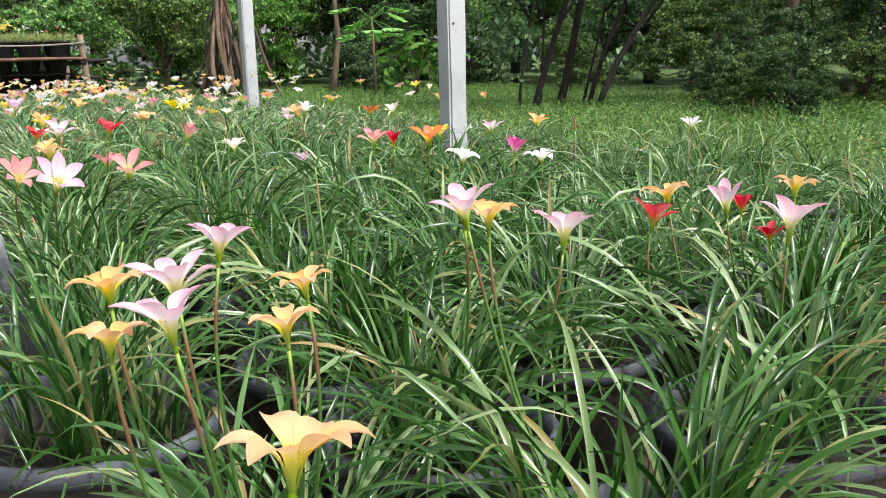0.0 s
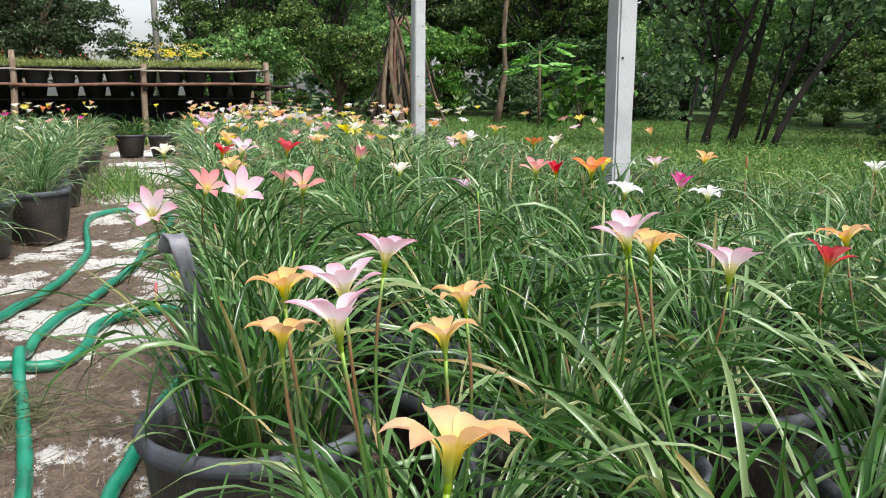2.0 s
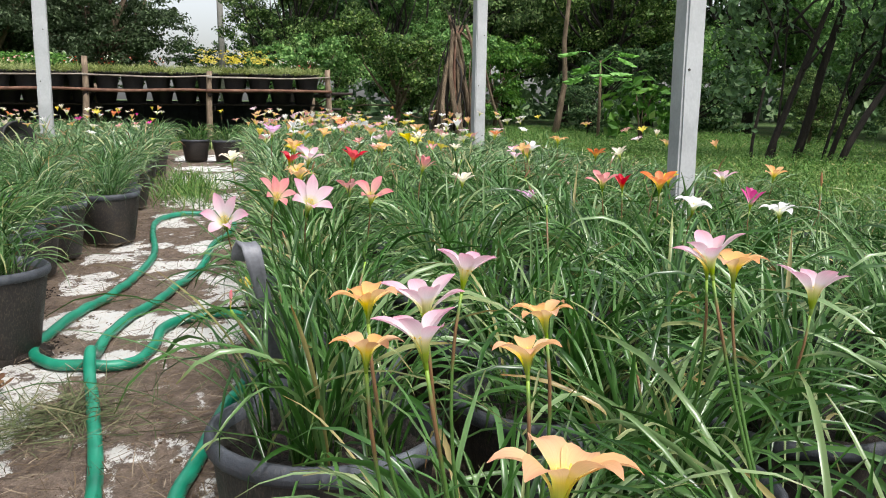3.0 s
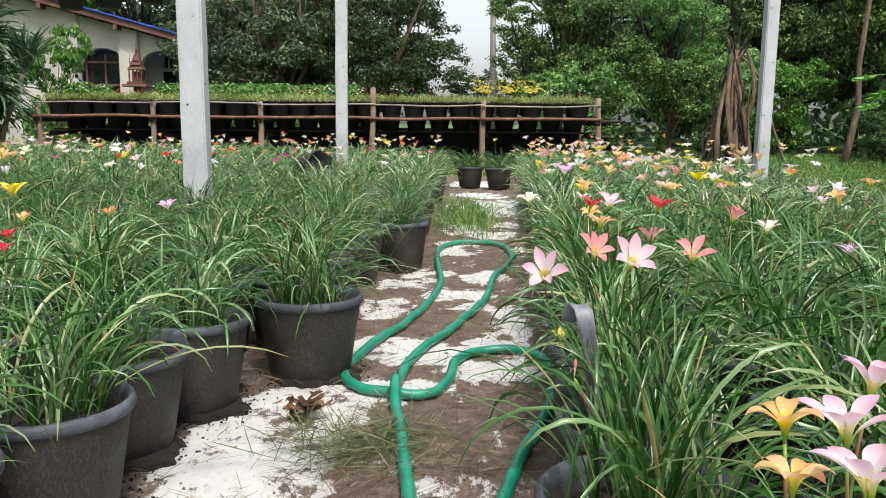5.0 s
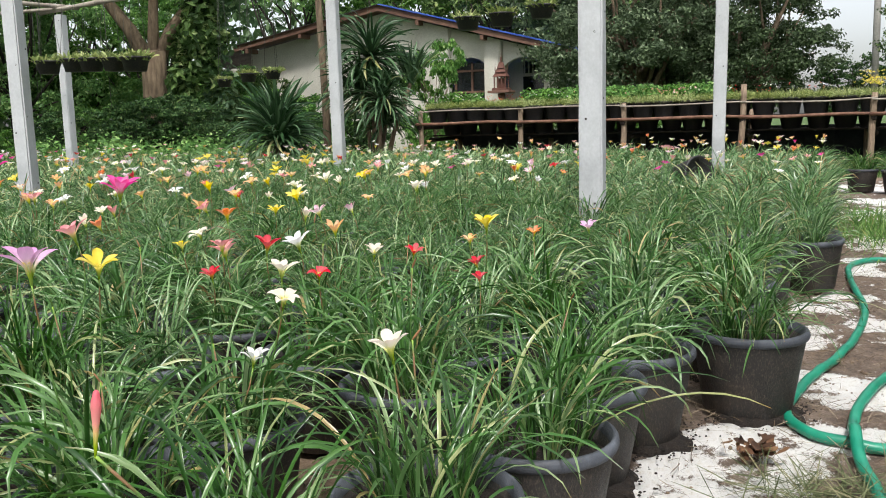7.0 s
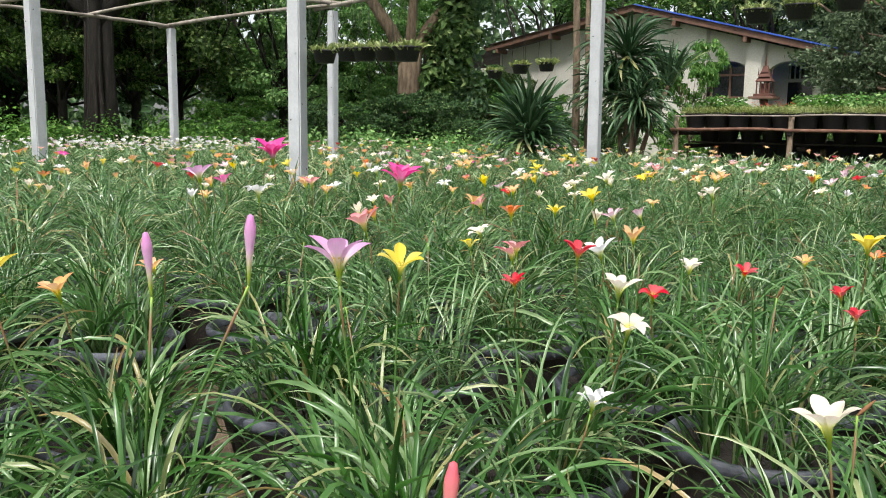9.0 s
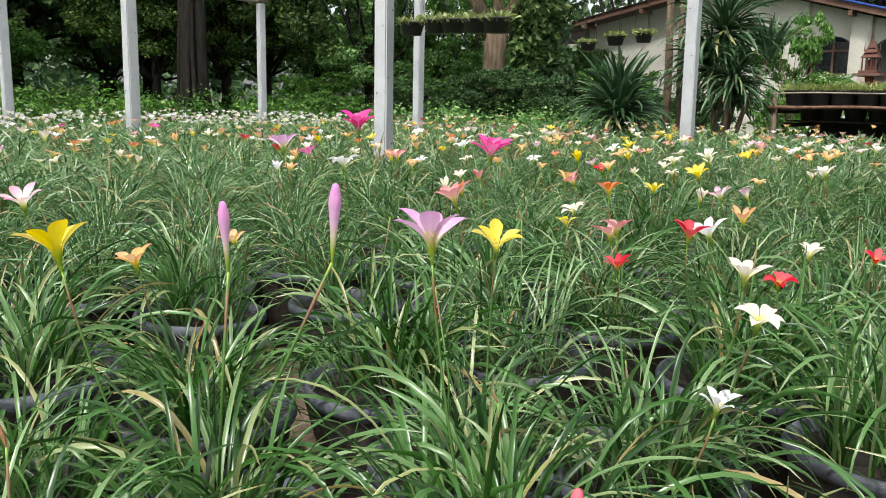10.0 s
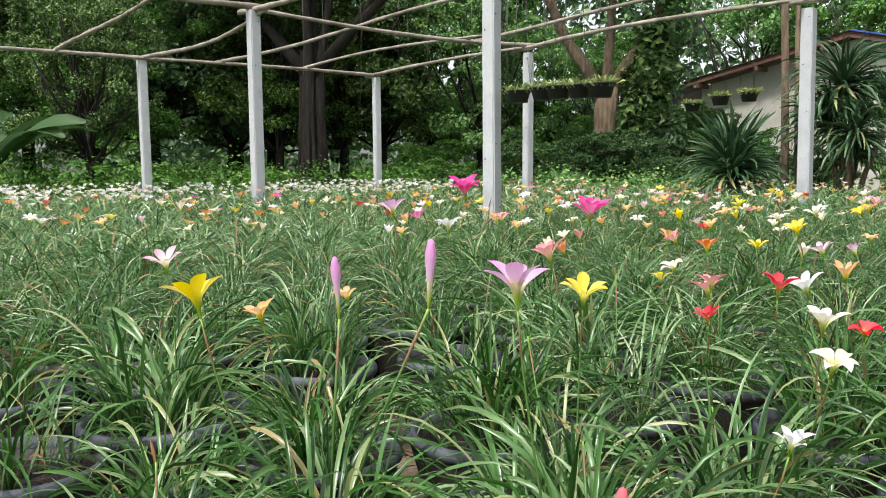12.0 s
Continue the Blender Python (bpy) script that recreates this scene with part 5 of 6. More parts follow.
def house():
    e = empty("house", pose(0, HY, 0), "low cream-walled house with a blue sheet roof and arched porch", "house")
    AP, LX, RXX = (-10.83, 3.87), (-15.55, 3.05), (-5.6, 2.46)
    def roof_z(x):
        return AP[1] + (AP[0] - x) * (LX[1] - AP[1]) / (AP[0] - LX[0]) if x < AP[0] else AP[1] - (x - AP[0]) * (AP[1] - RXX[1]) / (RXX[0] - AP[0])
    bm = wall_with_arches(-15.3, -6.0, lambda x: roof_z(x) - 0.16, [(AP[0], 0.0012, 0.0, 0.01, 0.001), (-8.45, 0.5, 0.75, 2.1, 0.33), (-6.95, 0.55, 0.0, 2.02, 0.36)], 0.0, 0.2)
    part("wall", bm, MAT["wall"], e)
    for nm, cx, cy, sx, sy, zz in (("side_wall", -6.05, 3.1, 0.18, 5.7, 2.2), ("back_wall", -10.6, 6.0, 9.5, 0.2, 2.4), ("side_wall", -15.2, 3.1, 0.18, 5.7, 2.7), ("lean_to_wall", -16.25, 2.2, 1.9, 0.15, 2.4), ("low_wall", -16.4, 0.15, 1.5, 0.14, 1.1), ("inner_wall", -8.3, 1.5, 4.3, 0.15, 2.6)):
        bm = bmesh.new()
        box(bm, (cx, cy, zz / 2), (sx, sy, zz))
        part(nm, bm, MAT["wall"], e)
    for a, b, mat_, nm in ((AP, (RXX[0] + 0.05, RXX[1]), MAT["blue_roof"], "roof"), (AP, (LX[0], LX[1]), MAT["old_roof"], "roof")):
        bm = bmesh.new()
        nrib = 46
        rows_ = []
        for i in range(nrib + 1):
            yy = -0.55 + 7.0 * i / nrib
            hgt = 0.02 * (1 if i % 2 else -1)
            rows_.append([bm.verts.new((a[0] + (b[0] - a[0]) * k, yy, a[1] + (b[1] - a[1]) * k + 0.05 + hgt)) for k in (0, 0.33, 0.66, 1.02)])
        for p, q in zip(rows_, rows_[1:]):
            for k in range(3):
                bm.faces.new((p[k], p[k + 1], q[k + 1], q[k]))
        bmesh.ops.solidify(bm, geom=bm.faces[:], thickness=0.02)
        part(nm, bm, mat_, e, "corrugated blue roof sheet" if b[0] > a[0] else "corrugated roof sheet gone grey-brown")
        bm = bmesh.new()
        n = 10
        vs = []
        for i in range(n + 1):
            k = i / n
            px, pz = a[0] + (b[0] - a[0]) * k, a[1] + (b[1] - a[1]) * k
            vs.append([bm.verts.new((px, yy, pz + dz)) for yy in (-0.5, -0.46) for dz in (-0.13, 0.02)])
        for p, q in zip(vs, vs[1:]):
            for i0, i1 in ((0, 1), (1, 3), (3, 2), (2, 0)):
                bm.faces.new((p[i0], p[i1], q[i1], q[i0]))
        part("fascia_board", bm, MAT["fascia"], e)
        bm = bmesh.new()
        vs = []
        for i in range(n + 1):
            k = i / n
            px, pz = a[0] + (b[0] - a[0]) * k, a[1] + (b[1] - a[1]) * k
            vs.append([bm.verts.new((px, yy, pz - 0.1 + dz)) for yy in (-0.46, -0.02) for dz in (-0.02, 0.0)])
        for p, q in zip(vs, vs[1:]):
            for i0, i1 in ((0, 1), (1, 3), (3, 2), (2, 0)):
                bm.faces.new((p[i0], p[i1], q[i1], q[i0]))
        part("soffit", bm, MAT["fascia"], e)
    # the open lean-to at the gable's foot: roof sheet, pale front beam and a post
    bm = bmesh.new()
    rows_ = [[bm.verts.new((px, -0.35 + 0.12 * i, pz + (0.012 if i % 2 else -0.012))) for px, pz in ((-15.25, 3.0), (-16.2, 2.83), (-17.25, 2.63))] for i in range(26)]
    for p, q in zip(rows_, rows_[1:]):
        for k in range(2):
            bm.faces.new((p[k], p[k + 1], q[k + 1], q[k]))
    bmesh.ops.solidify(bm, geom=bm.faces[:], thickness=0.02)
    part("lean_to_roof", bm, MAT["old_roof"], e, "sagging lean-to roof sheet gone grey-brown")
    bm = bmesh.new()
    box(bm, (-16.25, -0.2, 2.42), (2.0, 0.1, 0.11), 0.01)
    part("beam", bm, MAT["wall"], e, "pale beam along the lean-to")
    bm = bmesh.new()
    box(bm, (-17.15, -0.2, 1.2), (0.12, 0.12, 2.4), 0.01)
    part("lean_to_post", bm, MAT["wall"], e)
    for k in range(6):
        px = -15.1 + 1.8 * k
        bm = bmesh.new()
        box(bm, (px, -0.2, roof_z(px) - 0.2), (0.09, 0.6, 0.12))
        part("rafter_end", bm, MAT["fascia"], e)
    # window inside the first arch, with a lattice above
    w = part("window", (lambda b: (box(b, (-8.45, 0.26, 1.5), (0.92, 0.03, 1.6)), b)[1])(bmesh.new()), MAT["pane"], e, "dark window behind the arch")
    for dx in (-0.47, 0.0, 0.47):
        bm = bmesh.new()
        box(bm, (-8.45 + dx, 0.23, 1.5), (0.05, 0.05, 1.65))
        part("window_frame", bm, MAT["fascia"], w)
    for dz in (0.72, 1.55, 2.1):
        bm = bmesh.new()
        box(bm, (-8.45, 0.22, dz), (1.0, 0.05, 0.05))
        part("window_frame", bm, MAT["fascia"], w)
    d = part("window", (lambda b: (box(b, (-7.0, 1.38, 1.5), (0.8, 0.05, 0.9)), b)[1])(bmesh.new()), MAT["pane"], e, "dark porch window")
    bm = bmesh.new()
    box(bm, (-7.0, 1.39, 2.2), (0.8, 0.05, 0.32))
    part("window", bm, MAT["pane"], e, "lattice vent above the window")
    for k in range(7):
        bm = bmesh.new()
        box(bm, (-7.36 + 0.12 * k, 1.345, 2.2), (0.03, 0.03, 0.32))
        part("lattice_bar", bm, MAT["wall"], e)
    return e


house()


def spirit_house(x, y):
    e = empty("shrine", pose(x, y, 0.12) @ Matrix.Diagonal((0.72, 0.72, 0.93, 1)), "small red-brown spirit house on a pillar before the porch", "shrine")
    def cub(nm, c, s, m=MAT["red_clay"]):
        bm = bmesh.new()
        box(bm, c, s)
        bmesh.ops.bevel(bm, geom=bm.edges[:], offset=min(s) * 0.12, segments=1, affect="EDGES")
        return part(nm, bm, m, e)
    v, f = lathe([(0.13, 0.0), (0.13, 0.1), (0.075, 0.2), (0.07, 1.2), (0.12, 1.3), (0.12, 1.36)], 12)
    obj("pillar", mesh("pillar", v, f, MAT["red_clay"]), e)
    cub("platform", (0, 0, 1.4), (0.72, 0.6, 0.06), MAT["fascia"])
    cub("base", (0, 0, 1.46), (0.5, 0.42, 0.06))
    for sx in (-0.18, -0.06, 0.06, 0.18):
        for sy in (-0.15, 0.15):
            cub("column", (sx, sy, 1.62), (0.035, 0.035, 0.28))
    cub("chamber", (0, 0.02, 1.6), (0.26, 0.2, 0.24))
    for k in range(3):
        bm = bmesh.new()
        w = 0.46 - 0.12 * k
        z = 1.76 + 0.1 * k
        a = [bm.verts.new(c) for c in ((-w / 2, -w * 0.42, z), (w / 2, -w * 0.42, z), (w / 2, w * 0.42, z), (-w / 2, w * 0.42, z), (-w * 0.3, 0, z + 0.15), (w * 0.3, 0, z + 0.15))]
        for q in ((0, 1, 5, 4), (2, 3, 4, 5), (1, 2, 5), (3, 0, 4), (3, 2, 1, 0)):
            bm.faces.new([a[i] for i in q])
        part("roof_tier", bm, MAT["red_clay"], e)
    v, f = lathe([(0.05, 2.05), (0.025, 2.12), (0.03, 2.16), (0.01, 2.25), (0.003, 2.42)], 8)
    obj("spire", mesh("spire", v, f, MAT["red_clay"]), e)
    for sx in (-0.2, 0.2):
        v, f = lathe([(0.02, 1.9), (0.01, 2.0), (0.002, 2.12)], 6)
        obj("finial", mesh("finial", v, f, MAT["red_clay"]), e, pose(sx, 0, 0))
    return e


spirit_house(-6.62, 18.3)
v, f, u = tube([(1.36, 25, -0.1), (1.33, 25, 3), (1.29, 25, 8)], [0.095, 0.085, 0.07], 14, 0.02, 3)
pole = tagged(obj("utility_pole", mesh("utility_pole", v, f, MAT["grey_wall"])), "tall grey concrete utility pole beyond the rack", "utility pole")
v, f, u = tube([(-7.26, 11.7, -0.1), (-7.3, 11.75, 1.2), (-7.44, 11.9, 2.7), (-7.6, 12.0, 5.0)], [0.07, 0.06, 0.055, 0.045], 12, 0.12, 3)
tagged(obj("bare_trunk", mesh("bare_trunk", v, f, MAT["bark"])), "slim bare brown tree trunk beside a concrete post", "tree trunk")
v, f, u = tube([(-7.12, 11.85, -0.1), (-7.2, 11.9, 1.3), (-7.3, 12.0, 2.8), (-7.38, 12.1, 5.0)], [0.045, 0.04, 0.035, 0.03], 10, 0.12, 5)
tagged(obj("bare_trunk", mesh("bare_trunk", v, f, MAT["pale_bark"])), "thin bare pale tree trunk beside a thicker one", "tree trunk")


# ---- shrubs, trees and palms-like plants ----
def crown_blobs(rng_, w, h, z0, n):
    out = []
    for _ in range(n):
        a, r = rng_.uniform(0, 2 * math.pi), w * math.sqrt(rng_.uniform(0, 1)) * 0.74
        z = z0 + h * rng_.uniform(0.12, 0.9)
        s = w * rng_.uniform(0.17, 0.38)
        out.append((r * math.cos(a), r * math.sin(a), z, s, s, s * rng_.uniform(0.55, 0.9)))
    return out


def limb_set(rng_, blobs, base_r, mat, trunk_top):
    ch = []
    for b in blobs:
        p0 = np.array((0, 0, trunk_top * rng_.uniform(0.4, 1.0)))
        p2 = np.array(b[:3])
        p1 = (p0 + p2) / 2 + rng_.normal(0, 0.08, 3) * np.linalg.norm(p2 - p0)
        ch.append(tube([p0, p1, p2], [base_r * 0.45, base_r * 0.3, base_r * 0.1], 6, 0.1, int(rng_.integers(99)))[:2])
    ch.append(tube([(0, 0, -0.1), (rng_.normal(0, 0.05), rng_.normal(0, 0.05), trunk_top * 0.5), (0, 0, trunk_top)], [base_r * 1.2, base_r, base_r * 0.8], 10, 0.06, 5)[:2])
    v, f, _ = join(ch)
    return mesh("trunk", v, f, mat)


def plant_kind(seed, w, h, z0, nb, leaves, size, leaf_mat, base_r, bark, trunk_top, long=1.7):
    r = np.random.default_rng(seed)
    bl = crown_blobs(r, w, h, z0, nb)
    clumps = []
    for b in bl:
        for _ in range(8):
            d = r.normal(size=3)
            d[2] += 0.35
            d /= np.linalg.norm(d)
            k = r.uniform(0.3, 0.5)
            clumps.append((b[0] + d[0] * b[3] * 0.85, b[1] + d[1] * b[4] * 0.85, b[2] + d[2] * b[5] * 0.85, b[3] * k, b[4] * k, b[5] * k * 0.8))
    v, f = leaf_cloud(leaves, r, clumps, size, 0.15, 0.5, long)
    v2, f2 = leaf_cloud(leaves // 2, r, clumps, size * 1.42, 0.15, 0.5, long)
    return mesh("crown", v, f, leaf_mat, smooth=False), limb_set(r, bl, base_r, bark, trunk_top), mesh("crown", v2, f2, leaf_mat, smooth=False)


KINDS = {
    "bush": plant_kind(1, 1.0, 1.7, 0.0, 20, 18000, 0.026, MAT["bush"], 0.03, MAT["bark"], 0.7),
    "bush_light": plant_kind(2, 1.0, 1.6, 0.0, 20, 18000, 0.026, MAT["bush_light"], 0.03, MAT["bark"], 0.7),
    "bush_deep": plant_kind(7, 1.0, 1.7, 0.0, 21, 18000, 0.026, MAT["bush_deep"], 0.03, MAT["dark_bark"], 0.7),
    "tree_deep": plant_kind(8, 2.4, 4.8, 0.5, 42, 30000, 0.058, MAT["bush_deep"], 0.12, MAT["dark_bark"], 2.4),
    "tree_dark": plant_kind(3, 2.6, 4.6, 0.9, 40, 28000, 0.06, MAT["tree_dark"], 0.16, MAT["dark_bark"], 2.6),
    "tree_mid": plant_kind(4, 2.4, 4.8, 0.6, 33, 40000, 0.047, MAT["bush"], 0.1, MAT["dark_bark"], 2.4),
    "tree_grey": plant_kind(5, 2.6, 4.6, 0.4, 46, 36000, 0.052, MAT["grey_leaf"], 0.15, MAT["bark"], 2.2, long=2.0),
    "tree_light": plant_kind(6, 2.4, 4.4, 0.6, 33, 40000, 0.047, MAT["bush_light"], 0.1, MAT["dark_bark"], 2.2),
}
WORDS = {"bush_deep": ("shrub", "dense shrub with leaves coloured darker for the shade of the trees", "shrub"), "tree_deep": ("tree", "dense dark green tree at the wood's edge", "tree"),
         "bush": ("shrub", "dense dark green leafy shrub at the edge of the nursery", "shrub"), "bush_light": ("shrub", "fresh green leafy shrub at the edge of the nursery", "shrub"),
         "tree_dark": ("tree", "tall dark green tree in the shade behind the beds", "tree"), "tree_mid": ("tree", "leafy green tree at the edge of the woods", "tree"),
         "tree_grey": ("tree", "broad tree with dull grey-green drooping leaves", "tree"), "tree_light": ("tree", "bright green leafy tree at the edge of the woods", "tree")}


def plant(kind, x, y, s, turn, sz=None, z=0.0):
    nm, lb, cat = WORDS[kind]
    e = empty(nm, pose(x, y, z, 0, 0, turn), lb, cat, cat + "s round the nursery")
    e.scale = (s, s, sz or s)
    far_off = math.hypot(x, y) > (22.5 if "tree" in kind else 15)
    obj("crown", KINDS[kind][2 if far_off else 0], e)
    obj("trunk", KINDS[kind][1], e)
    return e


g = np.random.default_rng(3)
# north: behind the rack, a gap of open sky near the utility pole
for k, x, y, s in (("tree_grey", -3.7, 19.5, 0.98), ("tree_grey", -1.55, 20.5, 0.86), ("tree_grey", -2.6, 23.5, 0.95), ("tree_grey", -5.2, 24, 1.2), ("tree_mid", -9.5, 27, 1.3), ("tree_light", -13.5, 29, 1.4), ("tree_light", -18, 28, 1.5), ("tree_light", -7.0, 30, 1.4),
                   ("tree_deep", 4.4, 23.5, 1.15), ("tree_deep", 1.0, 35, 0.55), ("tree_deep", 3.6, 36, 0.9), ("tree_mid", 2.45, 18.6, 0.74), ("tree_light", 5.0, 19.8, 0.85), ("tree_mid", 7.5, 21, 1.1), ("tree_deep", 7.8, 29, 1.3), ("tree_deep", 10.5, 26.5, 1.4), ("tree_deep", 13.5, 22.5, 1.4), ("tree_deep", 15.8, 18.0, 1.3), ("tree_mid", 9.5, 17.5, 0.95), ("tree_light", 12.5, 16.5, 1.1), ("tree_mid", 10.5, 22, 1.4),
                   ("tree_light", 13.2, 12.8, 0.95), ("tree_mid", 15.5, 12, 1.2), ("tree_light", 13.0, 9.3, 0.8), ("tree_light", 15.5, 8, 1.1), ("tree_mid", 14.2, 5.6, 0.9), ("tree_light", 18, 10, 1.3), ("tree_light", 17, 4.5, 1.2), ("tree_mid", 15.5, 1.0, 1.1)):
    plant(k, x, y, s, g.uniform(0, 360))
for x, y, s in ((3.7, 14.2, 1.15), (4.9, 15.6, 1.2), (2.6, 16.5, 1.1), (6.6, 17.2, 1.2), (8.3, 15.5, 1.0), (9.2, 13.6, 1.0), (10.3, 11.0, 1.0), (9.8, 8.6, 0.9), (9.2, 6.6, 0.85), (8.8, 4.8, 0.8), (8.0, 3.4, 0.75), (10.5, 5.5, 1.2), (10.4, 3.2, 1.1), (7.6, 5.6, 0.6), (8.5, 9.8, 0.6), (7.2, 14.0, 0.55), (7.0, 5.35, 0.4), (7.45, 6.1, 0.42), (8.4, 6.2, 0.5), (6.7, 4.75, 0.36), (8.1, 4.9, 0.45)):
    # Beyond x 6.65 most shrubs take the darker leaf, imitating shade by colour.
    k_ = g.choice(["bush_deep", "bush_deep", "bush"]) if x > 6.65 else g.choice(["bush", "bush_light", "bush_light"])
    plant(k_, x, y, s * 1.1, g.uniform(0, 360))
# west and north-west: shaded woods behind the far beds
for k, x, y, s in (("tree_light", -19.8, 16.5, 1.1), ("tree_mid", -21, 12.5, 1.2), ("tree_mid", -19, 9.5, 1.0), ("tree_dark", -22, 7.5, 1.3), ("tree_light", -19.5, 5.5, 1.0), ("tree_mid", -20.5, 2.5, 1.2), ("tree_mid", -18.5, 0.5, 1.0), ("tree_dark", -22, -2, 1.3), ("tree_mid", -24, 5, 1.5), ("tree_dark", -25, 11, 1.5), ("tree_light", -24, 18, 1.5), ("tree_light", -17.5, 19.5, 0.9), ("tree_mid", -18.8, -2.5, 1.1), ("tree_mid", -21.5, 9.5, 1.0), ("tree_mid", -22, 14.5, 1.1), ("tree_deep", -23.5, 11.5, 1.2), ("tree_light", -20.5, 19.5, 1.1), ("tree_deep", -22.5, 2.0, 1.1)):
    plant(k, x, y, s, g.uniform(0, 360))
for x, y, s in ((-10.2, 13.2, 0.75), (-12.6, 14.0, 0.95), (-12.2, 13.3, 0.9), (-13.0, 13.7, 0.95), (-11.3, 13.8, 0.85), (-12.4, 13.0, 0.9), (-9.1, 13.6, 0.7), (-13.2, 12.0, 0.85), (-8.2, 14.4, 0.75), (-14.4, 11.0, 0.7), (-15.3, 9.8, 0.65), (-15.9, 8.2, 0.7), (-16.2, 6.4, 0.7), (-16.6, 4.6, 0.65), (-16.8, 2.8, 0.75), (-16.6, 1.0, 0.8), (-11.0, 16.0, 1.0), (-12.8, 16.6, 1.1), (-7.3, 16.2, 0.7), (-9.8, 17.5, 0.8), (-8.6, 18.2, 0.75), (-11.6, 18.6, 0.9), (-5.6, 15.8, 0.72), (-4.6, 15.4, 0.7), (-3.4, 15.6, 0.72), (-6.4, 15.0, 0.6), (-14.6, 14.5, 1.1), (-16.9, 12.6, 1.1), (-15.4, 18.9, 1.3), (-14.0, 19.3, 1.2), (-16.6, 18.3, 1.35), (-14.75, 18.7, 1.55)):
    # Shrubs between x -14 and -7 get darker leaves to imitate shade.
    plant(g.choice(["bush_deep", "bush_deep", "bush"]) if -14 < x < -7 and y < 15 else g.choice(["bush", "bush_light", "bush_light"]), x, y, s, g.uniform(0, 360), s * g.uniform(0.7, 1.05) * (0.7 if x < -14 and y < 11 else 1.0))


def far_woods():
    r = np.random.default_rng(91)
    bl = []
    for a in np.arange(-100, 118, 3.2):
        if -13 < a < 9:
            continue
        t = radians(a)
        d = 36 + r.uniform(-3, 5)
        for z in (1.0, 4.0, 7.5, 11.0):
            s = r.uniform(2.2, 3.4)
            bl.append((-math.sin(t) * d + r.normal(0, 1), math.cos(t) * d + r.normal(0, 1), z + r.normal(0, 0.6), s, s, s * 0.9))
    v, f = leaf_cloud(100000, r, bl, 0.27, 0.3)
    tagged(obj("far_woods", mesh("far_woods", v, f, MAT["tree_dark"], smooth=False)), "dense green woods closing the distance", "woods", kind="stuff")


far_woods()


def rosette(n, seed, length, width, lean=(0.05, 1.7), droop=(0.5, 1.9)):
    r = np.random.default_rng(seed)
    v, f, u = blades(n, r, 0.05, length, width, lean, droop, 7, True)
    return mesh("leaf_head", v, f, MAT["dracaena"], uvs=u)


HEADS = [rosette(120, 5, (0.5, 0.85), (0.026, 0.042), (0.05, 1.9), (0.7, 1.9)), rosette(150, 6, (0.6, 1.0), (0.028, 0.046), (0.05, 2.1), (0.8, 2.0)), rosette(60, 9, (0.5, 0.9), (0.03, 0.05), (0.02, 0.6), (0.2, 1.2)), rosette(70, 12, (0.55, 0.95), (0.026, 0.042), (1.3, 2.3), (0.5, 1.1))]


def dracaena(x, y, heads, label):
    e = empty("dracaena", pose(x, y, 0), label, "dracaena")
    for i, (hx, hy, hz, s, k) in enumerate(heads):
        v, f, _ = tube([(hx * 0.2, hy * 0.2, -0.05), (hx * 0.5, hy * 0.5, hz * 0.45), (hx, hy, hz)], [0.05, 0.036, 0.032], 9, 0.06, i)
        obj("trunk", mesh("trunk", v, f, MAT["bark"]), e)
        obj("leaf_head", HEADS[k], e, pose(hx, hy, hz - 0.05, 0, 0, 70 * i) @ Matrix.Scale(s, 4))
        if hz > 1.0 and k != 2:
            obj("leaf_skirt", HEADS[3], e, pose(hx, hy, hz - 0.12, 0, 0, 50 * i) @ Matrix.Scale(s * 0.95, 4), "older leaves hanging down round the trunk")


dracaena(-6.35, 11.6, [(-0.1, 0.15, 1.85, 1.0, 1), (0.5, 0.3, 1.4, 0.85, 2), (0.2, -0.1, 1.2, 0.85, 0), (-0.25, 0.1, 1.35, 0.9, 1), (0.1, 0.2, 0.8, 0.75, 0)], "clump of tall dracaena with drooping dark strap leaves by the rack")
dracaena(-6.42, 9.08, [(0, 0, 0.68, 0.78, 1), (0.02, 0.02, 0.58, 0.7, 1), (-0.03, 0.03, 0.72, 0.95, 2), (0.02, 0, 0.62, 0.9, 2)], "low dark green dracaena rosette at the edge of the bed")


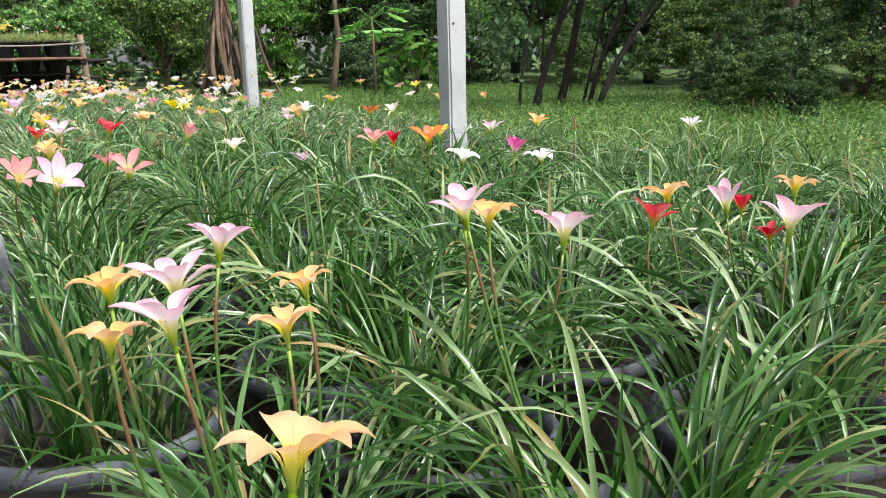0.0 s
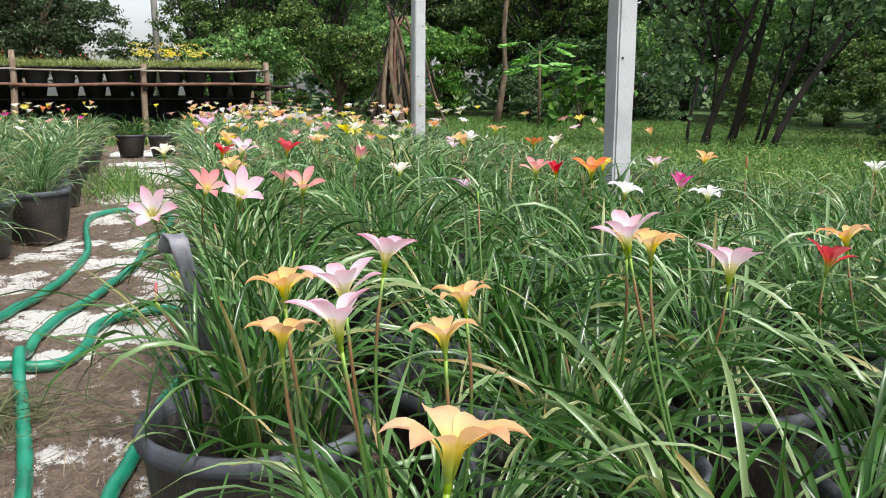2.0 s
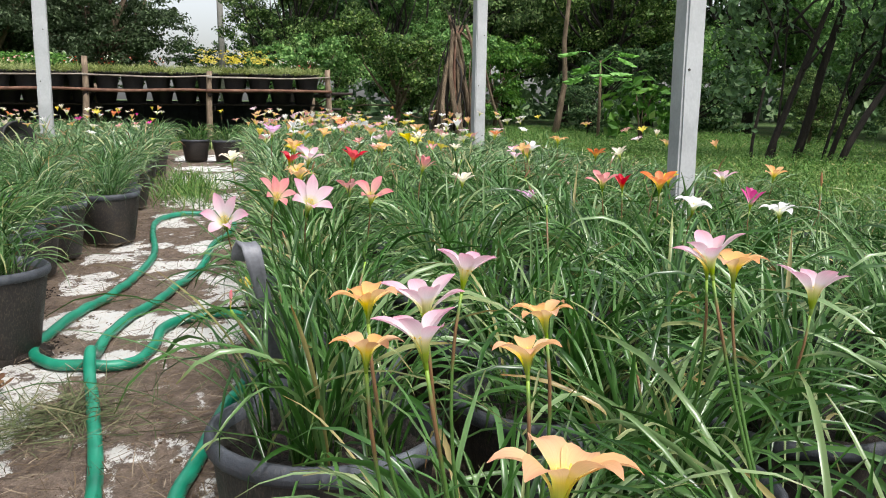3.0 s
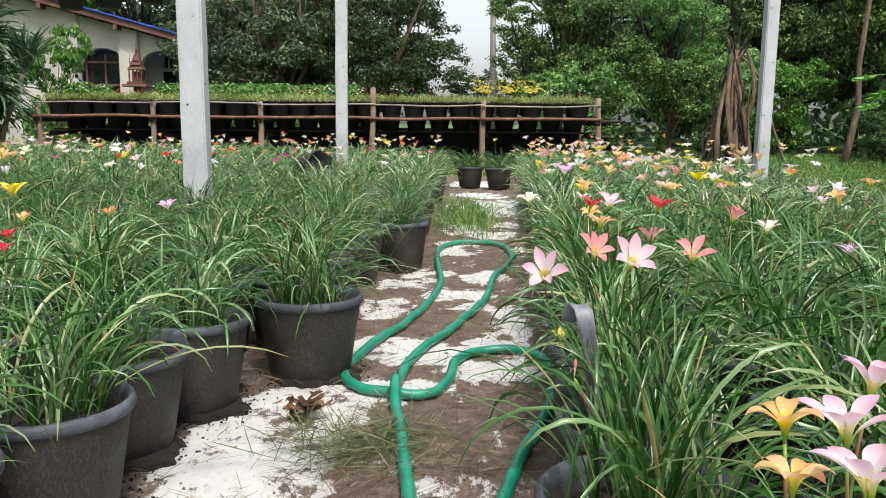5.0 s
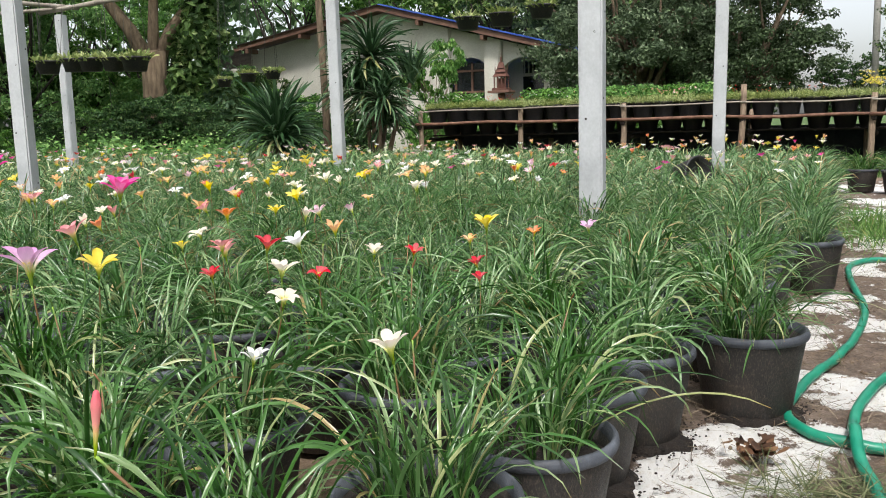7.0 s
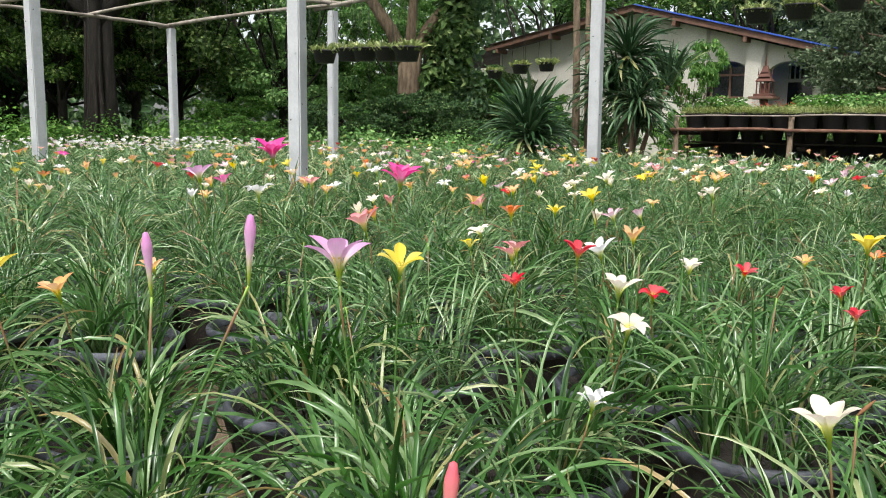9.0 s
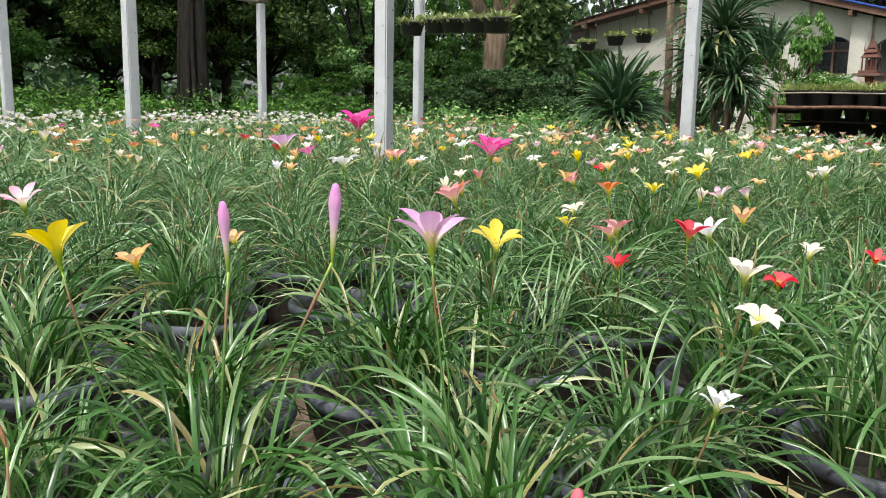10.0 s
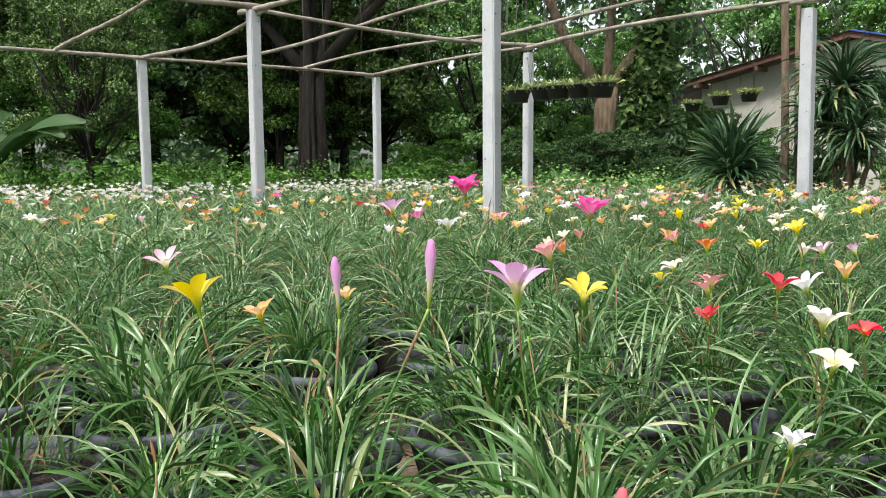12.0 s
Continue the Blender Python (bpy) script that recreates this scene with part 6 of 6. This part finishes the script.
def big_tree():
    e = empty("forked_tree", pose(-13.4, 14.75, 0), "large pale-barked tree forking into three limbs, hung with creepers", "tree")
    ch = [tube([(0, 0, -0.1), (0.03, 0, 0.9), (0, 0, 1.7), (0.0, 0.05, 2.45)], [0.38, 0.29, 0.25, 0.27], 14, 0.05, 1)[:2]]
    for dx, dy, z1, r0, s in ((-0.85, -0.4, 3.6, 0.17, 2), (0.0, 0.15, 3.6, 0.13, 3), (0.62, 0.6, 3.5, 0.14, 4)):
        ch.append(tube([(dx * 0.1, dy * 0.1, 2.2), (dx * 0.45, dy * 0.5, 2.9), (dx, dy, z1), (dx * 1.8, dy * 2, z1 + 1.8), (dx * 2.6, dy * 3, z1 + 3.4)], [r0 * 1.1, r0 * 0.9, r0 * 0.75, r0 * 0.5, r0 * 0.25], 10, 0.05, s)[:2])
    v, f, _ = join(ch)
    obj("trunk", mesh("trunk", v, f, MAT["pale_bark"]), e)
    r = np.random.default_rng(8)
    v, f = leaf_cloud(15000, r, [(0, 0.5, 6.5, 4, 3, 1.8), (-2.5, 0, 5.8, 2.2, 2, 1.2), (2.2, 1, 5.4, 2.4, 2, 1.3), (1.05, 0.9, 3.7, 0.65, 0.7, 1.2), (0.95, 0.8, 2.5, 0.45, 0.5, 0.9), (1.0, 1.0, 1.3, 0.45, 0.5, 0.8)], 0.11, 0.3)
    obj("crown", mesh("crown", v, f, MAT["tree_dark"], smooth=False), e)
    v, f = leaf_cloud(2200, r, [(0.55, 0.25, 1.6, 0.3, 0.35, 1.3), (0.95, 0.5, 2.9, 0.55, 0.5, 1.2)], 0.12, 0.3)
    obj("creeper", mesh("creeper", v, f, MAT["bush"], smooth=False), e)


big_tree()


def dark_tree():
    e = empty("dark_tree", pose(-16.6, 9.1, 0), "old dark-trunked tree in deep shade hung with aerial roots", "tree")
    ch = []
    for i, (dx, dy) in enumerate(((0, 0), (-0.17, 0.07), (0.15, 0.1), (0.06, -0.12))):
        ch.append(tube([(dx * 1.6, dy * 1.6, -0.1), (dx, dy, 1.4), (dx * 0.9 + 0.1, dy, 3.0), (dx * 3, dy * 3 + 0.1, 5.2)], [0.17, 0.12, 0.1, 0.07], 10, 0.14, i)[:2])
    for dx, dy, z1, s in ((2.4, 1.0, 4.6, 9), (-2.2, -0.8, 4.9, 10), (1.2, 1.6, 5.2, 11)):
        ch.append(tube([(0, 0, 2.6), (dx * 0.4, dy * 0.4, 3.5), (dx, dy, z1)], [0.16, 0.12, 0.06], 8, 0.08, s)[:2])
    for i in range(26):
        a_, rr_ = i * 0.97, 0.2 + 0.09 * math.sin(i * 2.3)
        c_, s_ = math.cos(a_) * rr_, math.sin(a_) * rr_
        ch.append(tube([(c_ * 1.5, s_ * 1.5, -0.1), (c_ * 1.05, s_ * 1.05, 0.8), (c_ * 0.85 + 0.03 * math.sin(i), s_ * 0.85, 1.9), (c_ * 0.7, s_ * 0.7, 3.2)], [0.06, 0.045, 0.035, 0.03], 7, 0.14, i)[:2])
    v, f, _ = join(ch)
    obj("trunk", mesh("trunk", v, f, MAT["dark_bark"]), e)
    r = np.random.default_rng(18)
    v, f = leaf_cloud(10000, r, [(0, 0, 5.9, 4.2, 4, 1.5), (2.5, 1.5, 5.2, 2.2, 2, 1.2), (-2.5, -1.5, 5.4, 2.4, 2.2, 1.2)], 0.11, 0.3)
    obj("crown", mesh("crown", v, f, MAT["tree_dark"], smooth=False), e)


dark_tree()
g_ = random.Random(8)
for i in range(14):
    hx_, hy_ = -16.4 + g_.uniform(-1.2, 5.5), 9.3 + g_.uniform(-1.0, 5.0)
    z0_, z1_ = g_.uniform(0.9, 2.2), g_.uniform(4.4, 5.2)
    v, f, _ = tube([(hx_ + g_.uniform(-0.1, 0.1), hy_, z0_), (hx_ + g_.uniform(-0.06, 0.06), hy_, (z0_ + z1_) / 2), (hx_, hy_, z1_)], [0.004, 0.007, 0.009], 5, 0.1, i)
    tagged(obj("hanging_root", mesh("hanging_root", v, f, MAT["wire"])), "thin grey aerial root hanging from the branches", "aerial root", "aerial roots in the woods")


def banana(x, y):
    e = empty("banana_plant", pose(x, y, 0), "banana plant with broad torn green leaves beside the woods", "banana plant")
    v, f, _ = tube([(0, 0, -0.05), (0.03, 0, 0.4), (0, 0.02, 0.85)], [0.12, 0.1, 0.06], 12, 0.03, 2)
    obj("stem", mesh("stem", v, f, MAT["herb"]), e)
    r = np.random.default_rng(6)
    for i in range(9):
        v, f, u = blades(1, r, 0.01, (1.3, 1.7), (0.2, 0.3), (0.2, 0.9), (0.9, 2.0), 12, True)
        v = v + (0, 0, 0.75)
        obj("leaf", mesh("leaf", v, f, MAT["bush_deep"], uvs=u), e)


banana(-15.0, 2.7)
plant("bush_light", -6.4, 14.0, 0.72, 80, 1.45)
plant("tree_light", -14.7, 18.7, 0.52, 30, 0.5)
plant("tree_mid", -13.7, 19.2, 0.36, 120, 0.42)
plant("tree_mid", -15.6, 4.25, 0.62, 40, 0.72)


def papaya(x, y, h):
    e = empty("papaya_plant", pose(x, y, 0), "young papaya plant with a slim stem and wide lobed leaves", "papaya plant")
    v, f, _ = tube([(0, 0, -0.05), (0.02, 0.01, h * 0.5), (0, 0, h)], [0.03, 0.025, 0.018], 8, 0.05, 1)
    obj("stem", mesh("stem", v, f, MAT["pale_bark"]), e)
    r = random.Random(4)
    for i in range(9):
        a = i * 2.4
        reach, up = r.uniform(0.25, 0.65), r.uniform(-0.32, 0.2)
        tip = Vector((reach * math.cos(a), reach * math.sin(a), h + up))
        v, f, _ = tube([(0, 0, h - 0.05), (tip.x * 0.5, tip.y * 0.5, h + up * 0.8 + 0.05), tuple(tip)], [0.009, 0.007, 0.006], 6)
        st = obj("leaf_stem", mesh("leaf_stem", v, f, MAT["papaya"]), e)
        bm = bmesh.new()
        c = bm.verts.new((0, 0, 0))
        ring = []
        n = 42
        for k in range(n):
            t = 2 * math.pi * k / n
            lobe = 0.085 + 0.15 * abs(math.cos(t * 3.5)) ** 0.8
            lobe *= 0.75 + 0.25 * math.cos(t)
            ring.append(bm.verts.new((lobe * math.cos(t), lobe * math.sin(t), -0.25 * lobe + 0.03 * math.cos(t * 7))))
        for k in range(n):
            bm.faces.new((c, ring[k], ring[(k + 1) % n]))
        lf = part("leaf", bm, MAT["papaya"], st)
        lf.matrix_basis = Matrix.Translation(tip) @ pose(0, 0, 0, r.uniform(-15, 15), r.uniform(-5, 25), math.degrees(a))


papaya(6.55, 12.3, 1.3)


def stick_stack(x, y):
    e = empty("stick_stack", pose(x, y, 0), "bundle of long brown poles propped upright in a cone", "stack of poles")
    r = np.random.default_rng(9)
    topc = np.array((0.1, 0.0, 1.72))
    for i in range(13):
        a = 2 * math.pi * i / 13 + r.normal(0, 0.25)
        base = np.array((0.46 * math.cos(a) * r.uniform(0.75, 1.05), 0.36 * math.sin(a), -0.02))
        t = topc + r.normal(0, 0.05, 3)
        over = (t - base) * r.uniform(-0.06, 0.12)
        stick("pole", base, t + over, r.uniform(0.026, 0.05), MAT[("bark", "pale_bark", "bark", "pale_bark", "red_wood")[i % 5]], e, 0.25, 0.05, 14, i, 0.65)
    for i in range(26):
        a, k = r.uniform(0, 2 * math.pi), r.uniform(0.3, 0.95)
        base = np.array((0.38 * k * math.cos(a), 0.3 * k * math.sin(a), -0.02))
        stick("thin_pole", base, topc * r.uniform(0.45, 1.05) + (r.normal(0, 0.06), r.normal(0, 0.06), 0) + base * 0.3, r.uniform(0.012, 0.024), MAT["dark_bark"] if i % 3 else MAT["bark"], e, 0.25, 0.06, 8, 80 + i, 0.6)
    stick("leaning_pole", (0.95, -0.1, -0.02), topc + (-0.02, 0, 0.05), 0.024, MAT["bark"], e, 0.2, 0.04, 12, 77, 0.7)
    for i in range(16):
        t = topc + (r.normal(-0.03, 0.17), r.normal(0, 0.15), r.uniform(0.12, 0.5))
        stick("branch", topc - (0, 0, 0.1), t, 0.012, MAT["dark_bark"], e, 0.15, 0.05, 6, 50 + i, 0.4)


stick_stack(4.25, 12.9)
for tx, ty, hx, hy, hh, rr in ((6.5, 13.9, 0.2, -0.1, 5.0, 0.042), (9.1, 6.5, 0.15, 0.1, 4.5, 0.09), (9.6, 5.7, -0.3, 0.2, 4.5, 0.05), (10.4, 7.6, 0.2, 0.0, 4.5, 0.03), (10.0, 4.9, 0.25, 0.0, 4.2, 0.035), (11.0, 6.2, -0.2, 0.1, 4.5, 0.06)):
    v, f, _ = tube([(tx, ty, -0.1), (tx + hx * 0.2, ty + hy, 0.35), (tx + hx * 0.75, ty + hy, 1.0), (tx + hx * 0.7, ty + hy * 0.5, 1.7), (tx + hx, ty + hy * 0.5, 2.4), (tx + hx * 2, ty, hh)], [rr * 2.0, rr * 1.35, rr, rr * 0.95, rr * 0.9, rr * 0.7], 11, 0.22, int(tx * 10))
    tagged(obj("slim_trunk", mesh("slim_trunk", v, f, MAT["bark"])), "slim crooked tree trunk rising out of the undergrowth", "tree trunk")
r = np.random.default_rng(44)
e = empty("broad_leaf_shrub", pose(6.5, 10.9, 0), "light green broad-leaved shrub beside the papaya plant", "shrub")
v, f = leaf_cloud(240, r, [(0, 0, 0.7, 0.35, 0.35, 0.4), (0.4, -0.2, 0.5, 0.35, 0.35, 0.35), (-0.25, 0.2, 0.45, 0.3, 0.3, 0.4)], 0.1, 0.3, 0.6)
obj("crown", mesh("crown", v, f, MAT["bush_light"], smooth=False), e)
ch = [tube([(0, 0, -0.05), (0.05 * k, 0.03 * k, 0.4), (0.12 * k, 0.05 * k, 0.8)], [0.015, 0.012, 0.008], 6)[:2] for k in (-1, 0.5, 2)]
v, f, _ = join(ch)
obj("stem", mesh("stem", v, f, MAT["bark"]), e)
tagged(stick("fallen_pole", (3.6, 15.4, 0.06), (5.0, 14.2, 0.04), 0.04, MAT["wood"], None, 0.1, 0.02, 10, 3), "long crooked branch lying on the grass", "branch")


def leaning_tree():
    e = empty("leaning_tree", pose(6.2, 7.3, 0), "multi-stemmed small tree with dark leaning trunks and thin foliage", "tree")
    ch = []
    for i, (bx, by, tx, ty, tz, r0) in enumerate(((-0.2, 0.2, 0.35, -0.3, 2.2, 0.04), (0.25, 0.3, 0.55, -0.3, 2.4, 0.05), (0.3, -0.1, 1.25, -0.55, 2.3, 0.03), (0.2, -0.4, 1.35, -0.9, 2.1, 0.038), (-0.25, 0.3, -0.1, 0.1, 2.2, 0.018), (0.0, 0.25, -0.25, 0.0, 2.3, 0.015), (0.35, 0.0, 0.95, -0.2, 2.4, 0.018))):
        jit = random.Random(i)
        stem = []
        for q in range(12):
            t_ = q / 11 * 1.55
            lat = 0.07 * math.sin(t_ * 5 + i) + jit.uniform(-0.03, 0.03)
            stem.append((bx + (tx - bx) * t_ ** 1.2 + lat, by + (ty - by) * t_ ** 1.2 + lat * 0.6, tz * t_ - 0.05))
        ch.append(tube(stem, [r0 * (0.98 - 0.7 * q / 11) for q in range(12)], 9, 0.12, i)[:2])
        for k in range(4):
            s = 0.45 + 0.14 * k
            p = np.array((bx + (tx - bx) * s, by + (ty - by) * s, tz * s))
            q = p + np.array((0.5 * math.cos(i * 2 + k * 1.9), 0.5 * math.sin(i * 2 + k * 1.9), 0.45))
            ch.append(tube([p, (p + q) / 2 + (0, 0, 0.06), q], [0.018, 0.012, 0.006], 5)[:2])
    v, f, _ = join(ch)
    obj("trunk", mesh("trunk", v, f, MAT["dark_bark"]), e)
    r = np.random.default_rng(14)
    v, f = leaf_cloud(9500, r, [(0.4, -0.3, 2.6, 1.5, 1.4, 0.8), (1.3, -0.9, 2.3, 1.0, 1.0, 0.8), (-0.5, 0.3, 1.7, 0.5, 0.5, 0.8), (-0.2, 0.2, 2.4, 0.9, 0.8, 0.7), (2.0, -1.0, 1.8, 0.7, 0.8, 0.5), (0.8, -0.6, 1.6, 0.8, 0.7, 0.5), (1.7, -1.0, 1.5, 0.7, 0.7, 0.4), (-0.5, 0.3, 0.9, 0.35, 0.35, 0.6)], 0.05, 0.1)
    obj("crown", mesh("crown", v, f, MAT["tree_dark"], smooth=False), e)


leaning_tree()


# ---- grass and weeds between the beds and the woods ----
def grass_field(name, n, where, seed, length, width, label, mat="grass"):
    r = np.random.default_rng(seed)
    pts = []
    while len(pts) < n:
        x, y = where(r)
        pts.append((x, y, -0.03))
    v, f, u = blades(n, r, 0.0, length, width, (0.05, 0.8), (0.2, 1.4), 3, False, np.array(pts))
    tagged(obj(name, mesh(name, v, f, MAT[mat], uvs=u)), label, "grass", kind="stuff")


def east(r):
    y = r.uniform(1.0, 19)
    return 3.0 + 0.06 * y + abs(r.normal(0, 2.2)), y


def north(r):
    x, y = r.uniform(-12, 6), 11.3 + abs(r.normal(0, 2.5))
    return (x, y) if not (-9.2 < x < -5.2 and y < 13.2) else (x + 9.0, y)


def west(r):
    return -12.7 - abs(r.normal(0, 2.0)), r.uniform(-2, 13)


grass_field("verge_grass", 34000, east, 1, (0.08, 0.24), (0.003, 0.007), "unmown grass and weeds beside the bed")
grass_field("verge_grass", 6000, north, 2, (0.1, 0.35), (0.008, 0.016), "unmown grass behind the beds")
grass_field("verge_grass", 6000, west, 3, (0.1, 0.35), (0.01, 0.018), "unmown grass in front of the woods")


def weeds(name, n, x0, x1, y0, y1, hgt, size, seed, mat, label):
    r = np.random.default_rng(seed)
    bl = [(r.uniform(x0, x1), r.uniform(y0, y1), r.uniform(0.05, hgt), r.uniform(0.25, 0.6), r.uniform(0.25, 0.6), r.uniform(0.4 * hgt, hgt)) for _ in range(max(8, n // 160))]
    v, f = leaf_cloud(n, r, bl, size, 0.3, 0.8)
    tagged(obj(name, mesh(name, v, f, MAT[mat], smooth=False)), label, "weeds", kind="stuff")


weeds("weeds", 95000, 3.1, 9.5, 2.0, 17.0, 0.11, 0.016, 1, "grass", "low leafy weeds and ground cover under the trees")
weeds("weeds", 26000, -16, -8.5, 10.0, 16.5, 0.45, 0.045, 2, "bush_light", "low leafy weeds in front of the shaded woods")
weeds("weeds", 42000, -18.5, -13.4, -3, 12.0, 0.6, 0.045, 3, "bush_light", "low leafy weeds in front of the shaded woods")

litter_me = sheet_grid(-9.6, -5.0, 10.6, 13.6, 46, 30, lambda x, y: -0.016 + 0.03 * noise.noise(Vector((x * 2, y * 2, 4))) - 0.05 * max(0.0, math.hypot((x + 7.3) / 2.2, (y - 12.1) / 1.4) - 0.75), MAT["earth"], "bare_earth")
tagged(obj("bare_earth", litter_me), "bare brown earth with fallen leaves under the dracaena", "earth", kind="structure")
r = np.random.default_rng(35)
pts = np.array([(-7.3 + r.normal(0, 0.9), 12.0 + r.normal(0, 0.6), 0.0) for _ in range(900)])
v, f, u = blades(len(pts), r, 0.0, (0.05, 0.14), (0.02, 0.045), (1.1, 1.5), (-0.4, 1.0), 3, True, pts)
tagged(obj("leaf_litter", mesh("leaf_litter", v, f, MAT["dead_leaf"], uvs=u)), "brown fallen leaves scattered on bare earth", "fallen leaves", kind="stuff")

# straw and dead leaves on the aisle
r = np.random.default_rng(31)
pts = np.array([(r.uniform(-0.55, 0.5), r.uniform(0.9, 6.5), 0.004) for _ in range(15000)])
pts = pts[[sheet_mask(q[0], q[1]) < 0.15 or r.random() < 0.12 for q in pts]]
v, f, u = blades(len(pts), r, 0.0, (0.012, 0.085), (0.0007, 0.0022), (1.25, 1.6), (-0.3, 0.6), 3, False, pts)
tagged(obj("straw_litter", mesh("straw_litter", v, f, MAT["dry"], uvs=u)), "dry straw and clipped leaves scattered on the aisle", "straw", kind="stuff")
pts = np.array([(-0.16 + r.normal(0, 0.09), 1.74 + r.normal(0, 0.08), 0.004) for _ in range(480)])
v, f, u = blades(len(pts), r, 0.0, (0.06, 0.17), (0.0012, 0.0028), (1.15, 1.55), (-0.1, 0.4), 4, False, pts)
tagged(obj("cut_grass_heap", mesh("cut_grass_heap", v, f, MAT["limp"], uvs=u)), "small heap of limp cut grass on the aisle", "cut grass", kind="stuff")

for cx, cy, cnt in ((-0.33, 1.94, 34),):
    ch = []
    for _ in range(cnt):
        v, f, u = blades(1, r, 0.0, (0.024, 0.045), (0.011, 0.019), (0.9, 1.5), (-0.4, 2.2), 5, True)
        ch.append((v + (cx + r.normal(0, 0.024), cy + r.normal(0, 0.02), 0.008 + abs(r.normal(0, 0.012))), f.tolist(), u))
    v, f, u = join(ch)
    tagged(obj("dead_leaf_pile", mesh("dead_leaf_pile", v, f, MAT["dead_leaf"], uvs=u)), "small pile of curled brown dead leaves", "dead leaves", kind="stuff")
pts = np.array([(0.16 + r.normal(0, 0.12), 6.0 + r.normal(0, 0.5), 0.0) for _ in range(1000)])
v, f, u = blades(len(pts), r, 0.0, (0.05, 0.2), (0.0025, 0.006), (0.05, 1.1), (0.2, 1.4), 4, False, pts)
tagged(obj("aisle_weeds", mesh("aisle_weeds", v, f, MAT["grass"], uvs=u)), "tuft of green weeds growing in the aisle", "weeds", kind="stuff")

# dark potting soil spilled round the feet of the front pots: a low uneven bank with crumbs
r = np.random.default_rng(61)
ch = []
crumb_v, crumb_f = lathe([(0.0, -0.3), (1.0, 0.0), (0.7, 0.6), (0.0, 0.9)], 5)
for fx, fy in FRONT[1:8]:
    n_, m_ = 48, 5
    ph = r.uniform(0, 6.28, 3)
    bank = []
    for i in range(n_ + 1):
        a_ = -2.2 + 3.6 * i / n_
        reach = max(0.004, (0.03 + 0.016 * math.sin(a_ * 3 + ph[0]) + 0.012 * math.sin(a_ * 7 + ph[1]) + 0.006 * math.sin(a_ * 17 + ph[2])) * math.sin(math.pi * i / n_) ** 0.5)
        for k in range(m_ + 1):
            q = k / m_
            d_ = 0.108 + reach * q
            bank.append((fx + d_ * math.cos(a_), fy + d_ * math.sin(a_), 0.016 * (1 - q) ** 0.8 - 0.004 - 0.012 * (q == 1) + r.uniform(-0.002, 0.002)))
    ch.append((bank, [(i * (m_ + 1) + k, i * (m_ + 1) + k + 1, (i + 1) * (m_ + 1) + k + 1, (i + 1) * (m_ + 1) + k) for i in range(n_) for k in range(m_)]))
    for _ in range(150):
        a_ = r.uniform(-2.2, 1.4)
        d_ = 0.115 + abs(r.normal(0, 0.04))
        k_ = r.uniform(0.0015, 0.0045)
        ch.append((np.array(crumb_v) * k_ * r.uniform(0.7, 1.3, 3) + (fx + d_ * math.cos(a_), fy + d_ * math.sin(a_), 0.001), crumb_f))
v, f, _ = join(ch)
tagged(obj("spilled_soil", mesh("spilled_soil", v, f, MAT["soil"])), "dark crumbly potting soil spilled beside the pots", "soil", kind="stuff")

# an upturned black pot lying on the pots near a concrete post
e = empty("upturned_pot", pose(-1.13, 6.75, 0.29, 80, 0, 50), "shiny black plastic pot lying on its side among the lilies", "pot")
obj("pot", RACK_POT_ME, e)

# small clods and crumbs of dry earth on the aisle
r = np.random.default_rng(71)
ch = []
for _ in range(2600):
    x, y = r.uniform(-0.5, 0.45), 0.9 + 4.2 * r.uniform() ** 1.4
    if sheet_mask(x, y) > 0.25 and r.random() < 0.8:
        continue
    k_ = r.uniform(0.0012, 0.0042) * (2.0 if r.random() < 0.06 else 1.0)
    ch.append((np.array(crumb_v) * k_ * r.uniform(0.6, 1.4, 3) + (x, y, earth_height(x, y)), crumb_f))
v, f, _ = join(ch)
tagged(obj("earth_crumbs", mesh("earth_crumbs", v, f, MAT["earth"])), "small clods and crumbs of dry brown earth on the aisle", "earth", kind="stuff")
